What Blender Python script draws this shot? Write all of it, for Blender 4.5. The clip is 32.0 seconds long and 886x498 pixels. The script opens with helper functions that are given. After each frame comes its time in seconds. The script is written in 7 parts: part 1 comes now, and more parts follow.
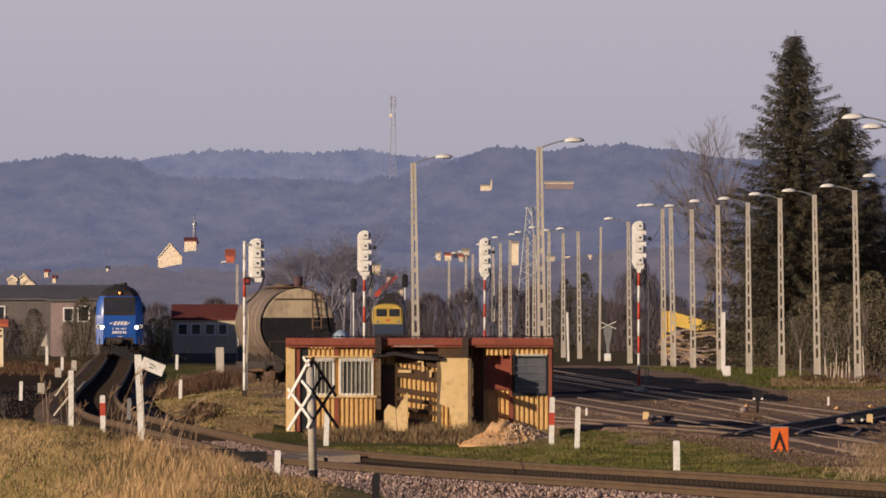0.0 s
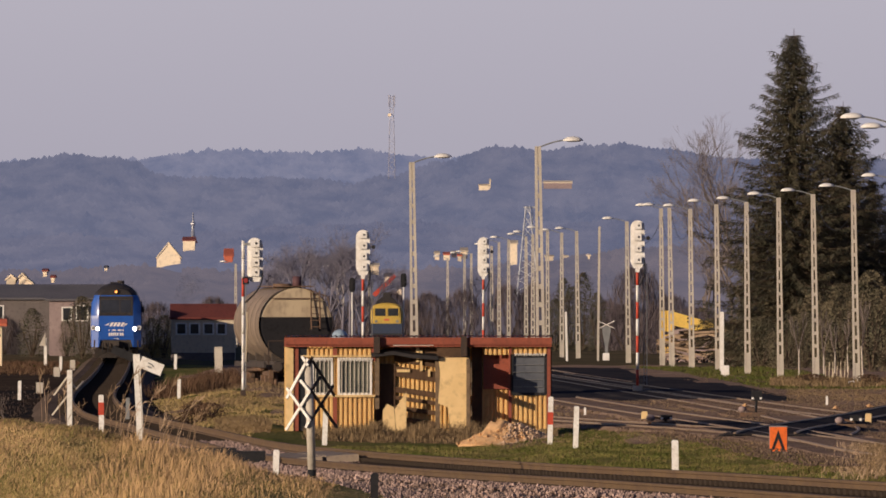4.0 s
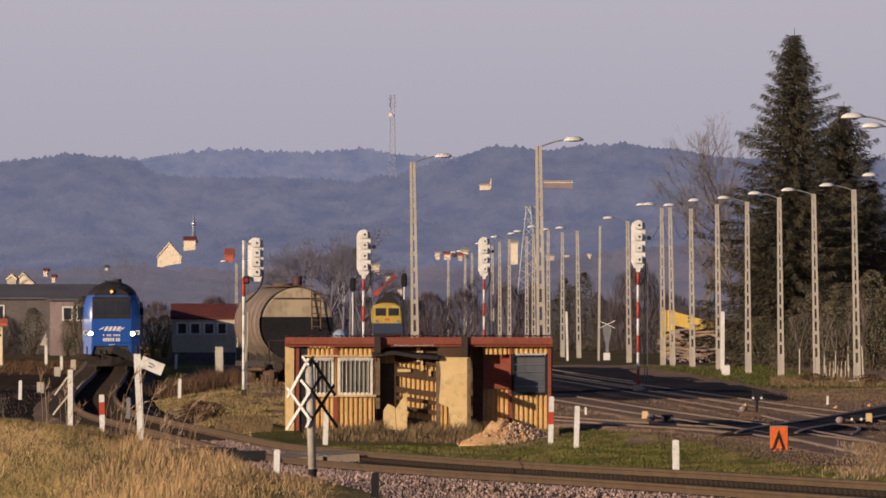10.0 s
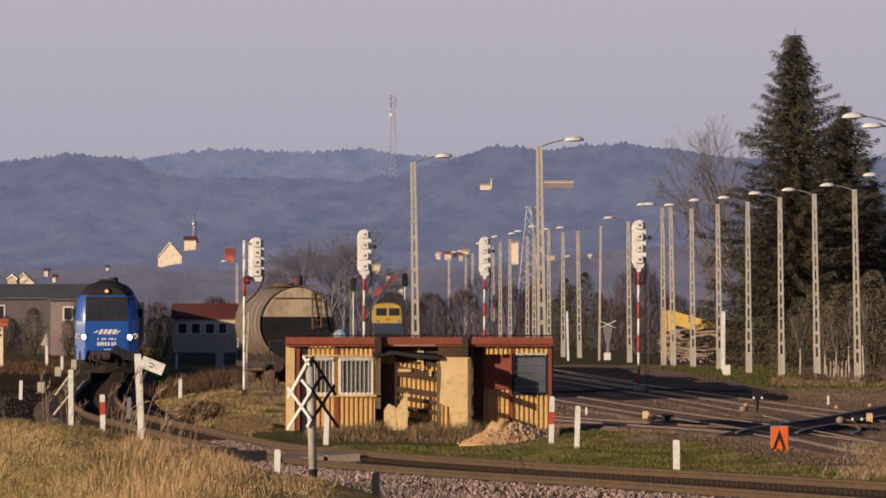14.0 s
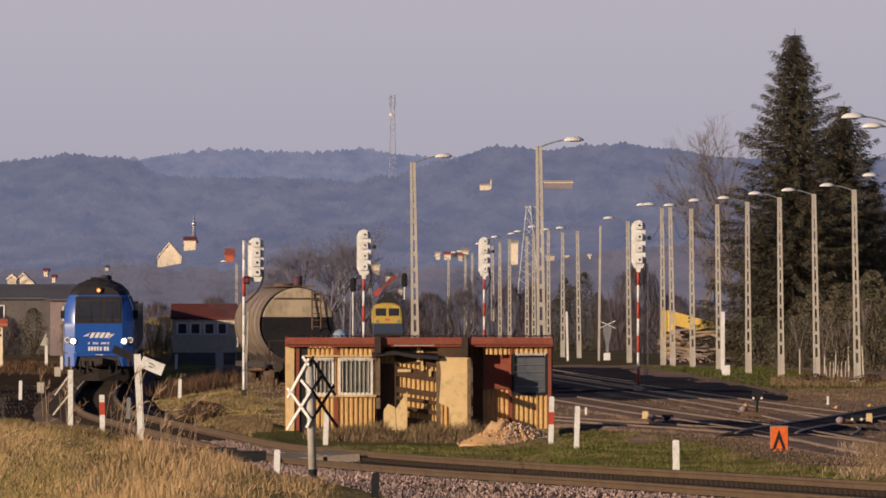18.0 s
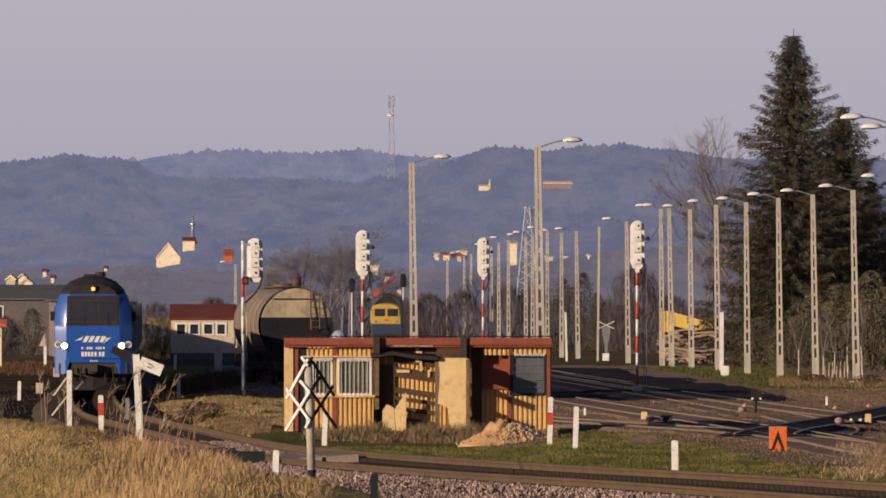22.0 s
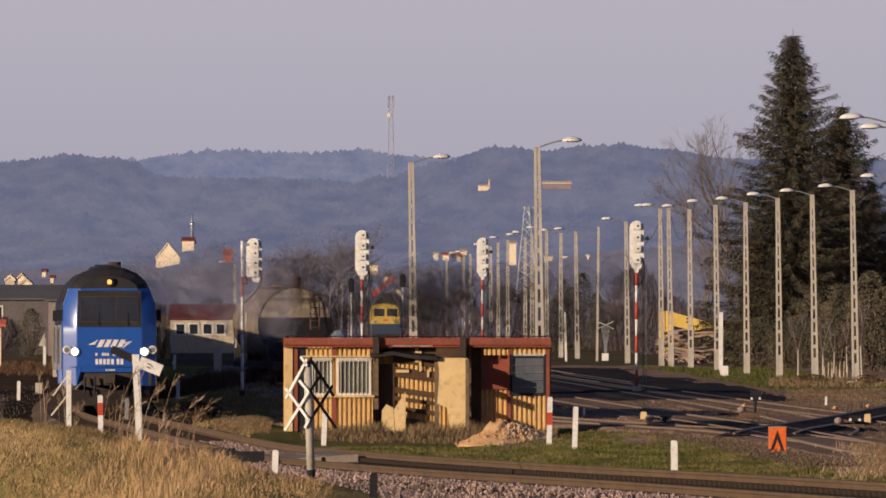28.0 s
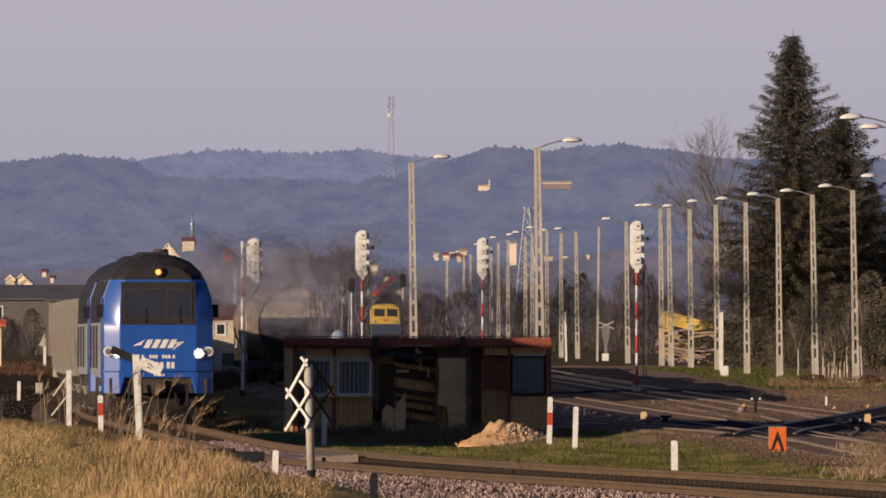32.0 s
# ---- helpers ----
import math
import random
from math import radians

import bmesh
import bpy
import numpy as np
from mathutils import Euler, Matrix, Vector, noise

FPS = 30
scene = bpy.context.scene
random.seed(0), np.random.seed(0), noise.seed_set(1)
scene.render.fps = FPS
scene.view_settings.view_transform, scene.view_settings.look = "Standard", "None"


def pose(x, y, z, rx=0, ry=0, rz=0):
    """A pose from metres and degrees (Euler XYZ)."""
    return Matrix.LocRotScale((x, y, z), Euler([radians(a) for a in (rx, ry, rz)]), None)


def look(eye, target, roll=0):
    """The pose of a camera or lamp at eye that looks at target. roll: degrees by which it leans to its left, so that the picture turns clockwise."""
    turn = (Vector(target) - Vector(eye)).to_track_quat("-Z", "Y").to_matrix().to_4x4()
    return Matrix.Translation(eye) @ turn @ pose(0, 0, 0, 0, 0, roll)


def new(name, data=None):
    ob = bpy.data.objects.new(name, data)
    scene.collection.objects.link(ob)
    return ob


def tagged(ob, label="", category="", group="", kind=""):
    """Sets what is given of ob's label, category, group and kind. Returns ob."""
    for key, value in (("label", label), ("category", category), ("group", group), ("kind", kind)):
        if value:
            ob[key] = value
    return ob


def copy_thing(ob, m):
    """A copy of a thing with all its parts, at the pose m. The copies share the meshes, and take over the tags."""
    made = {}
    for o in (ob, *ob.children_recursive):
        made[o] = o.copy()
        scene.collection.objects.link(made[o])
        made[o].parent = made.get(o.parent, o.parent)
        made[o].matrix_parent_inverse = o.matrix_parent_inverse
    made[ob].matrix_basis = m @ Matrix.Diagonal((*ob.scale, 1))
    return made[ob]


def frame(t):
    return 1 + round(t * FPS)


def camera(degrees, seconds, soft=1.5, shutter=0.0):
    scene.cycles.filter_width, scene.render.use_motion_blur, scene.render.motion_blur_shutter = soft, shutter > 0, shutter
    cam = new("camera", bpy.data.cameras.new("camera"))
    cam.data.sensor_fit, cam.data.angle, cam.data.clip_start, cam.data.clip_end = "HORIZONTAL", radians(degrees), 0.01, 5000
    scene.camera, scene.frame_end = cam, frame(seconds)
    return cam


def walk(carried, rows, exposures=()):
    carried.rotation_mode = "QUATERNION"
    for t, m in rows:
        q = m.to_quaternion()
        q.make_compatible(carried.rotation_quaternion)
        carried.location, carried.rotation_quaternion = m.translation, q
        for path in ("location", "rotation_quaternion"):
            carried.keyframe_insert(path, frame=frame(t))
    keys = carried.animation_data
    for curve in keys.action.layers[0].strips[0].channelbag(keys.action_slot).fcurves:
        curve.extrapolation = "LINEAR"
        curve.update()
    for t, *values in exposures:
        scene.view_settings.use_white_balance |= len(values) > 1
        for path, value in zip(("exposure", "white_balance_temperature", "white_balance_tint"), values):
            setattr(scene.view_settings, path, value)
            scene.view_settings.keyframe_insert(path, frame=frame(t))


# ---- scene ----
LENS = 3.4543
EYE = (0.0, 0.0, 3.7)

# a long lens on a tripod that trembles a little: seconds, turn to the left, tilt upwards (degrees)
SWAY = [
    (0, -0.0004, 0.1410),
    (0.5, -0.0030, 0.1410),
    (1, -0.0034, 0.1410),
    (1.5, -0.0026, 0.1407),
    (2, -0.0030, 0.1410),
    (2.5, -0.0037, 0.1407),
    (3, -0.0037, 0.1410),
    (3.5, -0.0068, 0.1388),
    (5.5, -0.0015, 0.1407),
    (6, -0.0026, 0.1410),
    (6.5, -0.0030, 0.1410),
    (7, -0.0034, 0.1410),
    (7.5, -0.0034, 0.1410),
    (8, -0.0011, 0.1410),
    (8.5, -0.0037, 0.1377),
    (9, -0.0045, 0.1377),
    (9.5, -0.0030, 0.1346),
    (10, -0.0034, 0.1380),
    (10.5, -0.0034, 0.1410),
    (11, -0.0034, 0.1369),
    (11.5, -0.0068, 0.1399),
    (12, -0.0068, 0.1377),
    (12.5, -0.0015, 0.1406),
    (13, 0.0000, 0.1410),
    (13.5, -0.0068, 0.1373),
    (14, -0.0011, 0.1377),
    (14.5, -0.0030, 0.1410),
    (16.5, -0.0007, 0.1410),
    (17, 0.0030, 0.1395),
    (17.5, 0.0038, 0.1403),
    (18, -0.0026, 0.1384),
    (18.5, -0.0068, 0.1377),
    (19, -0.0086, 0.1373),
    (19.5, -0.0071, 0.1407),
    (20, -0.0094, 0.1403),
    (20.5, -0.0068, 0.1410),
    (21, -0.0068, 0.1403),
    (21.5, -0.0071, 0.1410),
    (22, -0.0071, 0.1403),
    (22.5, -0.0075, 0.1403),
    (23, -0.0075, 0.1410),
    (23.5, -0.0068, 0.1410),
    (24, -0.0068, 0.1410),
    (24.5, -0.0068, 0.1410),
    (25, -0.0060, 0.1403),
    (25.5, -0.0064, 0.1384),
    (27.5, -0.0075, 0.1406),
    (28, -0.0094, 0.1403),
    (28.5, -0.0097, 0.1406),
    (29, -0.0079, 0.1403),
    (29.5, -0.0068, 0.1388),
    (30, -0.0068, 0.1410),
    (30.5, -0.0064, 0.1406),
    (31, -0.0079, 0.1403),
    (31.5, -0.0086, 0.1407),
    (32, -0.0086, 0.1407),
]
cam = camera(LENS, 32.0, soft=1.7)
walk(cam, [(t, pose(*EYE, 90 + tilt, 0, pan)) for t, pan, tilt in SWAY], exposures=[(0, 0.0), (32, 0.0)])

scene.cycles.transparent_max_bounces = 90

# ---- light: a low winter sun from behind the camera's left shoulder, hazy sky ----
SUN_ELEVATION, SUN_SIDE = 10.5, 51.0
sun_way = Vector((-math.sin(radians(SUN_SIDE)) * math.cos(radians(SUN_ELEVATION)),
                  -math.cos(radians(SUN_SIDE)) * math.cos(radians(SUN_ELEVATION)), math.sin(radians(SUN_ELEVATION))))
sun_data = bpy.data.lights.new("sun", "SUN")
sun_data.energy, sun_data.angle, sun_data.color = 4.95, radians(0.6), (1.0, 0.80, 0.60)
sun = new("sun", sun_data)
sun.matrix_world = look(tuple(sun_way * 100), (0, 0, 0))

world = bpy.data.worlds.new("sky")
scene.world = world
world.use_nodes = True
wn, wl = world.node_tree.nodes, world.node_tree.links
wn.clear()
sky = wn.new("ShaderNodeTexSky")
sky.sky_type, sky.sun_disc = "NISHITA", False
sky.sun_elevation, sky.sun_rotation = radians(SUN_ELEVATION), radians(180 + SUN_SIDE)
sky.dust_density, sky.air_density = 2.0, 1.0
geo = wn.new("ShaderNodeTexCoord")
sep = wn.new("ShaderNodeSeparateXYZ")
wl.new(geo.outputs["Generated"], sep.inputs[0])
veil = wn.new("ShaderNodeValToRGB")          # the haze that whitens the sky towards the horizon
veil.color_ramp.elements[0].position, veil.color_ramp.elements[0].color = 0.0, (0.358, 0.338, 0.420, 1)
veil.color_ramp.elements[1].position, veil.color_ramp.elements[1].color = 0.40, (0.010, 0.026, 0.108, 1)
e = veil.color_ramp.elements.new(0.022)
e.color = (0.432, 0.410, 0.494, 1)
e = veil.color_ramp.elements.new(0.10)
e.color = (0.082, 0.112, 0.245, 1)
e = veil.color_ramp.elements.new(0.05)
e.color = (0.22, 0.235, 0.335, 1)
wl.new(sep.outputs["Z"], veil.inputs[0])
back_sky, back_haze, both, wout = wn.new("ShaderNodeBackground"), wn.new("ShaderNodeBackground"), wn.new("ShaderNodeAddShader"), wn.new("ShaderNodeOutputWorld")
wl.new(sky.outputs[0], back_sky.inputs[0])
back_sky.inputs[1].default_value = 0.022
wl.new(veil.outputs[0], back_haze.inputs[0])
wl.new(back_sky.outputs[0], both.inputs[0])
wl.new(back_haze.outputs[0], both.inputs[1])
wl.new(both.outputs[0], wout.inputs[0])

# ---- materials ----
def matter(name, base, second=None, third=None, rough=0.8, metal=0.0, scale=2.0, fine=25.0, bump=0.15, glow=None, random_tone=0.0, stretch=(1, 1, 1), coat=0.0, spec=0.4):
    """A weathered surface: base colour, blotches of a second colour, fine specks of a third, relief."""
    m = bpy.data.materials.new(name)
    m.use_nodes = True
    n, l = m.node_tree.nodes, m.node_tree.links
    b = n["Principled BSDF"]
    b.inputs["Roughness"].default_value, b.inputs["Metallic"].default_value = rough, metal
    b.inputs["Specular IOR Level"].default_value = spec
    if coat:
        b.inputs["Coat Weight"].default_value, b.inputs["Coat Roughness"].default_value = coat, 0.2
    second = second or tuple(c * 0.72 for c in base)
    third = third or tuple(c * 0.55 for c in base)
    at, mp = n.new("ShaderNodeTexCoord"), n.new("ShaderNodeMapping")
    mp.inputs["Scale"].default_value = stretch
    l.new(at.outputs["Object"], mp.inputs[0])
    big, small = n.new("ShaderNodeTexNoise"), n.new("ShaderNodeTexNoise")
    big.inputs["Scale"].default_value, big.inputs["Detail"].default_value = scale, 5
    small.inputs["Scale"].default_value, small.inputs["Detail"].default_value = fine, 3
    l.new(mp.outputs[0], big.inputs["Vector"])
    l.new(mp.outputs[0], small.inputs["Vector"])
    r1, r2 = n.new("ShaderNodeMapRange"), n.new("ShaderNodeMapRange")
    for r, lo, hi in ((r1, 0.38, 0.66), (r2, 0.5, 0.72)):
        r.inputs["From Min"].default_value, r.inputs["From Max"].default_value = lo, hi
    l.new(big.outputs["Fac"], r1.inputs["Value"])
    l.new(small.outputs["Fac"], r2.inputs["Value"])
    m1, m2 = n.new("ShaderNodeMix"), n.new("ShaderNodeMix")
    m1.data_type = m2.data_type = "RGBA"
    m1.inputs["A"].default_value, m1.inputs["B"].default_value = (*base, 1), (*second, 1)
    l.new(r1.outputs[0], m1.inputs["Factor"])
    l.new(m1.outputs["Result"], m2.inputs["A"])
    m2.inputs["B"].default_value = (*third, 1)
    half = n.new("ShaderNodeMath")
    half.operation, half.inputs[1].default_value = "MULTIPLY", 0.6
    l.new(r2.outputs[0], half.inputs[0])
    l.new(half.outputs[0], m2.inputs["Factor"])
    colour = m2.outputs["Result"]
    if random_tone:
        info, hue, rng = n.new("ShaderNodeNewGeometry"), n.new("ShaderNodeHueSaturation"), n.new("ShaderNodeMapRange")
        rng.inputs["To Min"].default_value, rng.inputs["To Max"].default_value = 1 - random_tone, 1 + random_tone
        l.new(info.outputs["Random Per Island"], rng.inputs["Value"])
        l.new(rng.outputs[0], hue.inputs["Value"])
        l.new(colour, hue.inputs["Color"])
        colour = hue.outputs["Color"]
    l.new(colour, b.inputs["Base Color"])
    if bump:
        bp = n.new("ShaderNodeBump")
        bp.inputs["Strength"].default_value, bp.inputs["Distance"].default_value = bump, 0.03
        l.new(small.outputs["Fac"], bp.inputs["Height"])
        l.new(bp.outputs[0], b.inputs["Normal"])
    if glow:
        b.inputs["Emission Color"].default_value, b.inputs["Emission Strength"].default_value = (*glow[:3], 1), glow[3]
    return m


def lit(name, colour, strength):
    m = bpy.data.materials.new(name)
    m.use_nodes = True
    b = m.node_tree.nodes["Principled BSDF"]
    b.inputs["Base Color"].default_value = (*colour, 1)
    b.inputs["Emission Color"].default_value, b.inputs["Emission Strength"].default_value = (*colour, 1), strength
    return m


def glass(name, colour=(0.02, 0.025, 0.03)):
    return matter(name, colour, rough=0.08, scale=0.8, fine=6, bump=0.02, spec=0.6)


M = {
    "dry_grass": matter("dry_grass", (0.38, 0.28, 0.105), (0.23, 0.205, 0.065), (0.46, 0.34, 0.14), scale=0.5, fine=9, bump=0.6, spec=0.0),
    "green_grass": matter("green_grass", (0.135, 0.135, 0.042), (0.22, 0.175, 0.07), (0.075, 0.09, 0.026), scale=0.35, fine=8, bump=0.6, stretch=(1, 0.12, 1), spec=0.0),
    "soil": matter("soil", (0.265, 0.178, 0.130), (0.36, 0.25, 0.175), (0.15, 0.10, 0.08), scale=0.5, fine=7, bump=0.5, stretch=(1, 0.15, 1), spec=0.0),
    "meadow_far": matter("meadow_far", (0.10, 0.085, 0.05), (0.15, 0.11, 0.065), (0.06, 0.06, 0.035), scale=0.02, fine=0.4, bump=0.2, spec=0.0),
    "blade_dry": matter("blade_dry", (0.52, 0.335, 0.18), (0.40, 0.265, 0.125), (0.56, 0.37, 0.225), rough=0.7, scale=0.6, fine=3, bump=0, random_tone=0.14, spec=0.0),
    "blade_green": matter("blade_green", (0.125, 0.130, 0.038), (0.23, 0.185, 0.07), (0.075, 0.088, 0.026), rough=0.7, scale=0.5, fine=3, bump=0, random_tone=0.2, spec=0.0),
    "blade_olive": matter("blade_olive", (0.345, 0.262, 0.10), (0.46, 0.325, 0.15), (0.23, 0.20, 0.07), rough=0.7, scale=0.6, fine=3, bump=0, random_tone=0.18, spec=0.0),
    "pine": matter("pine", (0.112, 0.104, 0.070), (0.165, 0.130, 0.086), (0.084, 0.082, 0.056), rough=0.9, scale=0.6, fine=3, bump=0, random_tone=0.15, spec=0.0),
    "stained_ballast": matter("stained_ballast", (0.26, 0.18, 0.12), (0.18, 0.13, 0.09), (0.33, 0.24, 0.17), scale=0.9, fine=10, bump=0.8, spec=0.0),
    "dusty_pane": matter("dusty_pane", (0.17, 0.17, 0.14), (0.10, 0.10, 0.085), (0.22, 0.21, 0.17), rough=0.35, scale=1.5, fine=9, bump=0.02),
    # dark soil beyond the line, with the bank's shade put into its colour
    "dark_shaded_soil": matter("dark_shaded_soil", (0.030, 0.027, 0.028), (0.046, 0.037, 0.033), (0.020, 0.019, 0.021), scale=0.4, fine=6, bump=0.25, stretch=(1, 0.15, 1), spec=0.0),
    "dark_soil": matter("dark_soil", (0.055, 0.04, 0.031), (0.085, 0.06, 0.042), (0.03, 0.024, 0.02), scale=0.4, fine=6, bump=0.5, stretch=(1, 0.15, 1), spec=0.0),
    "rubble": matter("rubble", (0.60, 0.43, 0.30), (0.5, 0.34, 0.22), (0.3, 0.22, 0.16), rough=0.95, scale=2, fine=9, bump=0.2, random_tone=0.3, spec=0.0),
    "brush": matter("brush", (0.11, 0.066, 0.042), (0.075, 0.046, 0.032), (0.15, 0.1, 0.065), rough=0.85, scale=0.6, fine=3, bump=0, random_tone=0.25, spec=0.0),
    "clod": matter("clod", (0.15, 0.105, 0.078), (0.11, 0.078, 0.06), (0.22, 0.155, 0.115), rough=0.9, scale=1.5, fine=9, bump=0.2, random_tone=0.22, spec=0.0),
    "blade_brown": matter("blade_brown", (0.23, 0.16, 0.09), (0.15, 0.105, 0.062), (0.30, 0.22, 0.13), rough=0.8, scale=0.5, fine=3, bump=0, random_tone=0.25, spec=0.0),
    "reed": matter("reed", (0.30, 0.20, 0.115), (0.18, 0.115, 0.068), rough=0.75, scale=3, fine=20, bump=0, random_tone=0.3),
    "ballast": matter("ballast", (0.28, 0.22, 0.19), (0.20, 0.16, 0.14), (0.13, 0.10, 0.09), scale=1.2, fine=16, bump=1.0, spec=0.0),
    "stone_chip": matter("stone_chip", (0.37, 0.262, 0.225), (0.22, 0.158, 0.135), (0.12, 0.088, 0.078), scale=2, fine=12, bump=0.4, random_tone=0.45, spec=0.0),
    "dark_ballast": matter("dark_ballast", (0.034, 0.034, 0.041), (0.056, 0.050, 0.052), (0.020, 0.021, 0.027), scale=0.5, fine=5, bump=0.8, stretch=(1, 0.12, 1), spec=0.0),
    "brown_ballast": matter("brown_ballast", (0.27, 0.185, 0.135), (0.18, 0.125, 0.095), (0.36, 0.26, 0.20), scale=0.9, fine=10, bump=0.8, stretch=(1, 0.2, 1), spec=0.0),
    "rail_rust": matter("rail_rust", (0.155, 0.098, 0.050), (0.115, 0.072, 0.042), (0.065, 0.043, 0.032), rough=0.75, metal=0.15, scale=1.5, fine=14, bump=0.2),
    "sleeper": matter("sleeper", (0.06, 0.045, 0.036), (0.04, 0.032, 0.027), (0.025, 0.02, 0.017), scale=2, fine=18, bump=0.4, spec=0.0),
    "concrete": matter("concrete", (0.50, 0.45, 0.38), (0.40, 0.36, 0.31), (0.30, 0.27, 0.24), rough=0.85, scale=1.2, fine=14, bump=0.3),
    "white_paint": matter("white_paint", (0.78, 0.76, 0.73), (0.66, 0.63, 0.58), (0.45, 0.40, 0.34), rough=0.6, scale=2.5, fine=20, bump=0.1),
    "red_paint": matter("red_paint", (0.55, 0.07, 0.035), (0.42, 0.055, 0.03), rough=0.6, scale=3, fine=20, bump=0.1),
    "grey_paint": matter("grey_paint", (0.22, 0.225, 0.23), (0.16, 0.165, 0.17), rough=0.6, scale=2, fine=18, bump=0.1),
    "black_paint": matter("black_paint", (0.020, 0.020, 0.023), (0.028, 0.027, 0.030), rough=0.75, scale=2, fine=18, bump=0.15, spec=0.15),
    "aluminium": matter("aluminium", (0.62, 0.62, 0.63), (0.5, 0.5, 0.52), rough=0.4, metal=0.7, scale=2, fine=18, bump=0.1),
    "hut_yellow": matter("hut_yellow", (0.66, 0.43, 0.17), (0.58, 0.36, 0.14), (0.44, 0.27, 0.11), rough=0.65, scale=1.1, fine=9, bump=0.1),
    "hut_cream": matter("hut_cream", (0.72, 0.52, 0.26), (0.60, 0.42, 0.20), (0.40, 0.28, 0.14), rough=0.75, scale=1.3, fine=6, bump=0.2),
    "hut_red": matter("hut_red", (0.28, 0.072, 0.040), (0.22, 0.056, 0.033), (0.13, 0.04, 0.026), rough=0.6, scale=1.4, fine=12, bump=0.15),
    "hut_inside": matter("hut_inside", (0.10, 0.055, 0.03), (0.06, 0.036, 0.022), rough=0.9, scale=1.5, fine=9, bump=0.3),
    "old_wood": matter("old_wood", (0.19, 0.13, 0.08), (0.12, 0.085, 0.055), (0.07, 0.05, 0.035), rough=0.85, scale=2, fine=12, bump=0.4, stretch=(1, 1, 4)),
    "blue_pane": matter("blue_pane", (0.085, 0.092, 0.11), (0.12, 0.125, 0.14), (0.05, 0.055, 0.07), rough=0.3, scale=1.2, fine=7, bump=0.02),
    "sand": matter("sand", (0.60, 0.37, 0.19), (0.50, 0.29, 0.14), (0.68, 0.47, 0.29), rough=0.95, scale=1.4, fine=10, bump=0.6, spec=0.0),
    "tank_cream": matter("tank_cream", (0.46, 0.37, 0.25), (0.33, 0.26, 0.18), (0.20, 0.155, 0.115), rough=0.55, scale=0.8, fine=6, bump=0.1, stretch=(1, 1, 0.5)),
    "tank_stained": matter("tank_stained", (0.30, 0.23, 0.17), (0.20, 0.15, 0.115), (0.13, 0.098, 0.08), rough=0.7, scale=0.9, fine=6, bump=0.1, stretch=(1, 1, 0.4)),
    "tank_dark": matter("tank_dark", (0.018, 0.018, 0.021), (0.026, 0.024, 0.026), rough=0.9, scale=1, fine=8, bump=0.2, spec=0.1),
    "iron_rust": matter("iron_rust", (0.135, 0.078, 0.050), (0.08, 0.054, 0.040), (0.20, 0.115, 0.06), rough=0.8, scale=1.5, fine=10, bump=0.4),
    "loco_blue": matter("loco_blue", (0.015, 0.082, 0.36), (0.0145, 0.076, 0.33), (0.013, 0.064, 0.27), rough=0.5, scale=0.7, fine=5, bump=0.02, coat=1.0, spec=0.1),
    "loco_black": matter("loco_black", (0.024, 0.022, 0.024), (0.036, 0.031, 0.031), (0.017, 0.016, 0.018), rough=0.65, scale=0.9, fine=7, bump=0.15, spec=0.2),
    "loco_grey": matter("loco_grey", (0.30, 0.30, 0.31), (0.22, 0.215, 0.215), (0.15, 0.14, 0.135), rough=0.5, scale=1.0, fine=8, bump=0.08),
    "loco_glass": glass("loco_glass", (0.034, 0.036, 0.042)),
    "bogie": matter("bogie", (0.045, 0.036, 0.032), (0.07, 0.052, 0.042), (0.028, 0.024, 0.022), rough=0.85, scale=2, fine=9, bump=0.4),
    "wagon_grey": matter("wagon_grey", (0.27, 0.25, 0.215), (0.20, 0.175, 0.145), (0.13, 0.10, 0.08), rough=0.7, scale=0.8, fine=7, bump=0.15, stretch=(1, 1, 0.35)),
    # far thickets: the haze before them is put into this greyish tone
    "twig_far_haze": matter("twig_far_haze", (0.13, 0.105, 0.11), (0.10, 0.082, 0.09), rough=0.95, scale=0.5, fine=3, bump=0, random_tone=0.15, spec=0.0),
    "timber_pale": matter("timber_pale", (0.40, 0.29, 0.20), (0.31, 0.22, 0.155), (0.22, 0.15, 0.11), rough=0.85, scale=1.0, fine=7, bump=0.2, spec=0.1),
    "rail_worn": matter("rail_worn", (0.30, 0.22, 0.155), (0.23, 0.165, 0.115), (0.15, 0.10, 0.07), rough=0.55, metal=0.2, scale=1.5, fine=14, bump=0.1),
    "far_ballast": matter("far_ballast", (0.125, 0.093, 0.075), (0.085, 0.065, 0.055), (0.18, 0.135, 0.105), scale=0.5, fine=5, bump=0.6, stretch=(1, 0.06, 1), spec=0.0),
    "valve_red": matter("valve_red", (0.11, 0.045, 0.05), (0.07, 0.034, 0.04), rough=0.7, scale=2, fine=9, bump=0.1),
    "straw_green": matter("straw_green", (0.66, 0.49, 0.22), (0.54, 0.43, 0.17), (0.72, 0.54, 0.28), rough=0.7, scale=0.6, fine=3, bump=0, random_tone=0.16, spec=0.0),
    "deck_plank": matter("deck_plank", (0.30, 0.24, 0.185), (0.22, 0.175, 0.14), (0.15, 0.12, 0.10), rough=0.85, scale=1.2, fine=9, bump=0.3, spec=0.1),
    "iron_dark": matter("iron_dark", (0.052, 0.037, 0.031), (0.034, 0.026, 0.024), (0.09, 0.055, 0.036), rough=0.7, scale=2, fine=12, bump=0.2, spec=0.2),
    "straw": matter("straw", (0.44, 0.31, 0.20), (0.30, 0.205, 0.13), (0.50, 0.37, 0.26), rough=0.75, scale=3, fine=20, bump=0, random_tone=0.3),
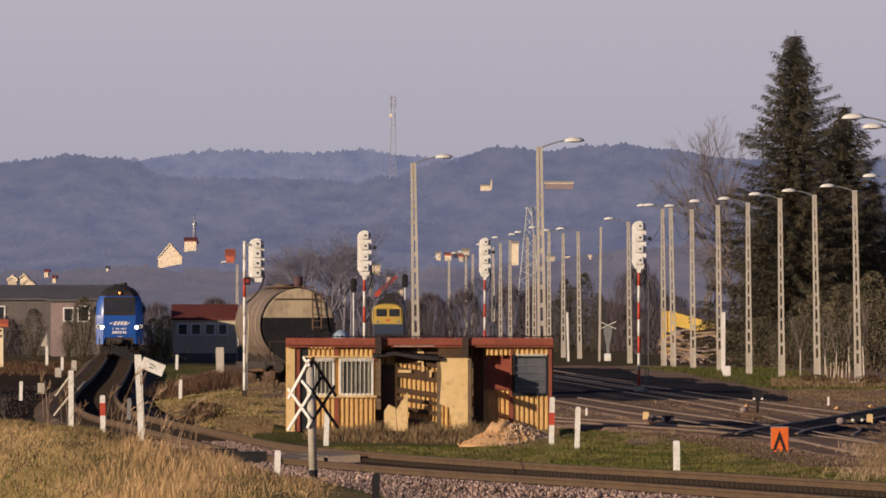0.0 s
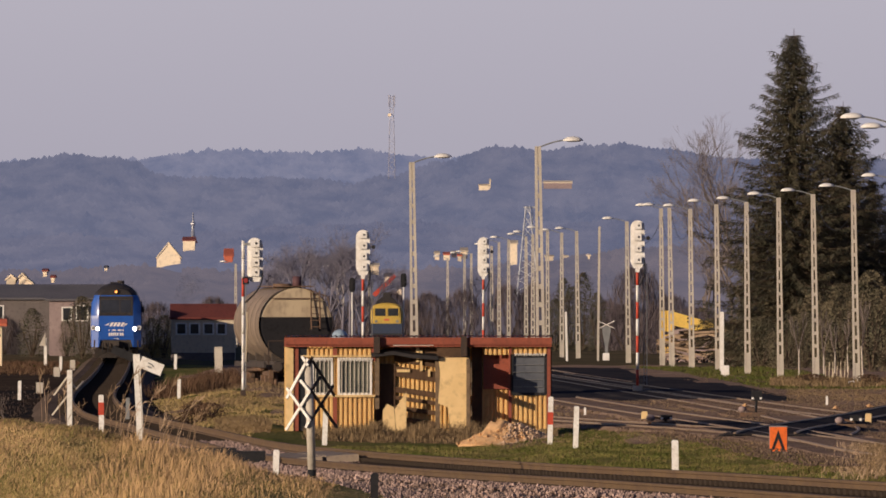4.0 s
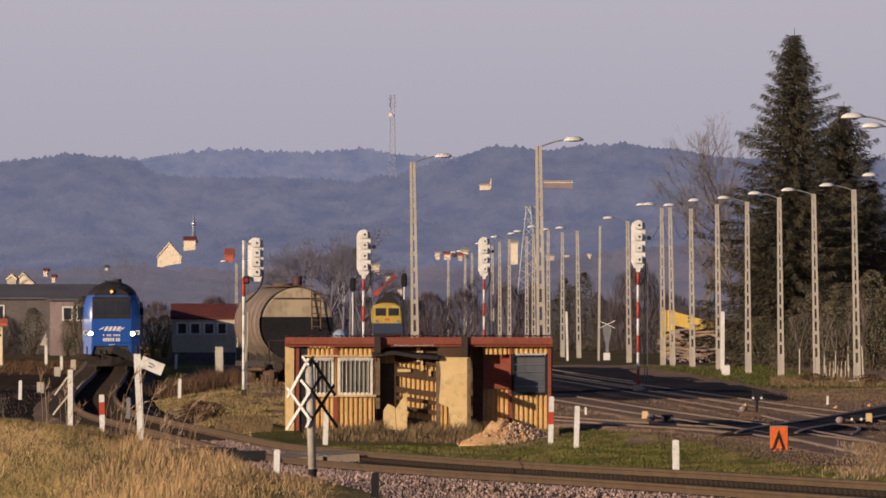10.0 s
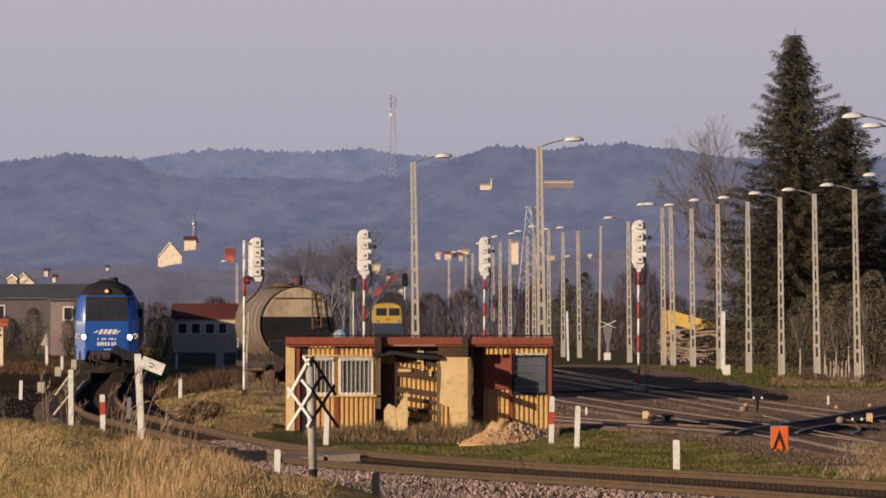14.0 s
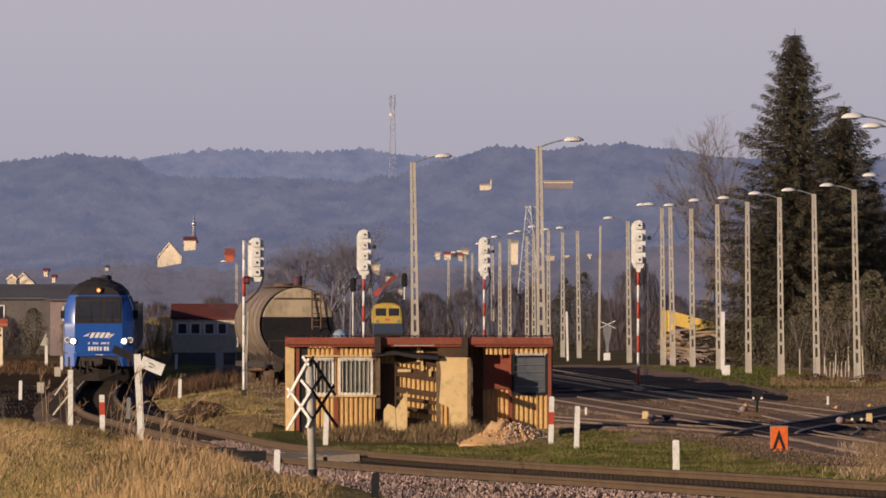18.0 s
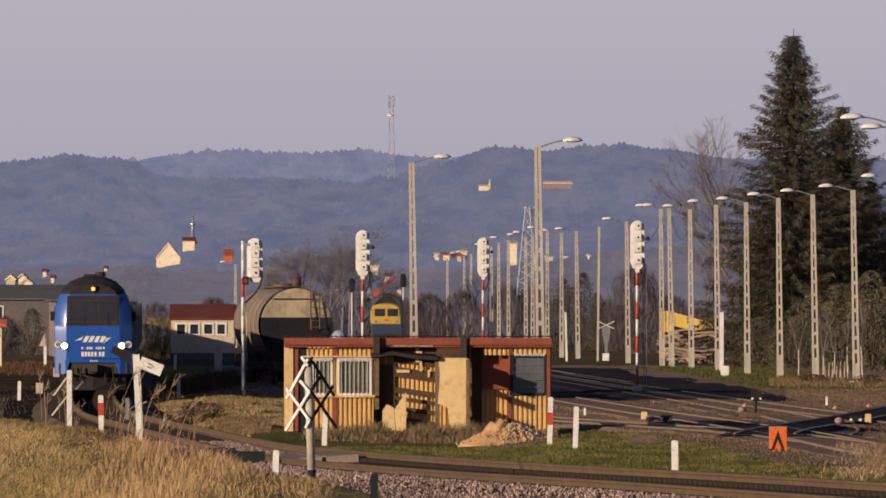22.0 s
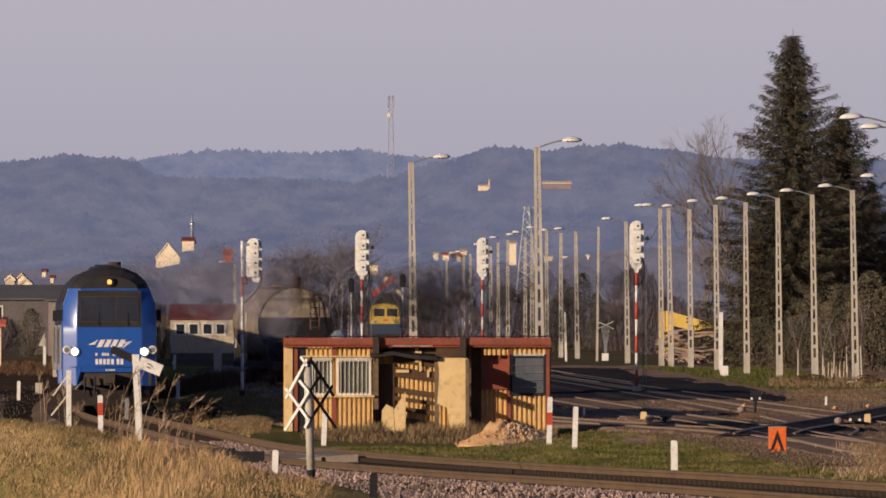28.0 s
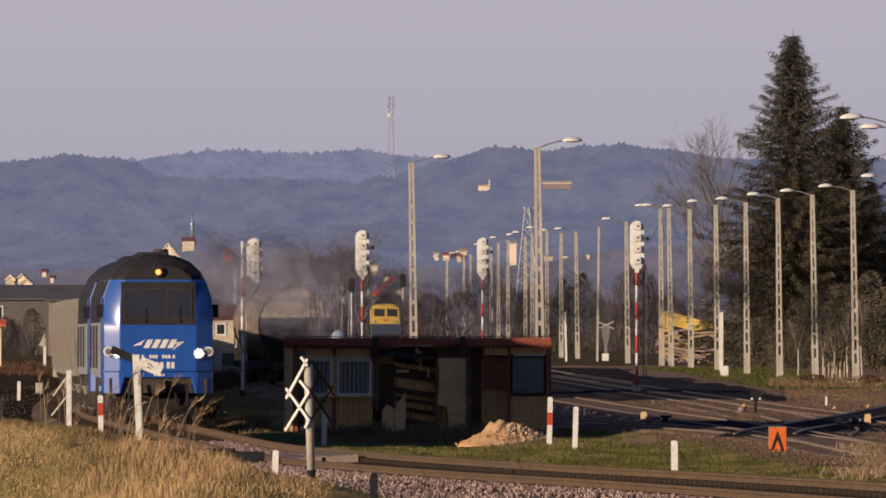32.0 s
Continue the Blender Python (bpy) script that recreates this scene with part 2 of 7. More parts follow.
    "tuft_dark": matter("tuft_dark", (0.062, 0.080, 0.020), (0.115, 0.10, 0.035), (0.04, 0.055, 0.014), rough=0.7, scale=0.5, fine=3, bump=0, random_tone=0.25, spec=0.0),
    "lamp_white": lit("lamp_white", (1.0, 0.93, 0.86), 22.0),
    "lamp_amber": lit("lamp_amber", (1.0, 0.36, 0.08), 1.6),
    "pale_blue": matter("pale_blue", (0.30, 0.38, 0.46), (0.22, 0.28, 0.35), rough=0.5, scale=1, fine=8, bump=0.05),
    "lamp_red": lit("lamp_red", (0.22, 0.02, 0.018), 0.15),
    "lens_off": glass("lens_off", (0.22, 0.22, 0.22)),
    "loco_yellow": matter("loco_yellow", (0.56, 0.38, 0.075), (0.48, 0.33, 0.065), rough=0.5, scale=1, fine=7, bump=0.05),
    "loco_navy": matter("loco_navy", (0.03, 0.045, 0.085), (0.04, 0.05, 0.08), rough=0.5, scale=1, fine=7, bump=0.05),
    "orange_board": matter("orange_board", (0.78, 0.155, 0.022), (0.66, 0.12, 0.02), rough=0.55, scale=2, fine=14, bump=0.05),
    "needle": matter("needle", (0.074, 0.073, 0.053), (0.096, 0.084, 0.057), (0.135, 0.096, 0.060), rough=0.9, scale=0.5, fine=1.2, bump=0, random_tone=0.12, spec=0.0),
    "bark": matter("bark", (0.11, 0.08, 0.06), (0.07, 0.052, 0.042), rough=0.9, scale=3, fine=14, bump=0.5, spec=0.0),
    "twig": matter("twig", (0.20, 0.160, 0.142), (0.155, 0.125, 0.113), rough=0.9, scale=2, fine=8, bump=0, random_tone=0.25),
    # distant trees: haze is mixed into the bluish grey
    "twig_tree_haze": matter("twig_tree_haze", (0.20, 0.185, 0.225), (0.165, 0.155, 0.195), rough=0.95, scale=0.5, fine=3, bump=0, random_tone=0.15, spec=0.0),
    "dark_rail": matter("dark_rail", (0.050, 0.046, 0.050), (0.035, 0.033, 0.037), rough=0.7, metal=0.1, scale=1.5, fine=14, bump=0.2),
    "birch": matter("birch", (0.62, 0.55, 0.47), (0.45, 0.38, 0.31), (0.08, 0.07, 0.06), rough=0.8, scale=3, fine=9, bump=0.1, stretch=(1, 1, 3)),
    "plaster": matter("plaster", (0.62, 0.52, 0.38), (0.5, 0.41, 0.3), rough=0.85, scale=0.4, fine=4, bump=0.1),
    # grey-violet: distance haze is put into the mast's colour
    "mast_haze": matter("mast_haze", (0.34, 0.33, 0.38), (0.28, 0.27, 0.32), rough=0.7, scale=1, fine=6, bump=0.05),
    "plaster_rose": matter("plaster_rose", (0.30, 0.23, 0.22), (0.24, 0.18, 0.18), rough=0.9, scale=0.4, fine=4, bump=0.1),
    "sheet_yellow": matter("sheet_yellow", (0.74, 0.50, 0.11), (0.66, 0.44, 0.10), (0.45, 0.30, 0.09), rough=0.6, scale=1, fine=7, bump=0.05),
    # dark plaster: holds the shade on the long shed's wall
    "plaster_dim": matter("plaster_dim", (0.15, 0.125, 0.12), (0.11, 0.095, 0.092), rough=0.9, scale=0.4, fine=4, bump=0.1),
    "tile_red": matter("tile_red", (0.26, 0.065, 0.045), (0.20, 0.052, 0.04), rough=0.8, scale=0.5, fine=6, bump=0.2),
    # red tile darkened: the shed roof's shade is in the colour
    "tile_shaded": matter("tile_shaded", (0.15, 0.045, 0.038), (0.11, 0.036, 0.033), rough=0.9, scale=0.5, fine=6, bump=0.2, spec=0.1),
    "tile_bright": matter("tile_bright", (0.55, 0.14, 0.075), (0.45, 0.11, 0.06), rough=0.8, scale=0.5, fine=6, bump=0.2),
    "roof_dark": matter("roof_dark", (0.115, 0.108, 0.118), (0.09, 0.086, 0.097), rough=0.85, scale=0.4, fine=5, bump=0.2),
    "pane": glass("pane", (0.03, 0.032, 0.036)),
    "white_far": matter("white_far", (0.85, 0.70, 0.50), (0.76, 0.62, 0.44), rough=0.8, scale=0.2, fine=2, bump=0),
}


# ---- mesh tools ----
def box(bm, x0, x1, y0, y1, z0, z1, m=None):
    v = [Vector((x, y, z)) for z in (z0, z1) for y in (y0, y1) for x in (x0, x1)]
    v = [bm.verts.new(m @ p if m else p) for p in v]
    for f in ((0, 2, 3, 1), (4, 5, 7, 6), (0, 1, 5, 4), (2, 6, 7, 3), (0, 4, 6, 2), (1, 3, 7, 5)):
        bm.faces.new([v[i] for i in f])
    return bm


def bar(bm, a, b, w, h=None):
    """A square bar from a to b."""
    a, b = Vector(a), Vector(b)
    q = (b - a).to_track_quat("Z", "Y").to_matrix().to_4x4()
    h = h or w
    return box(bm, -w / 2, w / 2, -h / 2, h / 2, 0, (b - a).length, Matrix.Translation(a) @ q)


def tube(bm, a, b, r0, r1=None, n=8, caps=True):
    a, b = Vector(a), Vector(b)
    r1 = r0 if r1 is None else r1
    q = (b - a).to_track_quat("Z", "Y").to_matrix()
    ring = lambda c, r: [bm.verts.new(c + q @ Vector((r * math.cos(math.tau * i / n), r * math.sin(math.tau * i / n), 0))) for i in range(n)]
    p, t = ring(a, r0), ring(b, r1)
    for i in range(n):
        f = bm.faces.new((p[i], p[(i + 1) % n], t[(i + 1) % n], t[i]))
        f.smooth = n > 6
    if caps:
        bm.faces.new(p[::-1])
        bm.faces.new(t)
    return bm


def loft(bm, rings, closed=True, caps=True, smooth=False):
    rows = [[bm.verts.new(p) for p in r] for r in rings]
    n = len(rows[0])
    for a, b in zip(rows, rows[1:]):
        for i in range(n if closed else n - 1):
            f = bm.faces.new((a[i], a[(i + 1) % n], b[(i + 1) % n], b[i]))
            f.smooth = smooth
    if caps and closed:
        bm.faces.new(rows[0][::-1])
        bm.faces.new(rows[-1])
    return bm


def ball(bm, c, rx, ry, rz, n=10, k=6, low=-1.0):
    rings = []
    for j in range(k + 1):
        a = math.asin(low) + (math.pi / 2 - math.asin(low)) * j / k
        rr = max(math.cos(a), 0.02)
        rings.append([Vector((c[0] + rx * rr * math.cos(math.tau * i / n), c[1] + ry * rr * math.sin(math.tau * i / n), c[2] + rz * math.sin(a))) for i in range(n)])
    return loft(bm, rings, smooth=True)


def clump(bm, c, r, squash=0.8, rnd=random):
    """A small uneven lump of eight faces."""
    p = [(1, 0, 0), (-1, 0, 0), (0, 1, 0), (0, -1, 0), (0, 0, 1), (0, 0, -1)]
    v = [bm.verts.new((c[0] + a * r * rnd.uniform(0.6, 1.3), c[1] + b * r * rnd.uniform(0.6, 1.3), c[2] + d * r * squash * rnd.uniform(0.6, 1.4))) for a, b, d in p]
    for f in ((0, 2, 4), (2, 1, 4), (1, 3, 4), (3, 0, 4), (2, 0, 5), (1, 2, 5), (3, 1, 5), (0, 3, 5)):
        bm.faces.new([v[i] for i in f])


def mesh_of(name, bm, material):
    me = bpy.data.meshes.new(name)
    bm.normal_update()
    bm.to_mesh(me)
    bm.free()
    for m in (material if isinstance(material, (list, tuple)) else (material,)):
        me.materials.append(m)
    return me


def part(name, bm, material, parent, label="", at=None):
    ob = new(name, mesh_of(name, bm, material))
    ob.parent = parent
    if at is not None:
        ob.matrix_basis = at
    if label:
        tagged(ob, label)
    return ob


def thing(name, x, y, z, label, category, group="", kind="", turn=0.0):
    ob = new(name)
    ob.empty_display_size = 0.3
    ob.matrix_basis = pose(x, y, z, 0, 0, turn)
    return tagged(ob, label, category, group, kind)


def solid(name, bm, material, label, category="", group="", kind="", at=None):
    ob = new(name, mesh_of(name, bm, material))
    if at is not None:
        ob.matrix_basis = at
    return tagged(ob, label, category, group, kind)


def B():
    return bmesh.new()

# ---- the lie of the land ----
RAIL_DROP = [(0, 1.7), (100, 2.1), (182, 2.5), (220, 2.74), (265, 3.06), (309, 3.36), (390, 3.70), (457, 3.96), (541, 4.17), (702, 4.39), (922, 4.54), (1083, 4.95), (1300, 5.45), (1600, 6.1), (2600, 8.0), (6000, 10.0)]
MAIN_LINE = [(90, 14.6), (140, 9.0), (182, 4.7), (202, 2.8), (220, 1.0), (265, -2.1), (309, -4.0), (350, -5.75), (390, -7.5), (457, -10.3), (541, -12.8), (604, -14.2), (702, -16.0), (818, -18.2), (922, -20.3), (1083, -23.6), (1300, -28.5)]


def smooth_through(table):
    """A smooth curve through the rows of a table (monotone steps, no overshoot)."""
    xs, ys = np.array([r[0] for r in table], float), np.array([r[1] for r in table], float)
    sl = np.diff(ys) / np.diff(xs)
    tang = np.concatenate(([sl[0]], (sl[:-1] + sl[1:]) / 2, [sl[-1]]))

    def at(x):
        i = int(np.clip(np.searchsorted(xs, x) - 1, 0, len(xs) - 2))
        h = xs[i + 1] - xs[i]
        u = (x - xs[i]) / h
        if u < 0:
            return float(ys[0] + (x - xs[0]) * tang[0])
        if u > 1:
            return float(ys[-1] + (x - xs[-1]) * tang[-1])
        return float((2 * u ** 3 - 3 * u ** 2 + 1) * ys[i] + (u ** 3 - 2 * u ** 2 + u) * h * tang[i] + (-2 * u ** 3 + 3 * u ** 2) * ys[i + 1] + (u ** 3 - u ** 2) * h * tang[i + 1])
    return at


drop_at, line_at = smooth_through(RAIL_DROP), smooth_through(MAIN_LINE)


def rail_z(y):
    return EYE[2] - drop_at(y)


def step(a, b, x):
    u = min(max((x - a) / (b - a), 0.0), 1.0)
    return u * u * (3 - 2 * u)


BANK_X, BANK_H = (-12.0, -6.0, -4.9, -3.7, -2.95, -2.26, -1.4, -0.4, 0.4), (1.5, 1.08, 0.88, 0.655, 0.51, 0.37, 0.24, 0.085, 0.0)
YARD_EDGE = [(240, 6.3), (345, 5.8), (375, 5.0), (410, 3.2), (450, 0.3), (520, -4.2), (605, -9.2), (700, -13.4), (800, -14.0), (900, -14.0)]


def yard_edge(y):
    return float(np.interp(y, [r[0] for r in YARD_EDGE], [r[1] for r in YARD_EDGE]))



def ground_z(x, y):
    z = rail_z(y) - 0.42
    # grassy bank beside the line, close to the camera
    bank = float(np.interp(x, BANK_X, BANK_H)) * step(60, 120, y) * (0.45 + 0.55 * step(165, 208, y)) * (1 - step(208, 232, y))
    z += bank * (1 + 0.10 * noise.noise((x * 0.5, y * 0.06, 0)))
    # the yard's raised bed
    if 235 < y < 900:
        e = yard_edge(y)
        z += 0.17 * step(e, e + 1.8, x) * step(235, 260, y) * (1 - step(780, 900, y))
    # a low swell of rough grass between the line and the siding
    z += 0.48 * math.exp(-((x + 8.0) / 2.5) ** 2 - ((y - 588) / 60) ** 2) * (1 + 0.25 * noise.noise((x * 0.8, y * 0.06, 14)))
    z += 0.28 * math.exp(-((x - line_at(y) - 3.6) / 1.1) ** 2 - ((y - 436) / 24) ** 2)
    # a shallow ditch between the line and the hut
    z -= 0.22 * step(285, 330, y) * (1 - step(402, 410, y)) * step(2.6, 3.6, x - line_at(y)) * (1 - step(1.2, 3.0, x))
    z += 0.07 * noise.noise((x * 0.6, y * 0.08, 3.3)) * step(100, 160, y)
    return z


YARD_LINES = [
    [(571, 4.5), (500, 6.4), (443, 7.8), (400, 8.6), (362, 9.1), (304, 9.4), (240, 9.9)],
    [(700, -10.4), (605, -6.2), (520, -1.2), (450, 3.3), (410, 6.2), (375, 8.3), (345, 9.2)],
    [(760, 5.6), (632, 9.0), (560, 10.8), (498, 12.2), (452, 13.4), (390, 14.6), (300, 16.5)],
    [(800, 3.0), (700, 6.2), (620, 8.2), (560, 9.6), (500, 10.6), (443, 11.0), (400, 10.6), (372, 9.6)],
    [(1300, -2.6), (1000, 0.6), (800, 5.2), (690, 8.2)],
    [(368, 8.1), (384, 8.75), (410, 10.2), (440, 12.0), (490, 15.0), (540, 18.0)],
]


YARD_SWEEP = smooth_through(sorted(YARD_LINES[5]))
YARD_CURVES = [((min(r[0] for r in rows), max(r[0] for r in rows)), smooth_through(sorted(rows))) for rows in YARD_LINES[:4]]


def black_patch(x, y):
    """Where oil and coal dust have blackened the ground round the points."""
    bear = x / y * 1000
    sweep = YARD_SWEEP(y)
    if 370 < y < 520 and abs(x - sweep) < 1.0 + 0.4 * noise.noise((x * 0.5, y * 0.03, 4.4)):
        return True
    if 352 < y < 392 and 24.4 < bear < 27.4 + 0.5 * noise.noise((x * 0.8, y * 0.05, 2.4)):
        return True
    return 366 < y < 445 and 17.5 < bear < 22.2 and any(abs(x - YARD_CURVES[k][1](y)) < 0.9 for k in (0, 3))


def build_ground():
    ys = [-2500, -800, -250, -60, 0, 40, 80, 110, 130] + list(np.arange(140, 240, 3.0)) + list(np.arange(240, 480, 5.0)) + list(np.arange(480, 1000, 14.0)) + [1000, 1100, 1250, 1400, 1600, 1900, 2300, 2900, 3600, 4600, 6000]
    xs = sorted([-2500, -1200, -600, -300, -150, -90, -60, -45, -36] + list(np.arange(-30, 26.1, 0.6)) + [30, 36, 45, 60, 90, 150, 300, 600, 1200, 2500])
    bm = B()
    grid = [[bm.verts.new((x, y, ground_z(x, y))) for x in xs] for y in ys]
    for j in range(len(ys) - 1):
        for i in range(len(xs) - 1):
            f = bm.faces.new((grid[j][i], grid[j][i + 1], grid[j + 1][i + 1], grid[j + 1][i]))
            x, y = (xs[i] + xs[i + 1]) / 2, (ys[j] + ys[j + 1]) / 2
            w = noise.noise((x * 0.35, y * 0.02, 9.1))
            bear = x / max(y, 1) * 1000
            if y > 900:
                k = 3
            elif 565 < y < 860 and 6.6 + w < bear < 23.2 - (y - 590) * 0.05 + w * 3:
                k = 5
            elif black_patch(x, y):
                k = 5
            elif y < 245 and x < 1.0:
                k = 0
            elif y > 262 and x > yard_edge(y) + 0.9 + w * 2.5:
                k = 2
            elif 330 < y < 620 and -9.5 < x < -4 and w > 0.12:
                k = 2
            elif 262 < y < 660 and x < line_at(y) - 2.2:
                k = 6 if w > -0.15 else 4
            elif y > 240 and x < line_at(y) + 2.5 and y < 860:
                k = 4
            else:
                k = 1
            f.material_index = k
            f.smooth = True
    solid("ground", bm, [M["dry_grass"], M["green_grass"], M["soil"], M["meadow_far"], M["dark_soil"], M["dark_ballast"], M["dark_shaded_soil"]],
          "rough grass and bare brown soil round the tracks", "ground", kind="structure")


build_ground()


# ---- tracks ----
def cant(y):
    """How far the near rail lies below the far one where the curve is tightest."""
    return 0.10 * (1 - step(265, 330, y))


def strip(bm, line, y0, y1, profile, dy, lift=0.0, off=0.0, tilt=False):
    """Sweep a profile (across, up) along a line over the ground."""
    rings = []
    n = max(2, int((y1 - y0) / dy))
    for j in range(n + 1):
        y = y0 + (y1 - y0) * j / n
        x, z = line(y) + off, rail_z(y) + lift
        lean = cant(y) / 1.6 if tilt else 0.0
        rings.append([Vector((x + px, y, z + pz + (px + off) * lean)) for px, pz in profile])
    return loft(bm, rings)


RAIL = [(-0.07, -0.17), (0.07, -0.17), (0.07, -0.15), (0.012, -0.13), (0.012, -0.045), (0.036, -0.035), (0.036, 0.0), (-0.036, 0.0), (-0.036, -0.035), (-0.012, -0.045), (-0.012, -0.13), (-0.07, -0.15)]


def build_track(name, line, y0, y1, gauge, label, bed, sleepers=(), lift=0.0, far_step=0.6, bed_top=-0.19, canted=False, oily=(0, 2000), dusty=None, narrow=1.0):
    t = thing(name, 0, 0, 0, label, "railway track", kind="structure")
    for side in (-1, 1):
        far = dusty[0] if dusty else y1
        part("rail", strip(B(), line, y0, far, RAIL, 5.0, lift, side * (gauge + 0.07) / 2, canted), M["rail_rust" if canted else "rail_worn"], t, "rusty steel rail" if canted else "worn pale-edged rail")
        if dusty:
            part("rail", strip(B(), line, far, y1, RAIL, 5.0, lift, side * (gauge + 0.07) / 2, canted), M["dark_rail"], t, "dark rail of the far stretch")
    section = [(-2.5, -0.55), (2.5, -0.55), (1.75, bed_top), (-1.75, bed_top)] if canted else [(-1.9 * narrow, -0.30), (1.9 * narrow, -0.30), (1.45 * narrow, bed_top), (-1.45 * narrow, bed_top)]
    if canted:
        part("ballast_bed", strip(B(), line, y0, 286, section, 6.0, lift, 0.0, True), bed, t)
        part("ballast_bed", strip(B(), line, 286, y1, section, 6.0, lift, 0.0, True), M["far_ballast"], t, "brown dusty ballast")
    else:
        part("ballast_bed", strip(B(), line, y0, y1, section, 6.0, lift), bed, t)
    if oily:
        part("oily_ballast", strip(B(), line, max(y0, oily[0]), min(y1, oily[1]), [(-0.66, bed_top - 0.02), (0.66, bed_top - 0.02), (0.6, bed_top + 0.018), (-0.6, bed_top + 0.018)] if canted else [(-1.4 * narrow, bed_top - 0.03), (1.4 * narrow, bed_top - 0.03), (1.25 * narrow, bed_top + 0.018), (-1.25 * narrow, bed_top + 0.018)], 6.0, lift, 0.0, canted), M["stained_ballast" if canted else "dark_ballast"], t, "oil-stained stone between the rails")
    # dusty: the range where bed and rails turn near black
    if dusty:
        part("dark_bed", strip(B(), line, max(y0, dusty[0]), min(y1, dusty[1]), [(-2.4, bed_top - 0.1), (2.4, bed_top - 0.1), (1.8, bed_top + 0.022), (-1.8, bed_top + 0.022)], 6.0, lift), M["dark_ballast"], t, "blackish stretch of ballast")
    me = mesh_of("sleeper", box(B(), -1.35, 1.35, -0.12, 0.12, -0.30, -0.165), M["sleeper"])
    clip = B()
    for side in (-1, 1):
        for s2 in (-1, 1):
            box(clip, side * (gauge + 0.07) / 2 + s2 * 0.10 - 0.045, side * (gauge + 0.07) / 2 + s2 * 0.10 + 0.045, -0.14, 0.14, -0.17, -0.10)
    clip_me = mesh_of("rail_fastening", clip, M["sleeper"])
    rest = B()
    y = y0 + 0.3
    while y < y1:
        x, slope = line(y), line(y + 0.5) - line(y - 0.5)
        m = pose(x, y, rail_z(y) + lift, 0, -math.degrees(cant(y) / 1.6) if canted else 0.0, -math.degrees(math.atan(slope)))
        if sleepers and sleepers[0] < y < sleepers[1]:
            ob = new("sleeper", me)
            ob.parent, ob.matrix_basis = t, m
            ob = new("rail_fastening", clip_me)
            ob.parent, ob.matrix_basis = t, m
        else:
            box(rest, -1.35, 1.35, -0.12, 0.12, -0.30, -0.165, m)
        y += far_step if not (sleepers and sleepers[0] < y < sleepers[1]) else 0.6
    tagged(part("sleepers_beyond", rest, M["sleeper"], t), kind="stuff")
    return t


build_track("track_main", line_at, 100, 1250, 1.52, "curving broad-gauge track with rusty rails on pink-grey ballast", M["ballast"], (160, 270), far_step=1.2, canted=True)
for k, rows in enumerate(YARD_LINES):
    rows = sorted(rows)
    build_track("track_yard_%d" % (k + 1), smooth_through(rows), rows[0][0], rows[-1][0], 1.44,
                "old yard track with rusty rails sunk in brown ballast", M["brown_ballast"] if k < 4 else M["dark_ballast"], lift=-0.12 - 0.012 * k if k < 5 else -0.085, far_step=0.9, bed_top=-0.055, oily=((366, 440), None, None, (392, 440), (690, 1300), (368, 540))[k], dusty=(None, None, (566, 760), (566, 800), None, None)[k], narrow=0.78 if k == 5 else 1.0)

# ---- the train ----
def wheelset(parent, y, mat):
    bm = B()
    for s in (-1, 1):
        tube(bm, (s * 0.72, y, 0.5), (s * 0.86, y, 0.5), 0.5, n=16)
    tube(bm, (-0.75, y, 0.5), (0.75, y, 0.5), 0.09, n=8)
    part("wheelset", bm, mat, parent)


def bogie(parent, y, n, pitch, mat="bogie"):
    bm = B()
    span = pitch * (n - 1) / 2
    for s in (-1, 1):
        box(bm, s * 1.0 - 0.09, s * 1.0 + 0.09, y - span - 0.6, y + span + 0.6, 0.55, 0.85)
        for i in range(n):
            box(bm, s * 1.05 - 0.16, s * 1.05 + 0.16, y - span + i * pitch - 0.2, y - span + i * pitch + 0.2, 0.33, 0.68)
    box(bm, -0.95, 0.95, y - 0.4, y + 0.4, 0.55, 1.0)
    part("bogie_frame", bm, M[mat], parent)
    for i in range(n):
        wheelset(parent, y - span + i * pitch, M[mat])


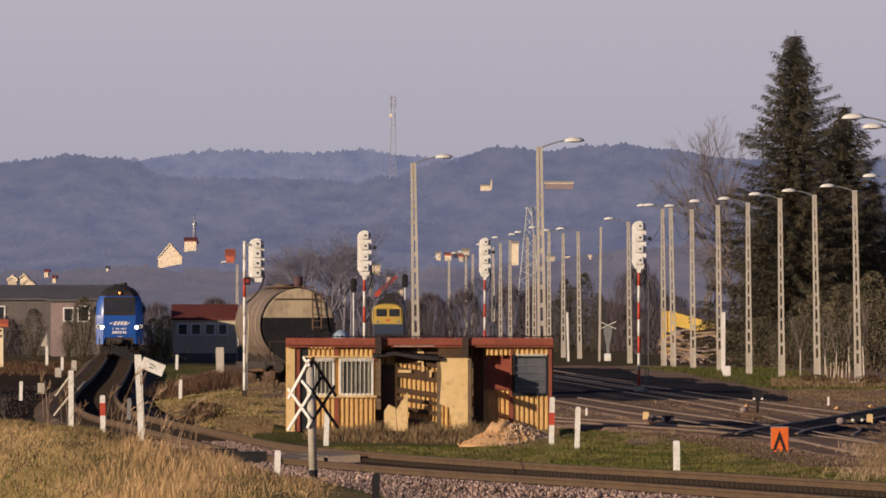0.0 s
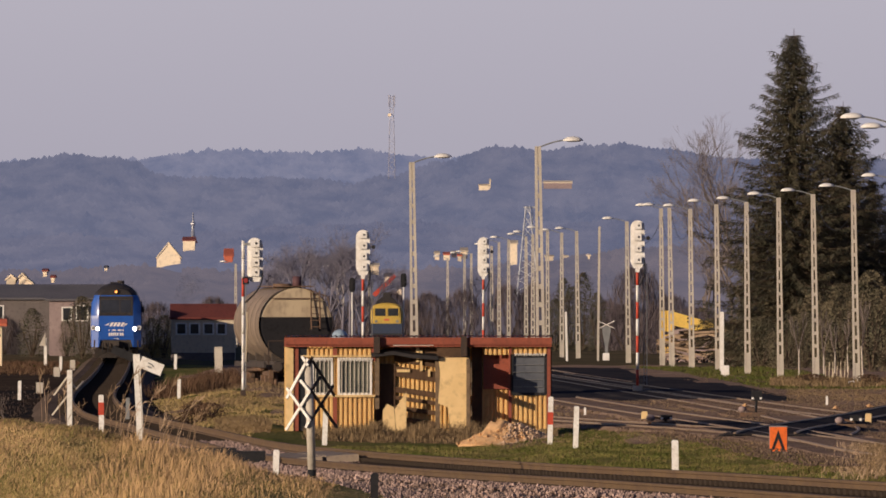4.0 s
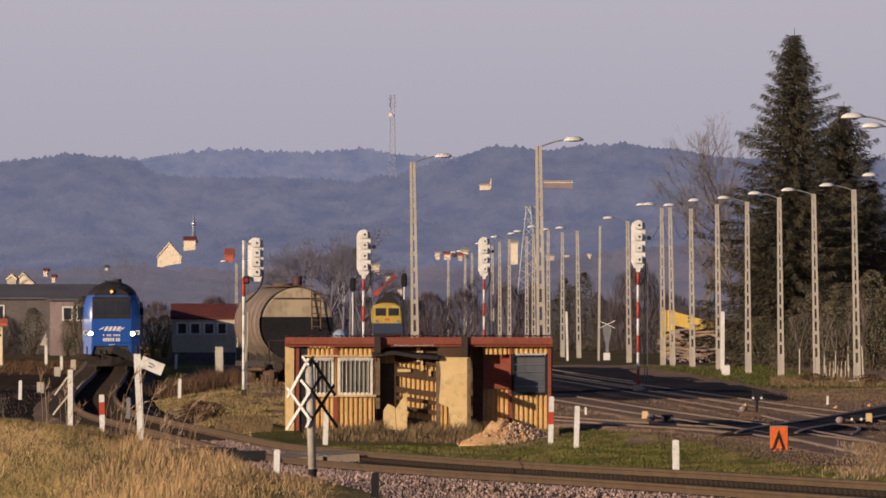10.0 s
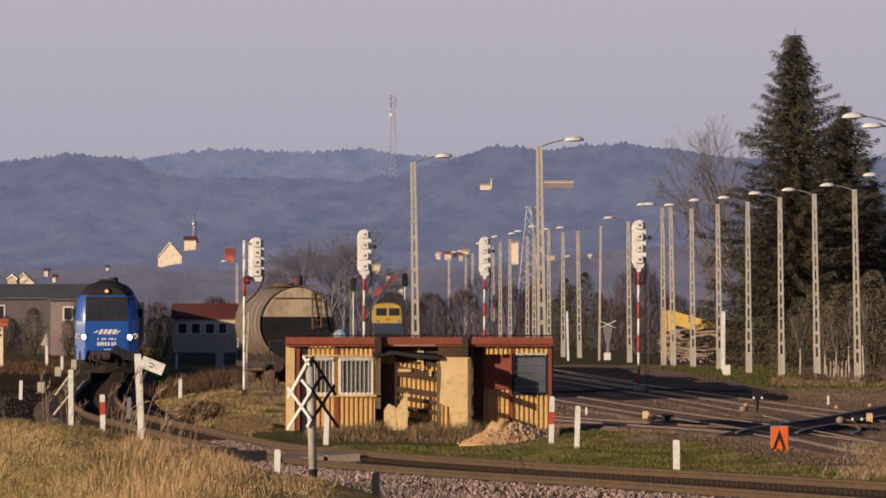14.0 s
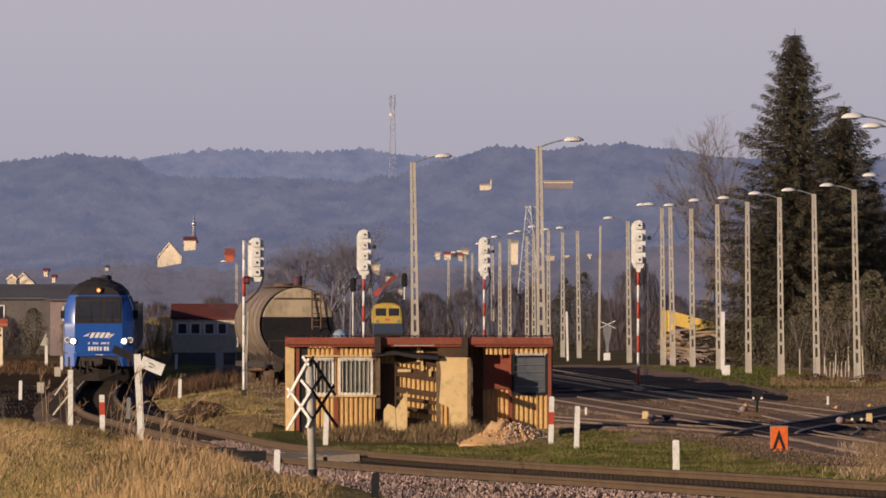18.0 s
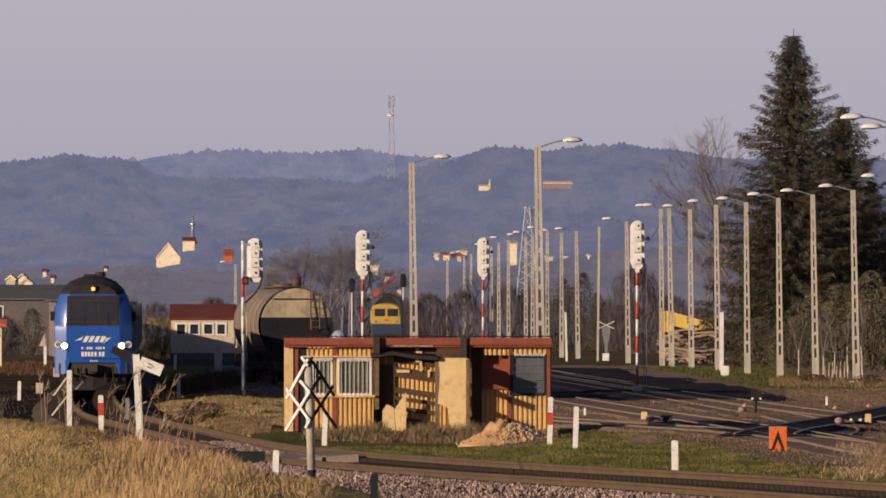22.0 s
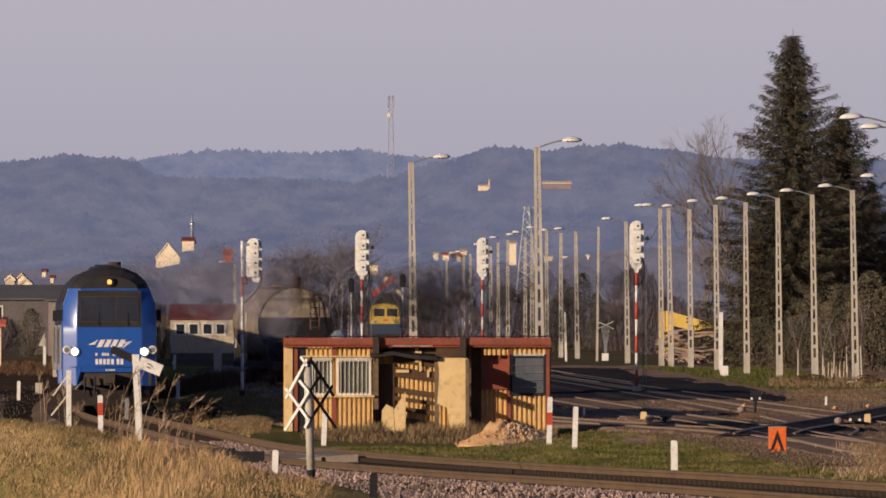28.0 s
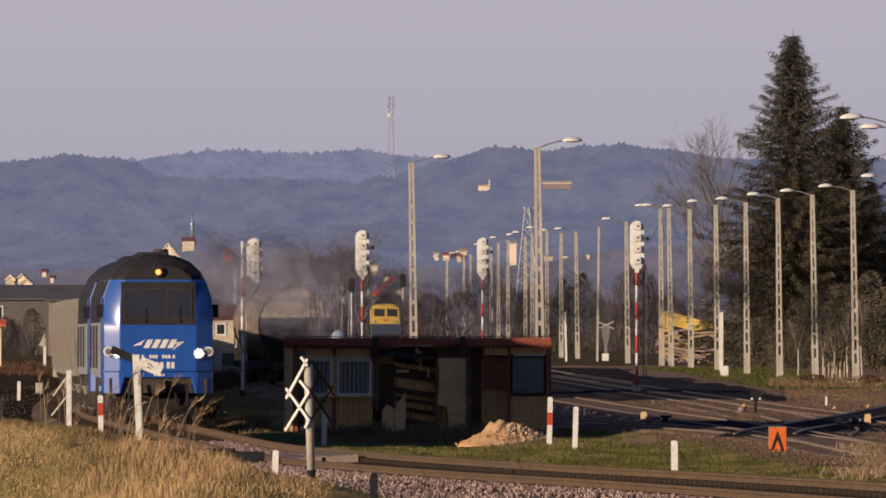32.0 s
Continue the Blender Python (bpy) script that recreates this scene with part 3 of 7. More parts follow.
def locomotive(label, lights):
    t = thing("locomotive", 0, 0, 0, label, "locomotive", "vehicles of the freight train")
    # body: flat face, curved chamfers, a screen that leans back
    def lean_y(z):
        return 0.0 if z < 2.4 else 0.14 * (z - 2.4) ** 2 / 1.2 if z < 3.0 else 0.14 * (z - 2.7)

    def side(w, y, lean):
        rows = ((1.0, 1.43), (1.0, 2.1), (1.0, 2.4), (1.0, 2.6), (1.0, 2.8), (0.995, 3.0), (0.975, 3.4), (0.86, 3.86))
        return [Vector((sg * f * w, y + lean_y(z) * lean, z)) for sg, rr in ((-1, rows), (1, rows[::-1])) for f, z in rr]
    plan = ((0.985, 0.0, 1), (1.02, 0.006, 1), (1.05, 0.022, 1), (1.43, 0.225, 1), (1.455, 0.26, 0.9), (1.46, 0.33, 0.85), (1.46, 0.7, 0.6), (1.46, 1.6, 0), (1.46, 17.0, 0), (1.15, 17.3, 0))
    shell = loft(B(), [side(*r) for r in plan], smooth=True)
    shell.normal_update()
    for ed in shell.edges:
        if len(ed.link_faces) == 2 and ed.calc_face_angle(0) > radians(24):
            ed.smooth = False
    part("body", shell, M["loco_blue"], t, "glossy blue painted body with chamfered nose")
    roof = lambda w, y, top, lean: [Vector((a * w, y + (1.25 + f * (top - 3.85)) * lean, 3.85 + f * (top - 3.85))) for a, f in ((-1, 0), (-0.92, 0.30), (-0.70, 0.68), (-0.38, 0.92), (0, 1.0), (0.38, 0.92), (0.70, 0.68), (0.92, 0.30), (1, 0))]
    part("roof", loft(B(), [roof(0.90, -0.01, 4.24, 0.14), roof(1.16, 0.26, 4.46, 0.14), roof(1.25, 0.72, 4.55, 0.06), roof(1.26, 2.6, 4.57, 0), roof(1.26, 17.0, 4.57, 0)]), M["loco_black"], t, "sooty black arched roof")
    part("chin", box(B(), -1.02, 1.02, 0.02, 0.12, 1.26, 1.405), M["loco_blue"], t)
    for y0, y1, h in ((3.2, 5.4, 4.60), (6.4, 9.0, 4.63), (10.0, 12.6, 4.61), (13.4, 15.6, 4.60)):
        part("roof_hatch", box(B(), -0.36, 0.36, y0, y1, 4.4, h), M["loco_black"], t)
    bm = B()
    tube(bm, (0.25, 7.6, 4.5), (0.25, 7.6, 4.72), 0.2, n=12)
    part("exhaust_stack", bm, M["bogie"], t)
    # windscreen: sloping dark band with two panes
    def face(x0, x1, z0, z1, proud):
        b = B()
        q = [Vector((x, lean_y(z) - d, z)) for d in (proud, -0.05) for x, z in ((x0, z0), (x1, z0), (x1, z1), (x0, z1))]
        v = [b.verts.new(p) for p in q]
        for f in ((0, 1, 2, 3), (7, 6, 5, 4), (0, 4, 5, 1), (1, 5, 6, 2), (2, 6, 7, 3), (3, 7, 4, 0)):
            b.faces.new([v[i] for i in f])
        return b
    band = part("windscreen_frame", face(-0.985, 0.985, 2.66, 3.80, 0.012), M["loco_black"], t)
    for x0, x1 in ((-0.90, 0.20), (0.25, 0.88)):
        part("windscreen_pane", face(x0, x1, 2.84, 3.60, 0.022), M["loco_glass"], band)
        for q in ((x0 - 0.02, x1 + 0.02, 3.60, 3.62), (x0 - 0.02, x1 + 0.02, 2.82, 2.84), (x0 - 0.02, x0, 2.84, 3.60), (x1, x1 + 0.02, 2.84, 3.60)):
            part("gasket", face(*q, 0.03), M["bogie"], band)
    for x0 in (-0.35, 0.55):
        part("wiper", face(x0, x0 + 0.03, 2.72, 3.12, 0.045), M["black_paint"], band)
    # lettering shown as plain shapes: a winged badge and two rows of bars
    badge = B()
    blocks = [[(x0, 2.04), (x0 + 0.15, 2.04), (x0 + 0.27, 2.27), (x0 + 0.12, 2.27)] for x0 in (-0.40, -0.19, 0.02, 0.23)]
    blocks += [[(-0.68, 2.10), (-0.44, 2.12), (-0.42, 2.17)], [(-0.68, 2.10), (-0.34, 2.27), (-0.46, 2.15)], [(0.70, 2.22), (0.44, 2.19), (0.42, 2.14)], [(0.70, 2.22), (0.38, 1.98), (0.50, 2.15)]]
    for pts in blocks:
        v = [badge.verts.new((x, -0.006, z)) for x, z in pts]
        badge.faces.new(v)
        w = [badge.verts.new((p.co.x, 0.02, p.co.z)) for p in v]
        for i in range(len(v)):
            badge.faces.new((v[i], w[i], w[(i + 1) % len(v)], v[(i + 1) % len(v)]))
    part("badge", badge, M["white_paint"], t, "white winged badge")
    for z, h, wd, xs in ((1.77, 0.09, 0.06, (-0.44, -0.24, -0.16, -0.08, 0.10, 0.18, 0.26, 0.38)), (1.50, 0.17, 0.085, (-0.44, -0.32, -0.20, -0.08, 0.05, 0.22, 0.34)), (1.30, 0.05, 0.05, (-0.12, -0.04, 0.04, 0.12))):
        for x in xs:
            part("number_bar", box(B(), x, x + wd, -0.005, 0.021, z, z + h), M["white_paint"], t)
    # lamps
    head = B()
    tube(head, (0.0, 0.10, 4.06), (0.0, 0.5, 4.06), 0.14, n=16)
    top = part("headlamp_housing", head, M["loco_black"], t)
    part("headlamp", tube(B(), (0, 0.085, 4.06), (0, 0.105, 4.06), 0.075, n=14), M["lamp_amber"] if lights else M["lens_off"], top, "glowing amber top headlamp")
    for s in (-1, 1):
        h = part("buffer_lamp_housing", tube(B(), (s * 1.08, -0.05, 1.90), (s * 1.08, 0.12, 1.90), 0.15, n=18), M["aluminium"], t, "bright metal lamp rim")
        part("buffer_lamp", tube(B(), (s * 1.08, -0.065, 1.90), (s * 1.08, -0.045, 1.90), 0.10, n=16), M["lamp_white"] if lights else M["lens_off"], h, "dazzling white lower headlamp")
        h = part("marker_lamp_housing", tube(B(), (s * 1.33, 0.03, 1.95), (s * 1.33, 0.3, 1.95), 0.13, n=14), M["white_paint"], t)
        part("marker_lamp", tube(B(), (s * 1.33, 0.015, 1.95), (s * 1.33, 0.035, 1.95), 0.085, n=14), M["lens_off"], h)
        # side mirror and lower skirt
        part("mirror", box(B(), s * 1.46 - 0.02 if s > 0 else -1.62, 1.62 if s > 0 else -1.44, 0.95, 1.15, 2.85, 3.2), M["black_paint"], t)
        part("skirt", loft(B(), [[Vector((s * (x + k), y, 0.84)), Vector((s * x, y, 1.40)), Vector((s * (x - 0.06), y + 0.05, 1.40)), Vector((s * (x + k - 0.06), y + 0.05, 0.84))] for x, y, k in ((0.88, 0.01, 0.14), (1.05, 0.03, 0.0), (1.43, 0.235, 0.0), (1.46, 0.36, 0.0), (1.46, 2.6, 0.0))]), M["loco_blue"], t, "blue corner skirt under a dark seam")
        # grey side panels with louvres, cab window and door
        part("side_panel", box(B(), s * 1.475 - 0.012, s * 1.475 + 0.012, 3.4, 15.6, 1.3, 2.72), M["loco_grey"], t, "grey side panel")
        part("side_upper", loft(B(), [[Vector((s * x, y, z)) for x, z in ((1.475, 2.73), (1.45, 3.4), (1.29, 3.84), (1.2, 3.84), (1.2, 2.73))] for y in (3.2, 17.0)]), M["loco_black"], t)
        for k in range(9):
            y = 3.9 + k * 1.28
            part("louvre", box(B(), s * 1.49 - 0.03, s * 1.49 + 0.03, y, y + 0.8, 1.5, 2.65), M["loco_black"] if k % 3 else M["loco_grey"], t)
        part("cab_window", box(B(), s * 1.455 - 0.012, s * 1.455 + 0.012, 1.4, 2.3, 2.65, 3.35), M["loco_glass"], t)
        part("cab_door", box(B(), s * 1.457 - 0.014, s * 1.457 + 0.014, 2.5, 3.1, 1.3, 3.4), M["loco_blue"], t)
        part("underframe_tank", box(B(), s * 0.9 - 0.3, s * 0.9 + 0.3, 6.4, 11.0, 0.45, 1.15), M["bogie"], t)
    part("buffer_beam", box(B(), -1.3, 1.3, 0.12, 0.5, 0.85, 1.24), M["bogie"], t)
    plough = loft(B(), [[Vector((-1.25, 0.2, 0.22)), Vector((0, -0.25, 0.22)), Vector((1.25, 0.2, 0.22))], [Vector((-1.25, 0.15, 0.7)), Vector((0, -0.05, 0.7)), Vector((1.25, 0.15, 0.7))]], closed=False, caps=False)
    bmesh.ops.solidify(plough, geom=plough.faces[:], thickness=0.03)
    part("snow_plough", plough, M["bogie"], t)
    part("coupler", box(B(), -0.16, 0.16, -0.35, 0.3, 0.92, 1.2), M["bogie"], t)
    for x in (-0.75, -0.45, 0.45, 0.75):
        part("brake_hose", tube(B(), (x, -0.02, 1.1), (x * 1.05, -0.12, 0.55), 0.035, n=6), M["black_paint"], t)
    part("underframe", box(B(), -1.3, 1.3, 0.5, 17.0, 1.0, 1.23), M["bogie"], t)
    bogie(t, 4.3, 3, 2.1)
    bogie(t, 13.0, 3, 2.1)
    return t


def hopper_wagon():
    t = thing("hopper_wagon", 0, 0, 0, "dusty grey steel hopper wagon with ribbed sides", "freight wagon", "vehicles of the freight train")
    ring = lambda y, w, z0, z1: [Vector((-w, y, z0)), Vector((-w, y, z1)), Vector((w, y, z1)), Vector((w, y, z0))]
    part("hopper", loft(B(), [ring(0.6, 1.42, 1.35, 3.38), ring(12.4, 1.42, 1.35, 3.38)]), M["wagon_grey"], t)
    part("load", loft(B(), [ring(0.8, 1.2, 3.3, 3.44), ring(6.5, 1.2, 3.3, 3.5), ring(12.2, 1.2, 3.3, 3.44)]), M["loco_black"], t, "dark load of loose ore")
    for s in (-1, 1):
        part("top_rail", box(B(), s * 1.45 - 0.06, s * 1.45 + 0.06, 0.55, 12.45, 3.34, 3.47), M["wagon_grey"], t)
        part("side_sill", box(B(), s * 1.44 - 0.06, s * 1.44 + 0.06, 0.4, 12.6, 1.22, 1.42), M["wagon_grey"], t)
        for k in range(10):
            y = 0.7 + k * 1.3
            part("rib", box(B(), s * 1.47 - 0.05, s * 1.47 + 0.05, y - 0.09, y + 0.09, 1.42, 3.34), M["wagon_grey"], t)
    part("end_frame", box(B(), -1.35, 1.35, 0.35, 0.5, 0.95, 1.35), M["bogie"], t)
    chute = lambda w, y0, y1, z: [Vector((-w, y0, z)), Vector((w, y0, z)), Vector((w, y1, z)), Vector((-w, y1, z))]
    part("discharge_chute", loft(B(), [chute(1.0, 4.2, 8.8, 0.25), chute(1.3, 3.7, 9.3, 1.34)]), M["wagon_grey"], t, "sloping discharge chute")
    part("underframe", box(B(), -0.5, 0.5, 0.2, 12.9, 0.9, 1.3), M["bogie"], t)
    bogie(t, 2.3, 2, 1.85)
    bogie(t, 10.7, 2, 1.85)
    return t


def low_wagon():
    t = thing("low_wagon", 0, 0, 0, "low-sided rusty wagon at the train's tail", "freight wagon", "vehicles of the freight train")
    part("deck", box(B(), -1.4, 1.4, 0.4, 12.6, 1.15, 1.32), M["old_wood"], t)
    for s in (-1, 1):
        part("side_board", box(B(), s * 1.42 - 0.05, s * 1.42 + 0.05, 0.4, 12.6, 1.0, 2.2), M["iron_rust"], t)
    for y in (0.4, 12.55):
        part("end_board", box(B(), -1.37, 1.37, y, y + 0.06, 1.32, 2.2), M["iron_rust"], t)
    part("underframe", box(B(), -0.5, 0.5, 0.2, 12.9, 0.85, 1.15), M["bogie"], t)
    # unseen block added to stop sunlight passing under the wagon
    part("under_block", box(B(), -1.3, 1.3, 4.2, 8.8, 0.35, 1.0), M["iron_rust"], t)
    bogie(t, 2.3, 2, 1.85)
    bogie(t, 10.7, 2, 1.85)
    return t


loco_front = locomotive("blue diesel locomotive with black roof and dazzling headlamps lit", True)
loco_second = locomotive("second blue diesel locomotive coupled behind, its lamps dark", False)
first_wagon = hopper_wagon()
wagons = [first_wagon] + [copy_thing(first_wagon, pose(0, 0, 0)) for _ in range(28)]
first_low = low_wagon()
wagons += [first_low] + [copy_thing(first_low, pose(0, 0, 0)) for _ in range(15)]


# ---- things that stand beside the line ----
def lamp_post():
    """A lattice concrete post, nine metres, with an arm and a domed lamp."""
    t = thing("lamp_post", 0, 0, 0, "tall pale concrete lattice lamp post with domed lamp", "lamp post", "lamp posts of the yard")
    bm = B()
    n = 13
    for s in (-1, 1):
        loft(bm, [[Vector((s * (w - 0.055) - 0.05, -0.09, z)), Vector((s * (w - 0.055) + 0.05, -0.09, z)), Vector((s * (w - 0.055) + 0.05, 0.09, z)), Vector((s * (w - 0.055) - 0.05, 0.09, z))] for w, z in ((0.18, -0.6), (0.115, 9.0))])
    for i in range(n):
        z = 0.9 + i * 0.63
        w = 0.18 - 0.065 * (z / 9)
        box(bm, -w + 0.02, w - 0.02, -0.07, 0.07, z, z + 0.17)
    box(bm, -0.16, 0.16, -0.07, 0.07, -0.6, 1.0)
    box(bm, -0.1, 0.1, -0.07, 0.07, 8.3, 9.0)
    part("post", bm, M["concrete"], t)
    arm = B()
    prev = Vector((0.0, 0, 8.95))
    for i in range(1, 6):
        a = i / 5
        p = Vector((0.95 * a, -0.0, 8.95 + 0.26 * math.sin(a * 1.4)))
        tube(arm, prev, p, 0.03, n=6)
        prev = p
    part("arm", arm, M["grey_paint"], t, "thin grey curved arm")
    hd = B()
    ball(hd, (1.22, 0, 9.17), 0.36, 0.2, 0.16, 12, 5, low=0.0)
    part("lamp_head", hd, M["white_paint"], t, "pale domed lamp head")
    lens = B()
    ball(lens, (1.25, 0, 9.168), 0.26, 0.15, -0.035, 10, 4, low=0.0)
    part("lamp_lens", lens, M["lens_off"], t)
    return t


LAMP_POSTS = [  # across, distance, height of the top
    (18.99, 671.83, 8.04), (18.21, 714.29, 8.1), (17.14, 742.86, 8.1), (16.13, 773.81, 8.05), (15.17, 804.95, 8.1),
    (14.34, 841.42, 8.04), (13.55, 863.79, 8.22), (13.48, 896.55, 8.36), (11.99, 942.03, 7.76), (9.88, 1061.22, 7.58),
    (8.88, 1083.33, 7.53), (8.17, 1130.43, 7.92), (7.26, 1165.92, 7.69), (6.94, 1203.7, 7.64), (5.78, 1262.14, 7.58),
    (5.1, 1300, 7.45), (4.59, 1340.21, 7.21), (3.08, 1511.63, 6.9), (2.47, 1566.27, 6.89), (0.69, 1625, 6.64),
    (-10.88, 1625, 5.64), (-11.79, 1666.67, 5.62), (-7.8, 1585.37, 6.08), (-20.22, 1444.44, 5.76), (13.52, 433.33, 8.47),
    (14.7, 456.14, 8.42), (20, 641.98, 8.27),
]
TURNED_POSTS = [
    (-1.04, 577.78, 8.52), (3.47, 509.8, 8.5),
]
post = lamp_post()
for k, (x, y, top) in enumerate(LAMP_POSTS):
    m = pose(x, y, top - 9.0, 0, random.uniform(0.2, 1.2) if x > 9 else 0.1, 180)
    if k == 0:
        post.matrix_basis = m
    else:
        copy_thing(post, m)
for x, y, top in TURNED_POSTS:
    copy_thing(post, pose(x, y, top - 9.0, 0, -0.8, 0))


def cables():
    """Slack wires strung from lamp post to lamp post."""
    row = sorted(LAMP_POSTS[:9], key=lambda r: r[1])
    for a, b in zip(row, row[1:]):
        p, q = Vector((a[0], a[1], a[2] - 0.5)), Vector((b[0], b[1], b[2] - 0.5))
        bm, prev = B(), p
        for i in range(1, 13):
            u = i / 12
            c = p.lerp(q, u) + Vector((0, 0, -4 * 1.3 * u * (1 - u)))
            tube(bm, prev, c, 0.016, n=4, caps=False)
            prev = c
        solid("cable", bm, M["black_paint"], "thin black cable sagging between lamp posts", "cable", "cables between lamp posts")


cables()


def main_signal(x, y, base, mast_top, head_low, head_high, off, label):
    t = thing("railway_signal", x, y, base, label, "railway signal", "signals at the yard throat")
    n = 8 if off else 7
    mast_top = mast_top if off else head_low - 0.003
    white = lambda i: i != 5 if off else i % 2
    for i in range(n):
        a, b = 0.25 + (mast_top - 0.25) * i / n, 0.25 + (mast_top - 0.25) * (i + 1) / n
        part("mast_band", tube(B(), (0, 0, a), (0, 0, b), 0.06, n=8), M["white_paint" if white(i) else "red_paint"], t, "white band" if white(i) else "red band")
    part("foot", box(B(), -0.2, 0.2, -0.2, 0.2, -0.3, 0.28) if not off else box(B(), -0.1, 0.1, -0.1, 0.1, -0.3, 0.26), M["concrete" if not off else "iron_dark"], t)
    # head seen from behind: white rounded backing board with lamp cases in front
    h, w, r = head_high - head_low, 0.30, 0.30
    def outline(s, yy):
        pts = [Vector((off + s * -0.17, yy, head_low)), Vector((off + s * 0.17, yy, head_low)), Vector((off + s * w, yy, head_low + 0.28))]
        for i in range(0, 9):
            a = math.pi * i / 8
            pts.append(Vector((off + s * w * math.cos(a), yy, head_high - r + r * s * math.sin(a))))
        return pts + [Vector((off - s * w, yy, head_low + 0.28))]
    part("backing_board", loft(B(), [outline(1.0, -0.02), outline(1.0, 0.02)]), M["white_paint"], t, "white rounded backing board")
    part("lamp_box", box(B(), off - 0.19, off + 0.27, 0.021, 0.34, head_low + 0.1, head_high - 0.12), M["black_paint"], t)
    n = 4
    for i in range(n):
        z = head_low + 0.36 + i * (h - 0.55) / (n - 1) * 0.98
        c = part("lamp_case", loft(B(), [[Vector((off + a * 0.17, yy, z + b * 0.15)) for a, b in ((-1, -1), (1, -1), (1, 0.7), (0.6, 1), (-0.6, 1), (-1, 0.7))] for yy in (-0.14, -0.021)]), M["white_paint"], t)
        part("latch", tube(B(), (off + 0.05, -0.16, z), (off + 0.05, -0.141, z), 0.045, n=8), M["black_paint"], c)
        part("hood", tube(B(), (off, 0.341, z), (off, 0.62, z), 0.13, n=10), M["black_paint"], t)
    if not off:
        part("neck", loft(B(), [[Vector((a * w, b * 0.07, z)) for a, b in ((-1, -1), (1, -1), (1, 1), (-1, 1))] for w, z in ((0.075, head_low - 0.17), (0.10, head_low - 0.004))]), M["white_paint"], t, "white tapering neck")
    lad = B()
    for s in (0.28, 0.40) if not off else (0.02, 0.10):
        tube(lad, (s, 0.25, 0.3), (s, 0.25, head_low + 0.2), 0.018, n=5)
    k = 0.5
    while k < head_low:
        tube(lad, (0.28 if not off else 0.02, 0.25, k), (0.40 if not off else 0.10, 0.25, k), 0.012, n=5)
        k += 0.3
    part("ladder", lad, M["grey_paint"], t)
    if off == 0.0:
        part("side_lamp", tube(B(), (off + 0.45, -0.1, head_high - 0.75), (off + 0.45, 0.3, head_high - 0.75), 0.09, n=10), M["black_paint"], t)
        part("side_lamp_bracket", box(B(), off + 0.25, off + 0.45, 0.0, 0.05, head_high - 0.78, head_high - 0.72), M["grey_paint"], t)
    else:
        part("red_aspect", tube(B(), (off - 0.35, -0.2, head_low + 0.05), (off - 0.35, -0.15, head_low + 0.05), 0.09, n=10), M["lamp_red"], t, "glowing red lamp")
        part("red_aspect_case", box(B(), off - 0.47, off - 0.23, -0.149, 0.1, head_low - 0.1, head_low + 0.2), M["black_paint"], t)
    hose, prev = B(), Vector((off + 0.26, 0.1, head_low + 0.5))
    for i in range(1, 9):
        u = i / 8
        p = Vector((off + 0.26 + 0.10 * math.sin(u * math.pi) - (off + 0.2) * u * u, -0.08, head_low + 0.5 - 1.3 * u))
        tube(hose, prev, p, 0.028, n=5, caps=False)
        prev = p
    part("hose", hose, M["black_paint"], t, "slack black cable")
    if abs(off) > 0.2:
        part("bracket", box(B(), min(0, off), max(0, off), -0.04, 0.04, head_high - 0.3, head_high - 0.2), M["grey_paint"], t)
    return t


for px, s, top, hl, hh, off, lab in (
        (-3.39, 41.0, 4.14, 4.11, 6.07, 0.0, "tall red-and-white banded signal mast with white-backed head"),
        (2.18, 34.0, 4.26, 4.14, 6.17, 0.0, "tall red-and-white banded signal mast with white-backed head"),
        (8.26, 42.0, 4.44, 4.39, 6.41, 0.0, "tall red-and-white banded signal mast beside dark tracks"),
        (-7.56, 46.43, 5.38, 3.81, 5.49, 0.45, "white signal post with head bracketed beside the tank wagon")):
    y = 26000 / s
    g = ground_z(px, y)
    main_signal(px, y, g, top - g, hl - g, hh - g, off, lab)


def small_signal(x, y, base, top, label):
    t = thing("shunting_signal", x, y, base, label, "railway signal", "low signals of the station")
    h = top - base
    part("mast", tube(B(), (0, 0, -0.3), (0, 0, h - 1.0), 0.07, n=8), M["white_paint"], t)
    b = B()
    loft(b, [[Vector((a * 0.27, yy, h - 1.25 + c)) for a, c in ((-0.7, 0), (0.7, 0), (1, 0.2), (1, 1.0), (0.6, 1.25), (-0.6, 1.25), (-1, 1.0), (-1, 0.2))] for yy in (-0.12, 0.12)])
    hd = part("head", b, M["black_paint"], t)
    for z in (h - 0.95, h - 0.55, h - 0.2):
        part("hood", tube(B(), (0, -0.3, z), (0, -0.121, z), 0.1, n=8), M["black_paint"], hd)


small_signal(-7.9, 1300, ground_z(-7.9, 1300), 4.3, "slim white signal mast with black head")
small_signal(-3.44, 1333.33, ground_z(-3.44, 1333.33), 4.73, "slim white signal mast with black head beside the yellow locomotive")


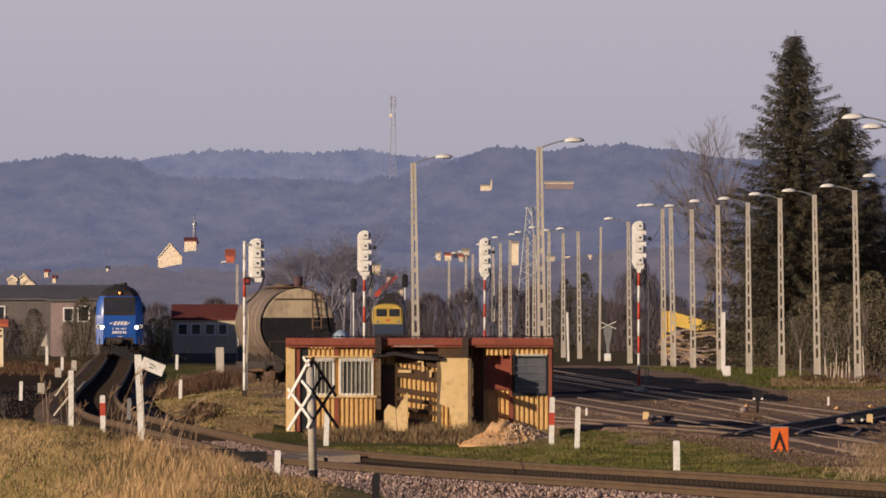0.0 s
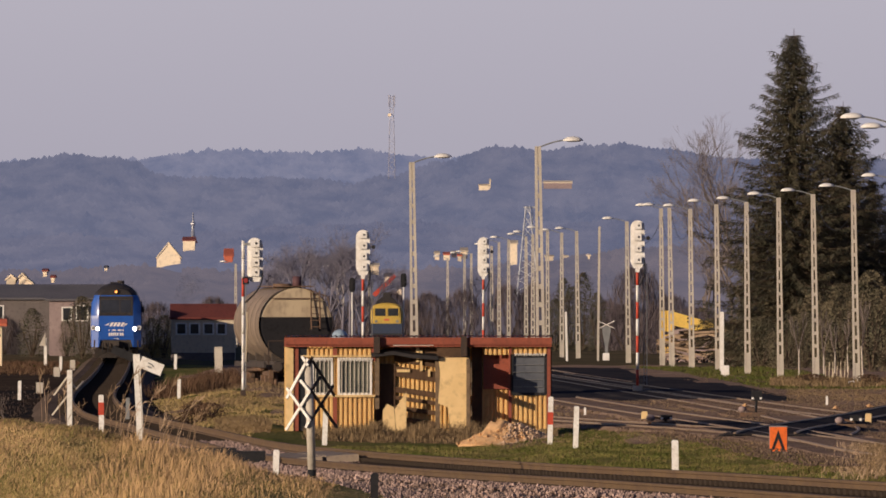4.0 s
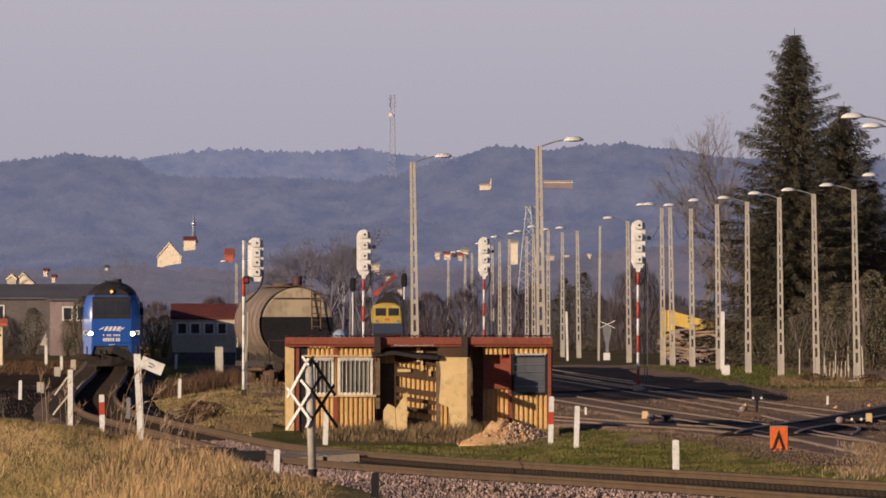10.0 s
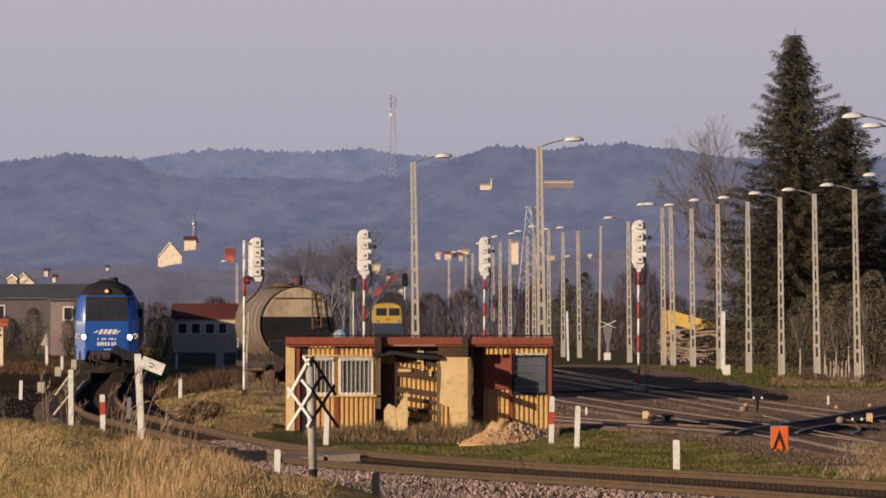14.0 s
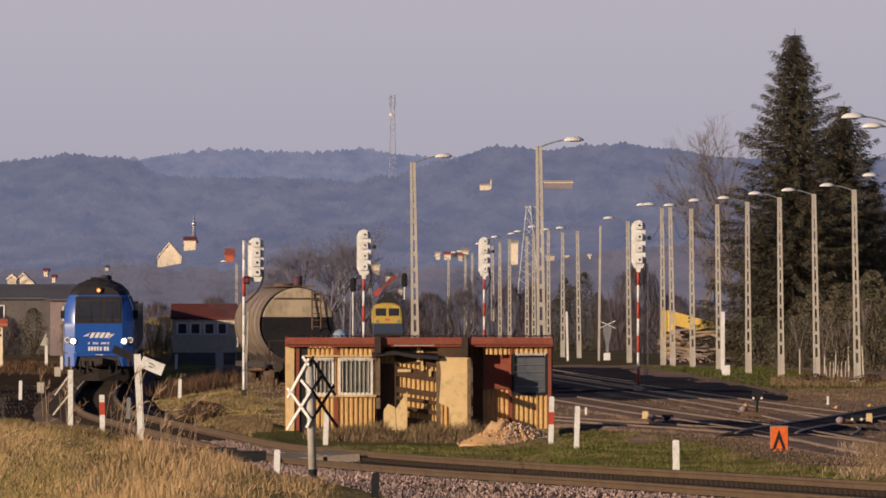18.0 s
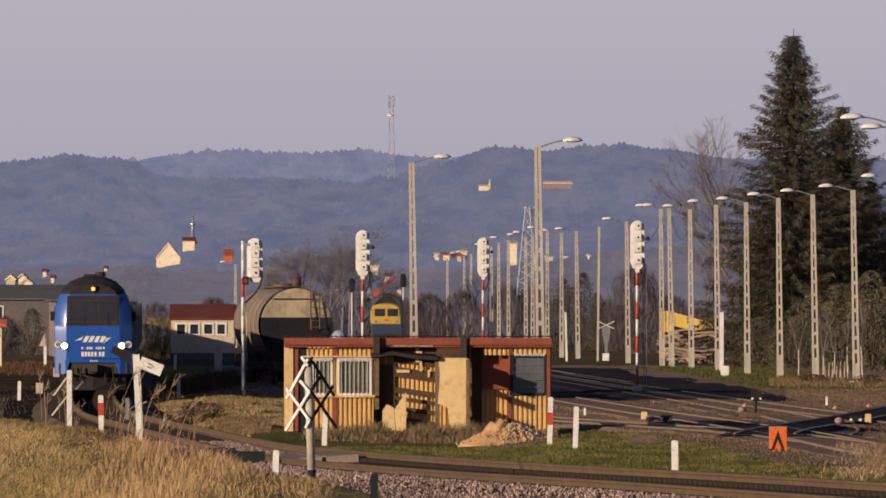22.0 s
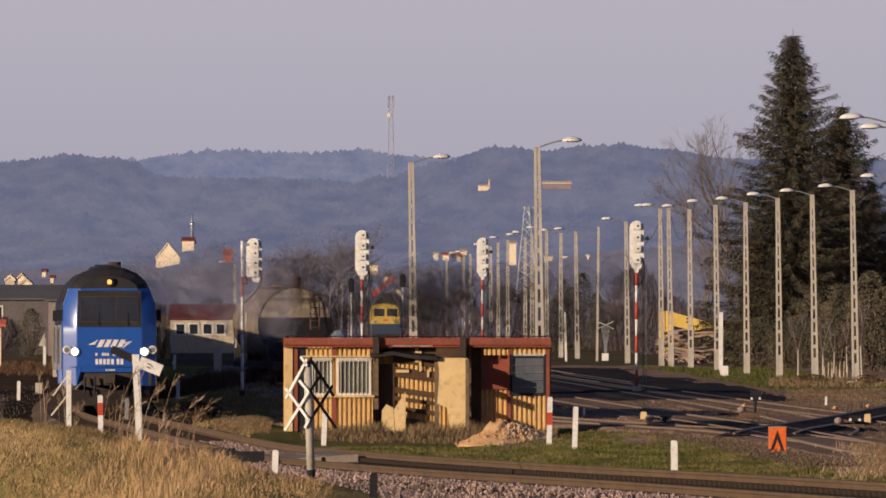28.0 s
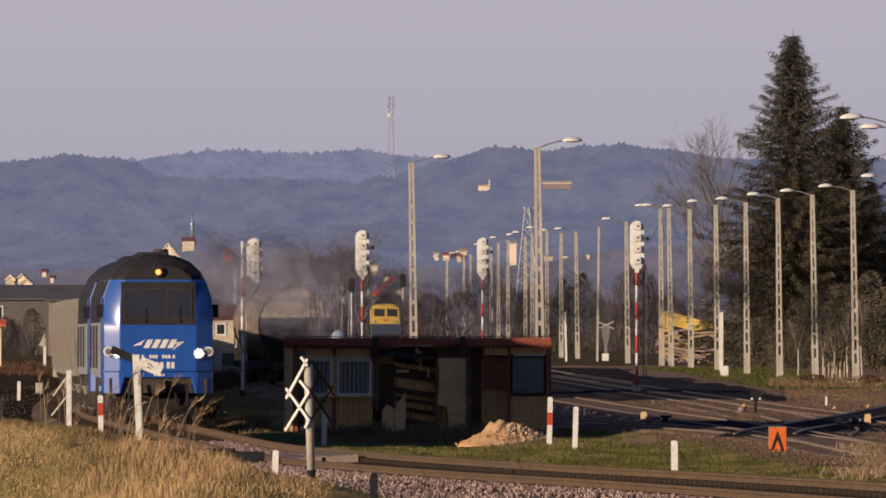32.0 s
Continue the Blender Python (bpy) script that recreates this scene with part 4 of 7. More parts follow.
def square_post(x, y, z0, z1, w, label, tops=None, name="marker_post", mat="white_paint", lean=0.0, group="white marker posts", foot=None):
    """A small square post with a bevelled top; tops: (from, to, material) painted bands as sleeves."""
    t = thing(name, x, y, z0, label, "marker post", group)
    h = z1 - z0
    m = pose(0, 0, 0, 0, lean, 0)
    b = B()
    box(b, -w / 2, w / 2, -w / 2, w / 2, -0.4, h - 0.03, m)
    loft(b, [[m @ Vector((a * s, c * s, zz)) for a, c in ((-1, -1), (1, -1), (1, 1), (-1, 1))] for s, zz in ((w / 2, h - 0.03), (w / 2 - 0.02, h))])
    part("shaft", b, M[mat], t)
    for a, c, mm in tops or ():
        part("band", box(B(), -w / 2 - 0.004, w / 2 + 0.004, -w / 2 - 0.004, w / 2 + 0.004, a * h, c * h, m), M[mm], t)
    return t


def along(y_low, x, lo=120.0, hi=1500.0, lift=0.0):
    """Distance at which a sight line that falls y_low metres per thousand meets the ground."""
    for _ in range(60):
        mid = (lo + hi) / 2
        if EYE[2] - y_low * mid / 1000 > ground_z(x * mid / 1000, mid) + lift:
            lo = mid
        else:
            hi = mid
    return (lo + hi) / 2

# bearing, fall of foot and of top (metres per thousand), width, label, painted bands
MARKERS = [
    (-28.73, 7.88, 6.54, 0.23, "small white marker post in rough grass", None),
    (-25.92, 6, 4.88, 0.19, "small white marker post beside the line", None),
    (-23.12, 10.65, 7.5, 0.35, "white post with a red band in dry grass", ((0.57, 0.84, "red_paint"),)),
    (-11.31, 12.96, 11.23, 0.42, "short white post on the ballast shoulder", None),
    (-7.96, 10.92, 8.58, 0.35, "white post in front of the hut", None),
    (7.38, 10.85, 7.62, 0.35, "white post with a red band beside the sand heap", ((0.42, 0.68, "red_paint"),)),
    (9.12, 11.19, 8.27, 0.35, "white post beside the sand heap", ((0.45, 0.63, "white_paint"),)),
    (15.92, 12.85, 10.58, 0.46, "short white post beside the main track", None),
    (-17.88, 7.81, 6.42, 0.23, "small white marker post beside the line", None),
    (-18.12, 5.77, 4.73, 0.19, "small white marker post beside the line", None),
    (26.23, 8.19, 7.58, 0.15, "small white stake in the yard", None),
    (9.77, 8.85, 8.35, 0.15, "small white stake in the yard", None),
]
for b, foot, top, w, lab, tops in MARKERS:
    y = 238.0 if abs(b - -11.31) < 0.01 else along(foot, b, lo=236.0)
    x = b * y / 1000
    square_post(x, y, ground_z(x, y) - 0.02, EYE[2] - top * y / 1000, w * y / 1000, lab, tops, lean=random.uniform(-2, 2))
for b, foot, top, w, lab, mat in (
        (-15.15, 6.15, 4.23, 0.54, "grey concrete post on the grass swell", "concrete"),
        (-27.35, 7.38, 6.65, 0.46, "small pale concrete box beside the line", "concrete"),
        (-26.19, 6.27, 5.62, 0.42, "small pale concrete box beside the line", "concrete"),
        (-25.12, 5.85, 5.12, 0.35, "small pale concrete box beside the line", "concrete"),
        (-4.58, 14.54, 12.81, 0.54, "charred black wooden stub in the ballast", "black_paint"),
        (13.81, 9.35, 8.62, 0.42, "yellowish switch motor post in the yard", "hut_cream"),
        (29.04, 9.62, 8.77, 0.42, "yellowish switch motor post in the yard", "hut_cream"),
        (19.31, 6.23, 5.5, 0.54, "white box at a lamp post's foot", "white_paint"),
        (-21.38, 9.69, 7.69, 0.27, "weathered grey post in dry grass", "grey_paint"),
        (19.08, 5.96, 1.85, 0.27, "slim white mast between lamp posts", "white_paint"),
        (8.54, 5.19, 1.85, 0.15, "slim white mast in the yard", "white_paint"),
        (10.65, 5.19, -3.96, 0.15, "thin grey lamp mast in the yard", "concrete"),
        (27.92, 6.88, 6.54, 0.46, "white concrete trough at a lamp post's foot", "white_paint")):
    y = along(foot, b)
    x = b * y / 1000
    square_post(x, y, ground_z(x, y) - 0.02, EYE[2] - top * y / 1000, w * y / 1000, lab, name="stub_post", mat=mat, lean=random.uniform(-1.5, 1.5), group="stubs and boxes by the tracks")


# crossing sign: double cross folded round its post
def double_cross():
    b = -8.92
    y = 224.0
    x = b * y / 1000
    g = ground_z(x, y)
    t = thing("level_crossing_sign", x, y, g, "folded double cross on a pale post with black foot", "road sign")
    top = EYE[2] - 5.19 * y / 1000 - g
    foot = EYE[2] - 12.58 * y / 1000 - g
    part("post", tube(B(), (0.02, 0, foot), (-0.03, 0, top), 0.066, n=10), M["concrete"], t)
    part("foot", tube(B(), (0.025, 0, -0.4), (0.02, 0, foot), 0.07, n=10), M["black_paint"], t, "black painted foot")
    u = y / 26000
    px = lambda a: (a - 552) * u
    pz = lambda c: EYE[2] - (c - 505) * u - g
    k = 0.55
    for a0, c0, a1, c1 in ((548, 636, 510, 706), (534, 674, 551, 694), (551, 694, 509, 762), (510, 688, 552, 746), (537, 632, 548, 648), (552, 742, 544, 758)):
        depth = lambda a: -0.12 + abs(px(a)) * k
        bm = B()
        p, q = Vector((px(a0), depth(a0), pz(c0))), Vector((px(a1), depth(a1), pz(c1)))
        bar(bm, p, q, 0.027, 0.04)
        part("white_arm", bm, M["white_paint"], t, "white lit arm")
    # arms turned from the sun: their shade is put into the dark colour
    for a0, c0, a1, c1 in ((556, 640, 594, 702), (592, 684, 552, 746), (570, 668, 552, 694), (553, 692, 598, 758), (556, 632, 549, 650)):
        depth = lambda a: -0.10 + abs(px(a)) * 1.6
        bm = B()
        p, q = Vector((px(a0), depth(a0), pz(c0))), Vector((px(a1), depth(a1), pz(c1)))
        bar(bm, p, q, 0.026, 0.04)
        part("shaded_arm", bm, M["iron_dark"], t, "arm coloured dark for shade")


double_cross()


def leaning_board():
    b = -20.65
    y = 232.0
    x, u = b * y / 1000, y / 26000
    g = ground_z(x, y)
    pz = lambda c: EYE[2] - (c - 505) * u - g
    t = thing("warning_board", x, y, g, "white post carrying a tilted white board", "railway sign")
    b0 = B()
    loft(b0, [[Vector((dx + a * 6.0 * u, c * 0.05, z)) for a, c in ((-1, -1), (1, -1), (1, 1), (-1, 1))] for dx, z in ((3 * u, -0.3), (3 * u, pz(755)), (-3 * u, pz(628)))])
    part("post", b0, M["white_paint"], t)
    m = pose(23.5 * u, -0.06, pz(649), 0, 22, 0)
    bd = part("board", box(B(), -21 * u, 21 * u, -0.012, 0.012, -10.5 * u, 10.5 * u, m), M["white_paint"], t, "tilted white board")
    marks = B()
    for a, c, w in ((-3, 3, 9), (-2, -3, 8), (3, 1, 3)):
        box(marks, (a - w / 2) * u, (a + w / 2) * u, -0.016, -0.011, (c - 1.3) * u, (c + 1.3) * u, m)
    part("marking_bars", marks, M["grey_paint"], bd)
    arm = pose(-27 * u, 0.05, pz(627), 0, 24, 0)
    part("dark_board", box(B(), -21 * u, 24 * u, -0.02, 0.02, -7 * u, 7 * u, arm), M["black_paint"], t, "dark back of a second board")


leaning_board()


def strutted_post():
    b = -25.31
    y = 236.0
    x, u = b * y / 1000, y / 26000
    g = ground_z(x, y)
    pz = lambda c: EYE[2] - (c - 505) * u - g
    t = thing("strutted_post", x, y, g, "thick white post with wire struts beside the line", "post")
    part("post", box(B(), -4.5 * u, 4.5 * u, -0.05, 0.05, -0.4, pz(656)), M["white_paint"], t)
    for a0, c0, a1, c1 in ((-4, 668, -28, 701), (-4, 702, -31, 736), (-3, 672, 12, 690), (12, 690, 24, 676)):
        part("strut", bar(B(), (a0 * u, 0, pz(c0)), (a1 * u, 0.1, pz(c1)), 2.6 * u), M["concrete"], t)


strutted_post()


def triangle_sign():
    b = -26.96
    y = along(5.58, b)
    x, u = b * y / 1000, y / 26000
    g = ground_z(x, y)
    pz = lambda c: EYE[2] - (c - 505) * u - g
    t = thing("triangle_sign", x, y, g, "small pale triangular board on a white post", "railway sign")
    part("post", box(B(), -2.5 * u, 2.5 * u, -0.04, 0.04, -0.3, pz(600)), M["white_paint"], t)
    bd = B()
    loft(bd, [[Vector((a * u, yy, pz(c))) for a, c in ((-11, 613), (1, 613), (0, 590))] for yy in (-0.08, -0.045)])
    part("board", bd, M["concrete"], t)


triangle_sign()


def orange_board():
    b = 22.92
    y = along(11.46, b)
    x, u = b * y / 1000, y / 26000
    g = ground_z(x, y)
    pz = lambda c: EYE[2] - (c - 505) * u - g
    t = thing("orange_board", x, y, g, "orange rectangular board with a black chevron on the ground", "railway sign")
    part("board", box(B(), -15 * u, 15.5 * u, -0.015, 0.015, pz(800), pz(757)), M["orange_board"], t)
    ch = B()
    for s in (-1, 1):
        loft(ch, [[Vector((a * u, yy, pz(c))) for a, c in ((s * 12, 797), (s * 7, 797), (0, 778), (0, 762))] for yy in (-0.022, -0.016)])
    part("chevron", ch, M["black_paint"], t, "black chevron")
    part("rear_frame", box(B(), -16 * u, 16.5 * u, 0.016, 0.05, pz(801), pz(755)), M["grey_paint"], t)
    for s in (-10, 10):
        part("leg", box(B(), (s - 1) * u, (s + 1) * u, 0.02, 0.06, -0.2, pz(800)), M["grey_paint"], t)


orange_board()


def point_lever(b, foot, height, label):
    y = along(foot, b)
    x = b * y / 1000
    t = thing("point_lever", x, y, ground_z(x, y), label, "point lever", "point levers in the yard")
    part("base", box(B(), -0.5, 0.3, -0.2, 0.2, -0.2, 0.16), M["iron_rust"], t)
    part("stem", tube(B(), (0, 0, 0.1), (0.03, 0, height * 0.7), 0.045, n=8), M["black_paint"], t)
    part("lantern", box(B(), -0.13, 0.2, -0.14, 0.14, height * 0.62, height), M["black_paint"], t, "black point lantern")
    for s in (-0.10, 0.16):
        part("lantern_lens", tube(B(), (s, -0.16, height * 0.72), (s, -0.141, height * 0.72), 0.04, n=10), M["white_paint"], t)
    wt = B()
    ball(wt, (-0.42, 0, 0.26), 0.13, 0.12, 0.10, 12, 6)
    part("weight", wt, M["plaster_rose"], t, "pale counterweight")
    part("arm", bar(B(), (-0.42, 0, 0.3), (0, 0, 0.22), 0.06), M["iron_rust"], t)


point_lever(21.38, 9.04, 0.85, "black point lantern with pale counterweight")
point_lever(15.23, 9.69, 0.35, "low switch stand with a pale round weight")
point_lever(28.12, 9.88, 0.4, "low switch stand with a pale round weight")


# ---- the derelict hut ----
def corrugated(x0, x1, z0, z1, y, pitch=0.13, depth=0.045):
    bm = B()
    n = max(1, int(round((x1 - x0) / pitch)))
    low, up = [], []
    for i in range(n):
        a = x0 + (x1 - x0) * i / n
        w = (x1 - x0) / n
        for f, d in ((0, 0), (0.38, 0), (0.5, depth), (0.88, depth)):
            low.append(Vector((a + w * f, y + d, z0)))
            up.append(Vector((a + w * f, y + d, z1)))
    low.append(Vector((x1, y, z0)))
    up.append(Vector((x1, y, z1)))
    back0, back1 = [Vector((p.x, y + depth + 0.03, p.z)) for p in low], [Vector((p.x, y + depth + 0.03, p.z)) for p in up]
    return loft(bm, [back0, low, up, back1], closed=False, caps=False)


def hut():
    s = 63.17
    y = 411.6
    g = min(ground_z(-4.38, 412.7), ground_z(3.05, 412.7)) - 0.05
    t = thing("derelict_hut", 0, y, 0, "derelict yellow corrugated hut with red frame and torn porch", "hut")
    hx = lambda a: (a - 784) / s
    hz = lambda c: EYE[2] - (c - 505) / s
    H, base = hz(598), g
    depth = 3.0
    W = {"w": M["hut_yellow"], "r": M["hut_red"]}
    # left bay: corrugated wall round two windows
    for a, b, c, d in ((546, 664, 617, 634), (546, 664, 703, 764), (546, 554, 634, 703), (592, 600, 634, 703), (660, 665, 634, 703)):
        part("wall_sheet", corrugated(hx(a), hx(b), hz(d), hz(c), 0.0), W["w"], t)
    for a, b, c, d in ((906, 975, 612, 629), (906, 975, 699, 764), (970, 975, 629, 699)):
        part("wall_sheet", corrugated(hx(a), hx(b), hz(d), hz(c), 0.0), W["w"], t)
    part("recessed_wall", corrugated(hx(838), hx(906), base, hz(612), 0.46), W["w"], t)
    part("wall_sheet", corrugated(hx(861), hx(903), hz(629), hz(612), 0.0), W["w"], t)
    part("brown_panel", box(B(), hx(858), hx(904), 0.38, 0.44, hz(690), hz(629)), M["hut_red"], t, "rust-red panel")
    part("recess_cheek", box(B(), hx(905), hx(907), 0.05, 0.5, base, hz(612)), M["hut_red"], t)
    # frame posts and rails
    for a, b, c, d, yy in ((508, 522, 606, 764, -0.06), (592, 599, 617, 634, -0.02), (592, 599, 700, 764, -0.02), (903, 908, 612, 764, -0.03), (971, 977, 606, 764, -0.03), (660, 667, 612, 640, -0.03), (826, 834, 606, 640, -0.03)):
        part("frame_post", box(B(), hx(a), hx(b), yy, 0.12, hz(d), hz(c)), M["hut_cream"] if a == 508 else W["r"], t)
    part("frame_post", box(B(), hx(522), hx(531), -0.02, 0.14, hz(764), hz(612)), M["hut_red"], t)
    part("corner_recess", box(B(), hx(531), hx(546), 0.03, 0.2, hz(764), hz(612)), M["pane"], t, "dark narrow side pane")
    part("window_ledge", box(B(), hx(546), hx(667), -0.09, 0.02, hz(704), hz(700)), M["hut_cream"], t)
    # windows with bars
    for a, b in ((554, 592), (600, 661)):
        w = part("window", box(B(), hx(a), hx(b), 0.08, 0.1, hz(700), hz(634)), M["dusty_pane"], t, "dusty barred window")
        fr = B()
        for q in ((a, a + 4, 634, 700), (b - 4, b, 634, 700), (a + 4, b - 4, 634, 639), (a + 4, b - 4, 696, 700)):
            box(fr, hx(q[0]), hx(q[1]), -0.03, 0.08, hz(q[3]), hz(q[2]))
        part("window_frame", fr, M["white_paint"], w)
        n = int((b - a) / 7)
        for i in range(1, n):
            px = a + (b - a) * i / n
            part("bar", tube(B(), (hx(px), -0.05, hz(698)), (hx(px), -0.05, hz(636)), 0.014, n=6), M["concrete"], w)
    # dark shuttered window on the far bay
    w = part("window", box(B(), hx(909), hx(970), 0.04, 0.07, hz(699), hz(630)), M["blue_pane"], t, "dusty bluish wired window")
    fr = B()
    for q in ((906, 911, 628, 700), (966, 971, 628, 700), (911, 966, 628, 633), (911, 966, 696, 701)):
        box(fr, hx(q[0]), hx(q[1]), -0.03, 0.06, hz(q[3]), hz(q[2]))
    part("window_frame", fr, M["black_paint"], w)
    for i in range(1, 5):
        z = hz(634 + i * 13)
        part("bar", tube(B(), (hx(911), -0.01, z), (hx(966), -0.01, z), 0.009, n=5), M["grey_paint"], w)
    # porch: open front, rear wall with shadow stripes, floor, side walls
    part("porch_rear_wall", corrugated(hx(667), hx(838), base, hz(612), 0.42), W["w"], t)
    part("rear_wall", corrugated(hx(508), hx(977), base, hz(606), depth), W["w"], t)
    for a in (508, 667, 834, 977):
        yy = (0.13, depth) if a in (508, 977) else (0.95, 1.5)
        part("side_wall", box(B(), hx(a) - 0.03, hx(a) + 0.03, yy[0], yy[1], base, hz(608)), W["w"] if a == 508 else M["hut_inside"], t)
    part("floor_slab", box(B(), hx(507), hx(978), -0.1, depth + 0.1, base - 0.25, base + 0.08), M["concrete"], t)
    # dark boards on the rear wall stand for the shadows of slats
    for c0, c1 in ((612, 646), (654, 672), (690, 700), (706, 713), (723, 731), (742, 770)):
        part("shadow_board", loft(B(), [[Vector((hx(a), 0.34 + d, hz(c + e))) for c, d in ((c1, 0), (c0, 0), (c0, 0.05), (c1, 0.05))] for a, e in ((700, -5), (776, 6))]), M["hut_inside"], t)
    # dark slab stands for the shade inside the open porch
    part("opening_shade", box(B(), hx(668), hx(702), 0.33, 0.38, hz(764), hz(645)), M["hut_inside"], t)
    part("porch_post", box(B(), hx(666), hx(674), 0.0, 0.14, hz(725), hz(630)), M["old_wood"], t)
    part("porch_post", box(B(), hx(773), hx(781), 0.0, 0.14, hz(764), hz(632)), M["old_wood"], t)
    cn = B()
    loft(cn, [[Vector((hx(a), yy, hz(c) + dz)) for yy, dz in ((-0.26, -0.02), (0.4, 0.05), (0.4, 0.16), (-0.26, 0.08))] for a, c in ((660, 632), (700, 628), (735, 634), (778, 637))])
    part("porch_canopy", cn, M["loco_black"], t, "sagging dark porch canopy")
    pn = B()
    rings = []
    for c, l, r in ((634, 778, 832), (660, 782, 833), (690, 780, 834), (715, 778, 832), (722, 795, 832), (760, 800, 832)):
        rings.append([Vector((hx(l), -0.08, hz(c))), Vector((hx(r), -0.12, hz(c))), Vector((hx(r), -0.07, hz(c))), Vector((hx(l), -0.03, hz(c)))])
    loft(pn, rings)
    part("hanging_panel", pn, M["hut_cream"], t, "torn cream panel hanging loose")
    tn = B()
    for pts in (((680, 764), (680, 728), (688, 716), (700, 722), (703, 764)), ((704, 764), (701, 726), (722, 694), (722, 764))):
        loft(tn, [[Vector((hx(a), yy, hz(c))) for a, c in pts] for yy in (-0.14, -0.1)])
    part("torn_sheet", tn, M["hut_cream"], t, "torn pale sheet")
    for c0, c1 in ((641, 669), (680, 691), (718, 727), (742, 764)):
        part("slat", loft(B(), [[Vector((hx(xx), yy, hz(c) - dz)) for xx, c in ((835.5, c1), (837.5, c1), (837.5, c0), (835.5, c0))] for yy, dz in ((-1.45, 0.16), (0.45, -0.04))]), M["old_wood"], t)
    # dark panel added to fill the dark gap above the loose panel
    part("dark_infill", box(B(), hx(776), hx(834), -0.04, 0.02, hz(636), hz(613)), M["hut_inside"], t)
    # dark panel stands for the shade in the recess
    part("recess_shade", box(B(), hx(838), hx(856), 0.38, 0.43, hz(764), hz(612)), M["hut_inside"], t)
    part("white_strip", box(B(), hx(698), hx(770), -0.14, -0.1, hz(613), hz(610)), M["white_paint"], t)
    # roof with corrugated edge, in three lengths
    for a, b, c in ((506, 667, 0.0), (667, 828, 0.07), (828, 979, 0.0)):
        rf = B()
        n = int((hx(b) - hx(a)) / 0.13)
        lo, hi = [], []
        for i in range(n * 2 + 1):
            xx = hx(a) + (hx(b) - hx(a)) * i / (n * 2)
            d = 0.024 if i % 2 else 0.0
            lo.append(Vector((xx, -0.32 + c, H + d)))
            hi.append(Vector((xx, depth + 0.3, H + d + 0.025)))
        loft(rf, [lo, hi], closed=False, caps=False)
        bmesh.ops.solidify(rf, geom=rf.faces[:], thickness=0.02)
        part("roof_sheet", rf, W["r"], t, "rusty red corrugated roof sheet")
        part("fascia", box(B(), hx(a), hx(b), -0.28 + c, -0.24 + c, hz(611), H - 0.008), W["r"], t)
        part("eaves_board", box(B(), hx(a), hx(b), -0.2 + c, 0.1, hz(615), hz(611)), W["r"], t)
    # dark brackets where the roof lengths meet, a post beside the loose panel, lattice over the barred windows
    for a, b, c, d in ((664, 675, 597, 626), (818, 829, 596, 632)):
        part("roof_bracket", box(B(), hx(a), hx(b), -0.36, -0.1, hz(d), hz(c)), M["iron_dark"], t)
    part("panel_post", box(B(), hx(828), hx(834.5), -0.16, -0.122, hz(758), hz(636)), M["old_wood"], t, "grey weathered post")
    for a, b in ((554, 592), (600, 661), (911, 966)):
        lt, zz = B(), 636 if a < 900 else 626
        for i in range(int((b - a) / 5)):
            px = a + 2 + i * 5
            bar(lt, (hx(px), -0.06, hz(zz)), (hx(px + 2.5), -0.06, hz(zz + 5)), 0.02)
            bar(lt, (hx(px + 2.5), -0.06, hz(zz + 5)), (hx(px + 5), -0.06, hz(zz)), 0.02)
        part("lattice", lt, M["white_paint"], t, "pale diamond lattice")
    for a, b, c, d in ((739, 745, 617, 642), (746, 750, 622, 658), (760, 764, 655, 668), (705, 728, 655, 660)):
        part("porch_batten", box(B(), hx(a), hx(b), 0.28, 0.32, hz(d), hz(c)), M["hut_cream"], t, "pale sunlit batten")
    # guy rail over the left windows
    part("top_rail", box(B(), hx(536), hx(667), -0.12, -0.09, hz(633), hz(630)), M["hut_cream"], t)


hut()


def heap():
    x0, y0 = 1.76, 393.94
    g = ground_z(x0, y0)
    bm = B()
    rings = []
    n, k = 40, 12
    for j in range(k + 1):
        r = 1 - j / k
        ring = []
        for i in range(n):
            a = math.tau * i / n
            x, y = math.cos(a) * r, math.sin(a) * r
            prof = (1 - r) ** 1.0 * 0.62
            prof += 0.30 * noise.noise((x * 3, y * 3, 1)) * (1 - r * 0.7) + 0.24 * noise.noise((x * 8, y * 8, 4)) * (1 - r * 0.7) + 0.12 * math.exp(-((x + 0.22) ** 2 + y * y) / 0.05)
            ring.append(Vector((x * 1.32 + 0.02 * noise.noise((x * 9, y * 9, 2)), y * 1.6, max(prof, -0.05) - 0.04)))
        rings.append(ring)
    loft(bm, rings, smooth=True)
    t = thing("sand_heap", x0, y0, g, "heap of orange sand with rubble on one flank", "sand heap")
    part("sand", bm, M["sand"], t)
    rb = B()
    rnd = random.Random(5)
    for _ in range(760):
        a, r = rnd.uniform(-2.1, 1.3), rnd.uniform(0.15, 1.2)
        x, y = math.cos(a) * r * 1.5 * (0.4 if a < -1.2 else 1), -abs(math.sin(a)) * r * 1.4
        clump(rb, (x + 0.1, y, max(0.02, 0.60 * (1 - min(r, 1)) + rnd.uniform(-0.02, 0.06))), rnd.uniform(0.02, 0.07), rnd=rnd)
    lumps = B()
    for _ in range(520):
        a, r = rnd.uniform(0, math.tau), rnd.uniform(0.1, 1.05)
        clump(lumps, (math.cos(a) * r * 1.3, math.sin(a) * r * 1.5, max(0.0, 0.60 * (1 - min(r, 1)) + rnd.uniform(-0.04, 0.06))), rnd.uniform(0.02, 0.06), rnd=rnd)
    tagged(part("sand_lumps", lumps, M["sand"], t), kind="stuff")
    tagged(part("rubble", rb, M["rubble"], t, "pale broken rubble"), kind="stuff")


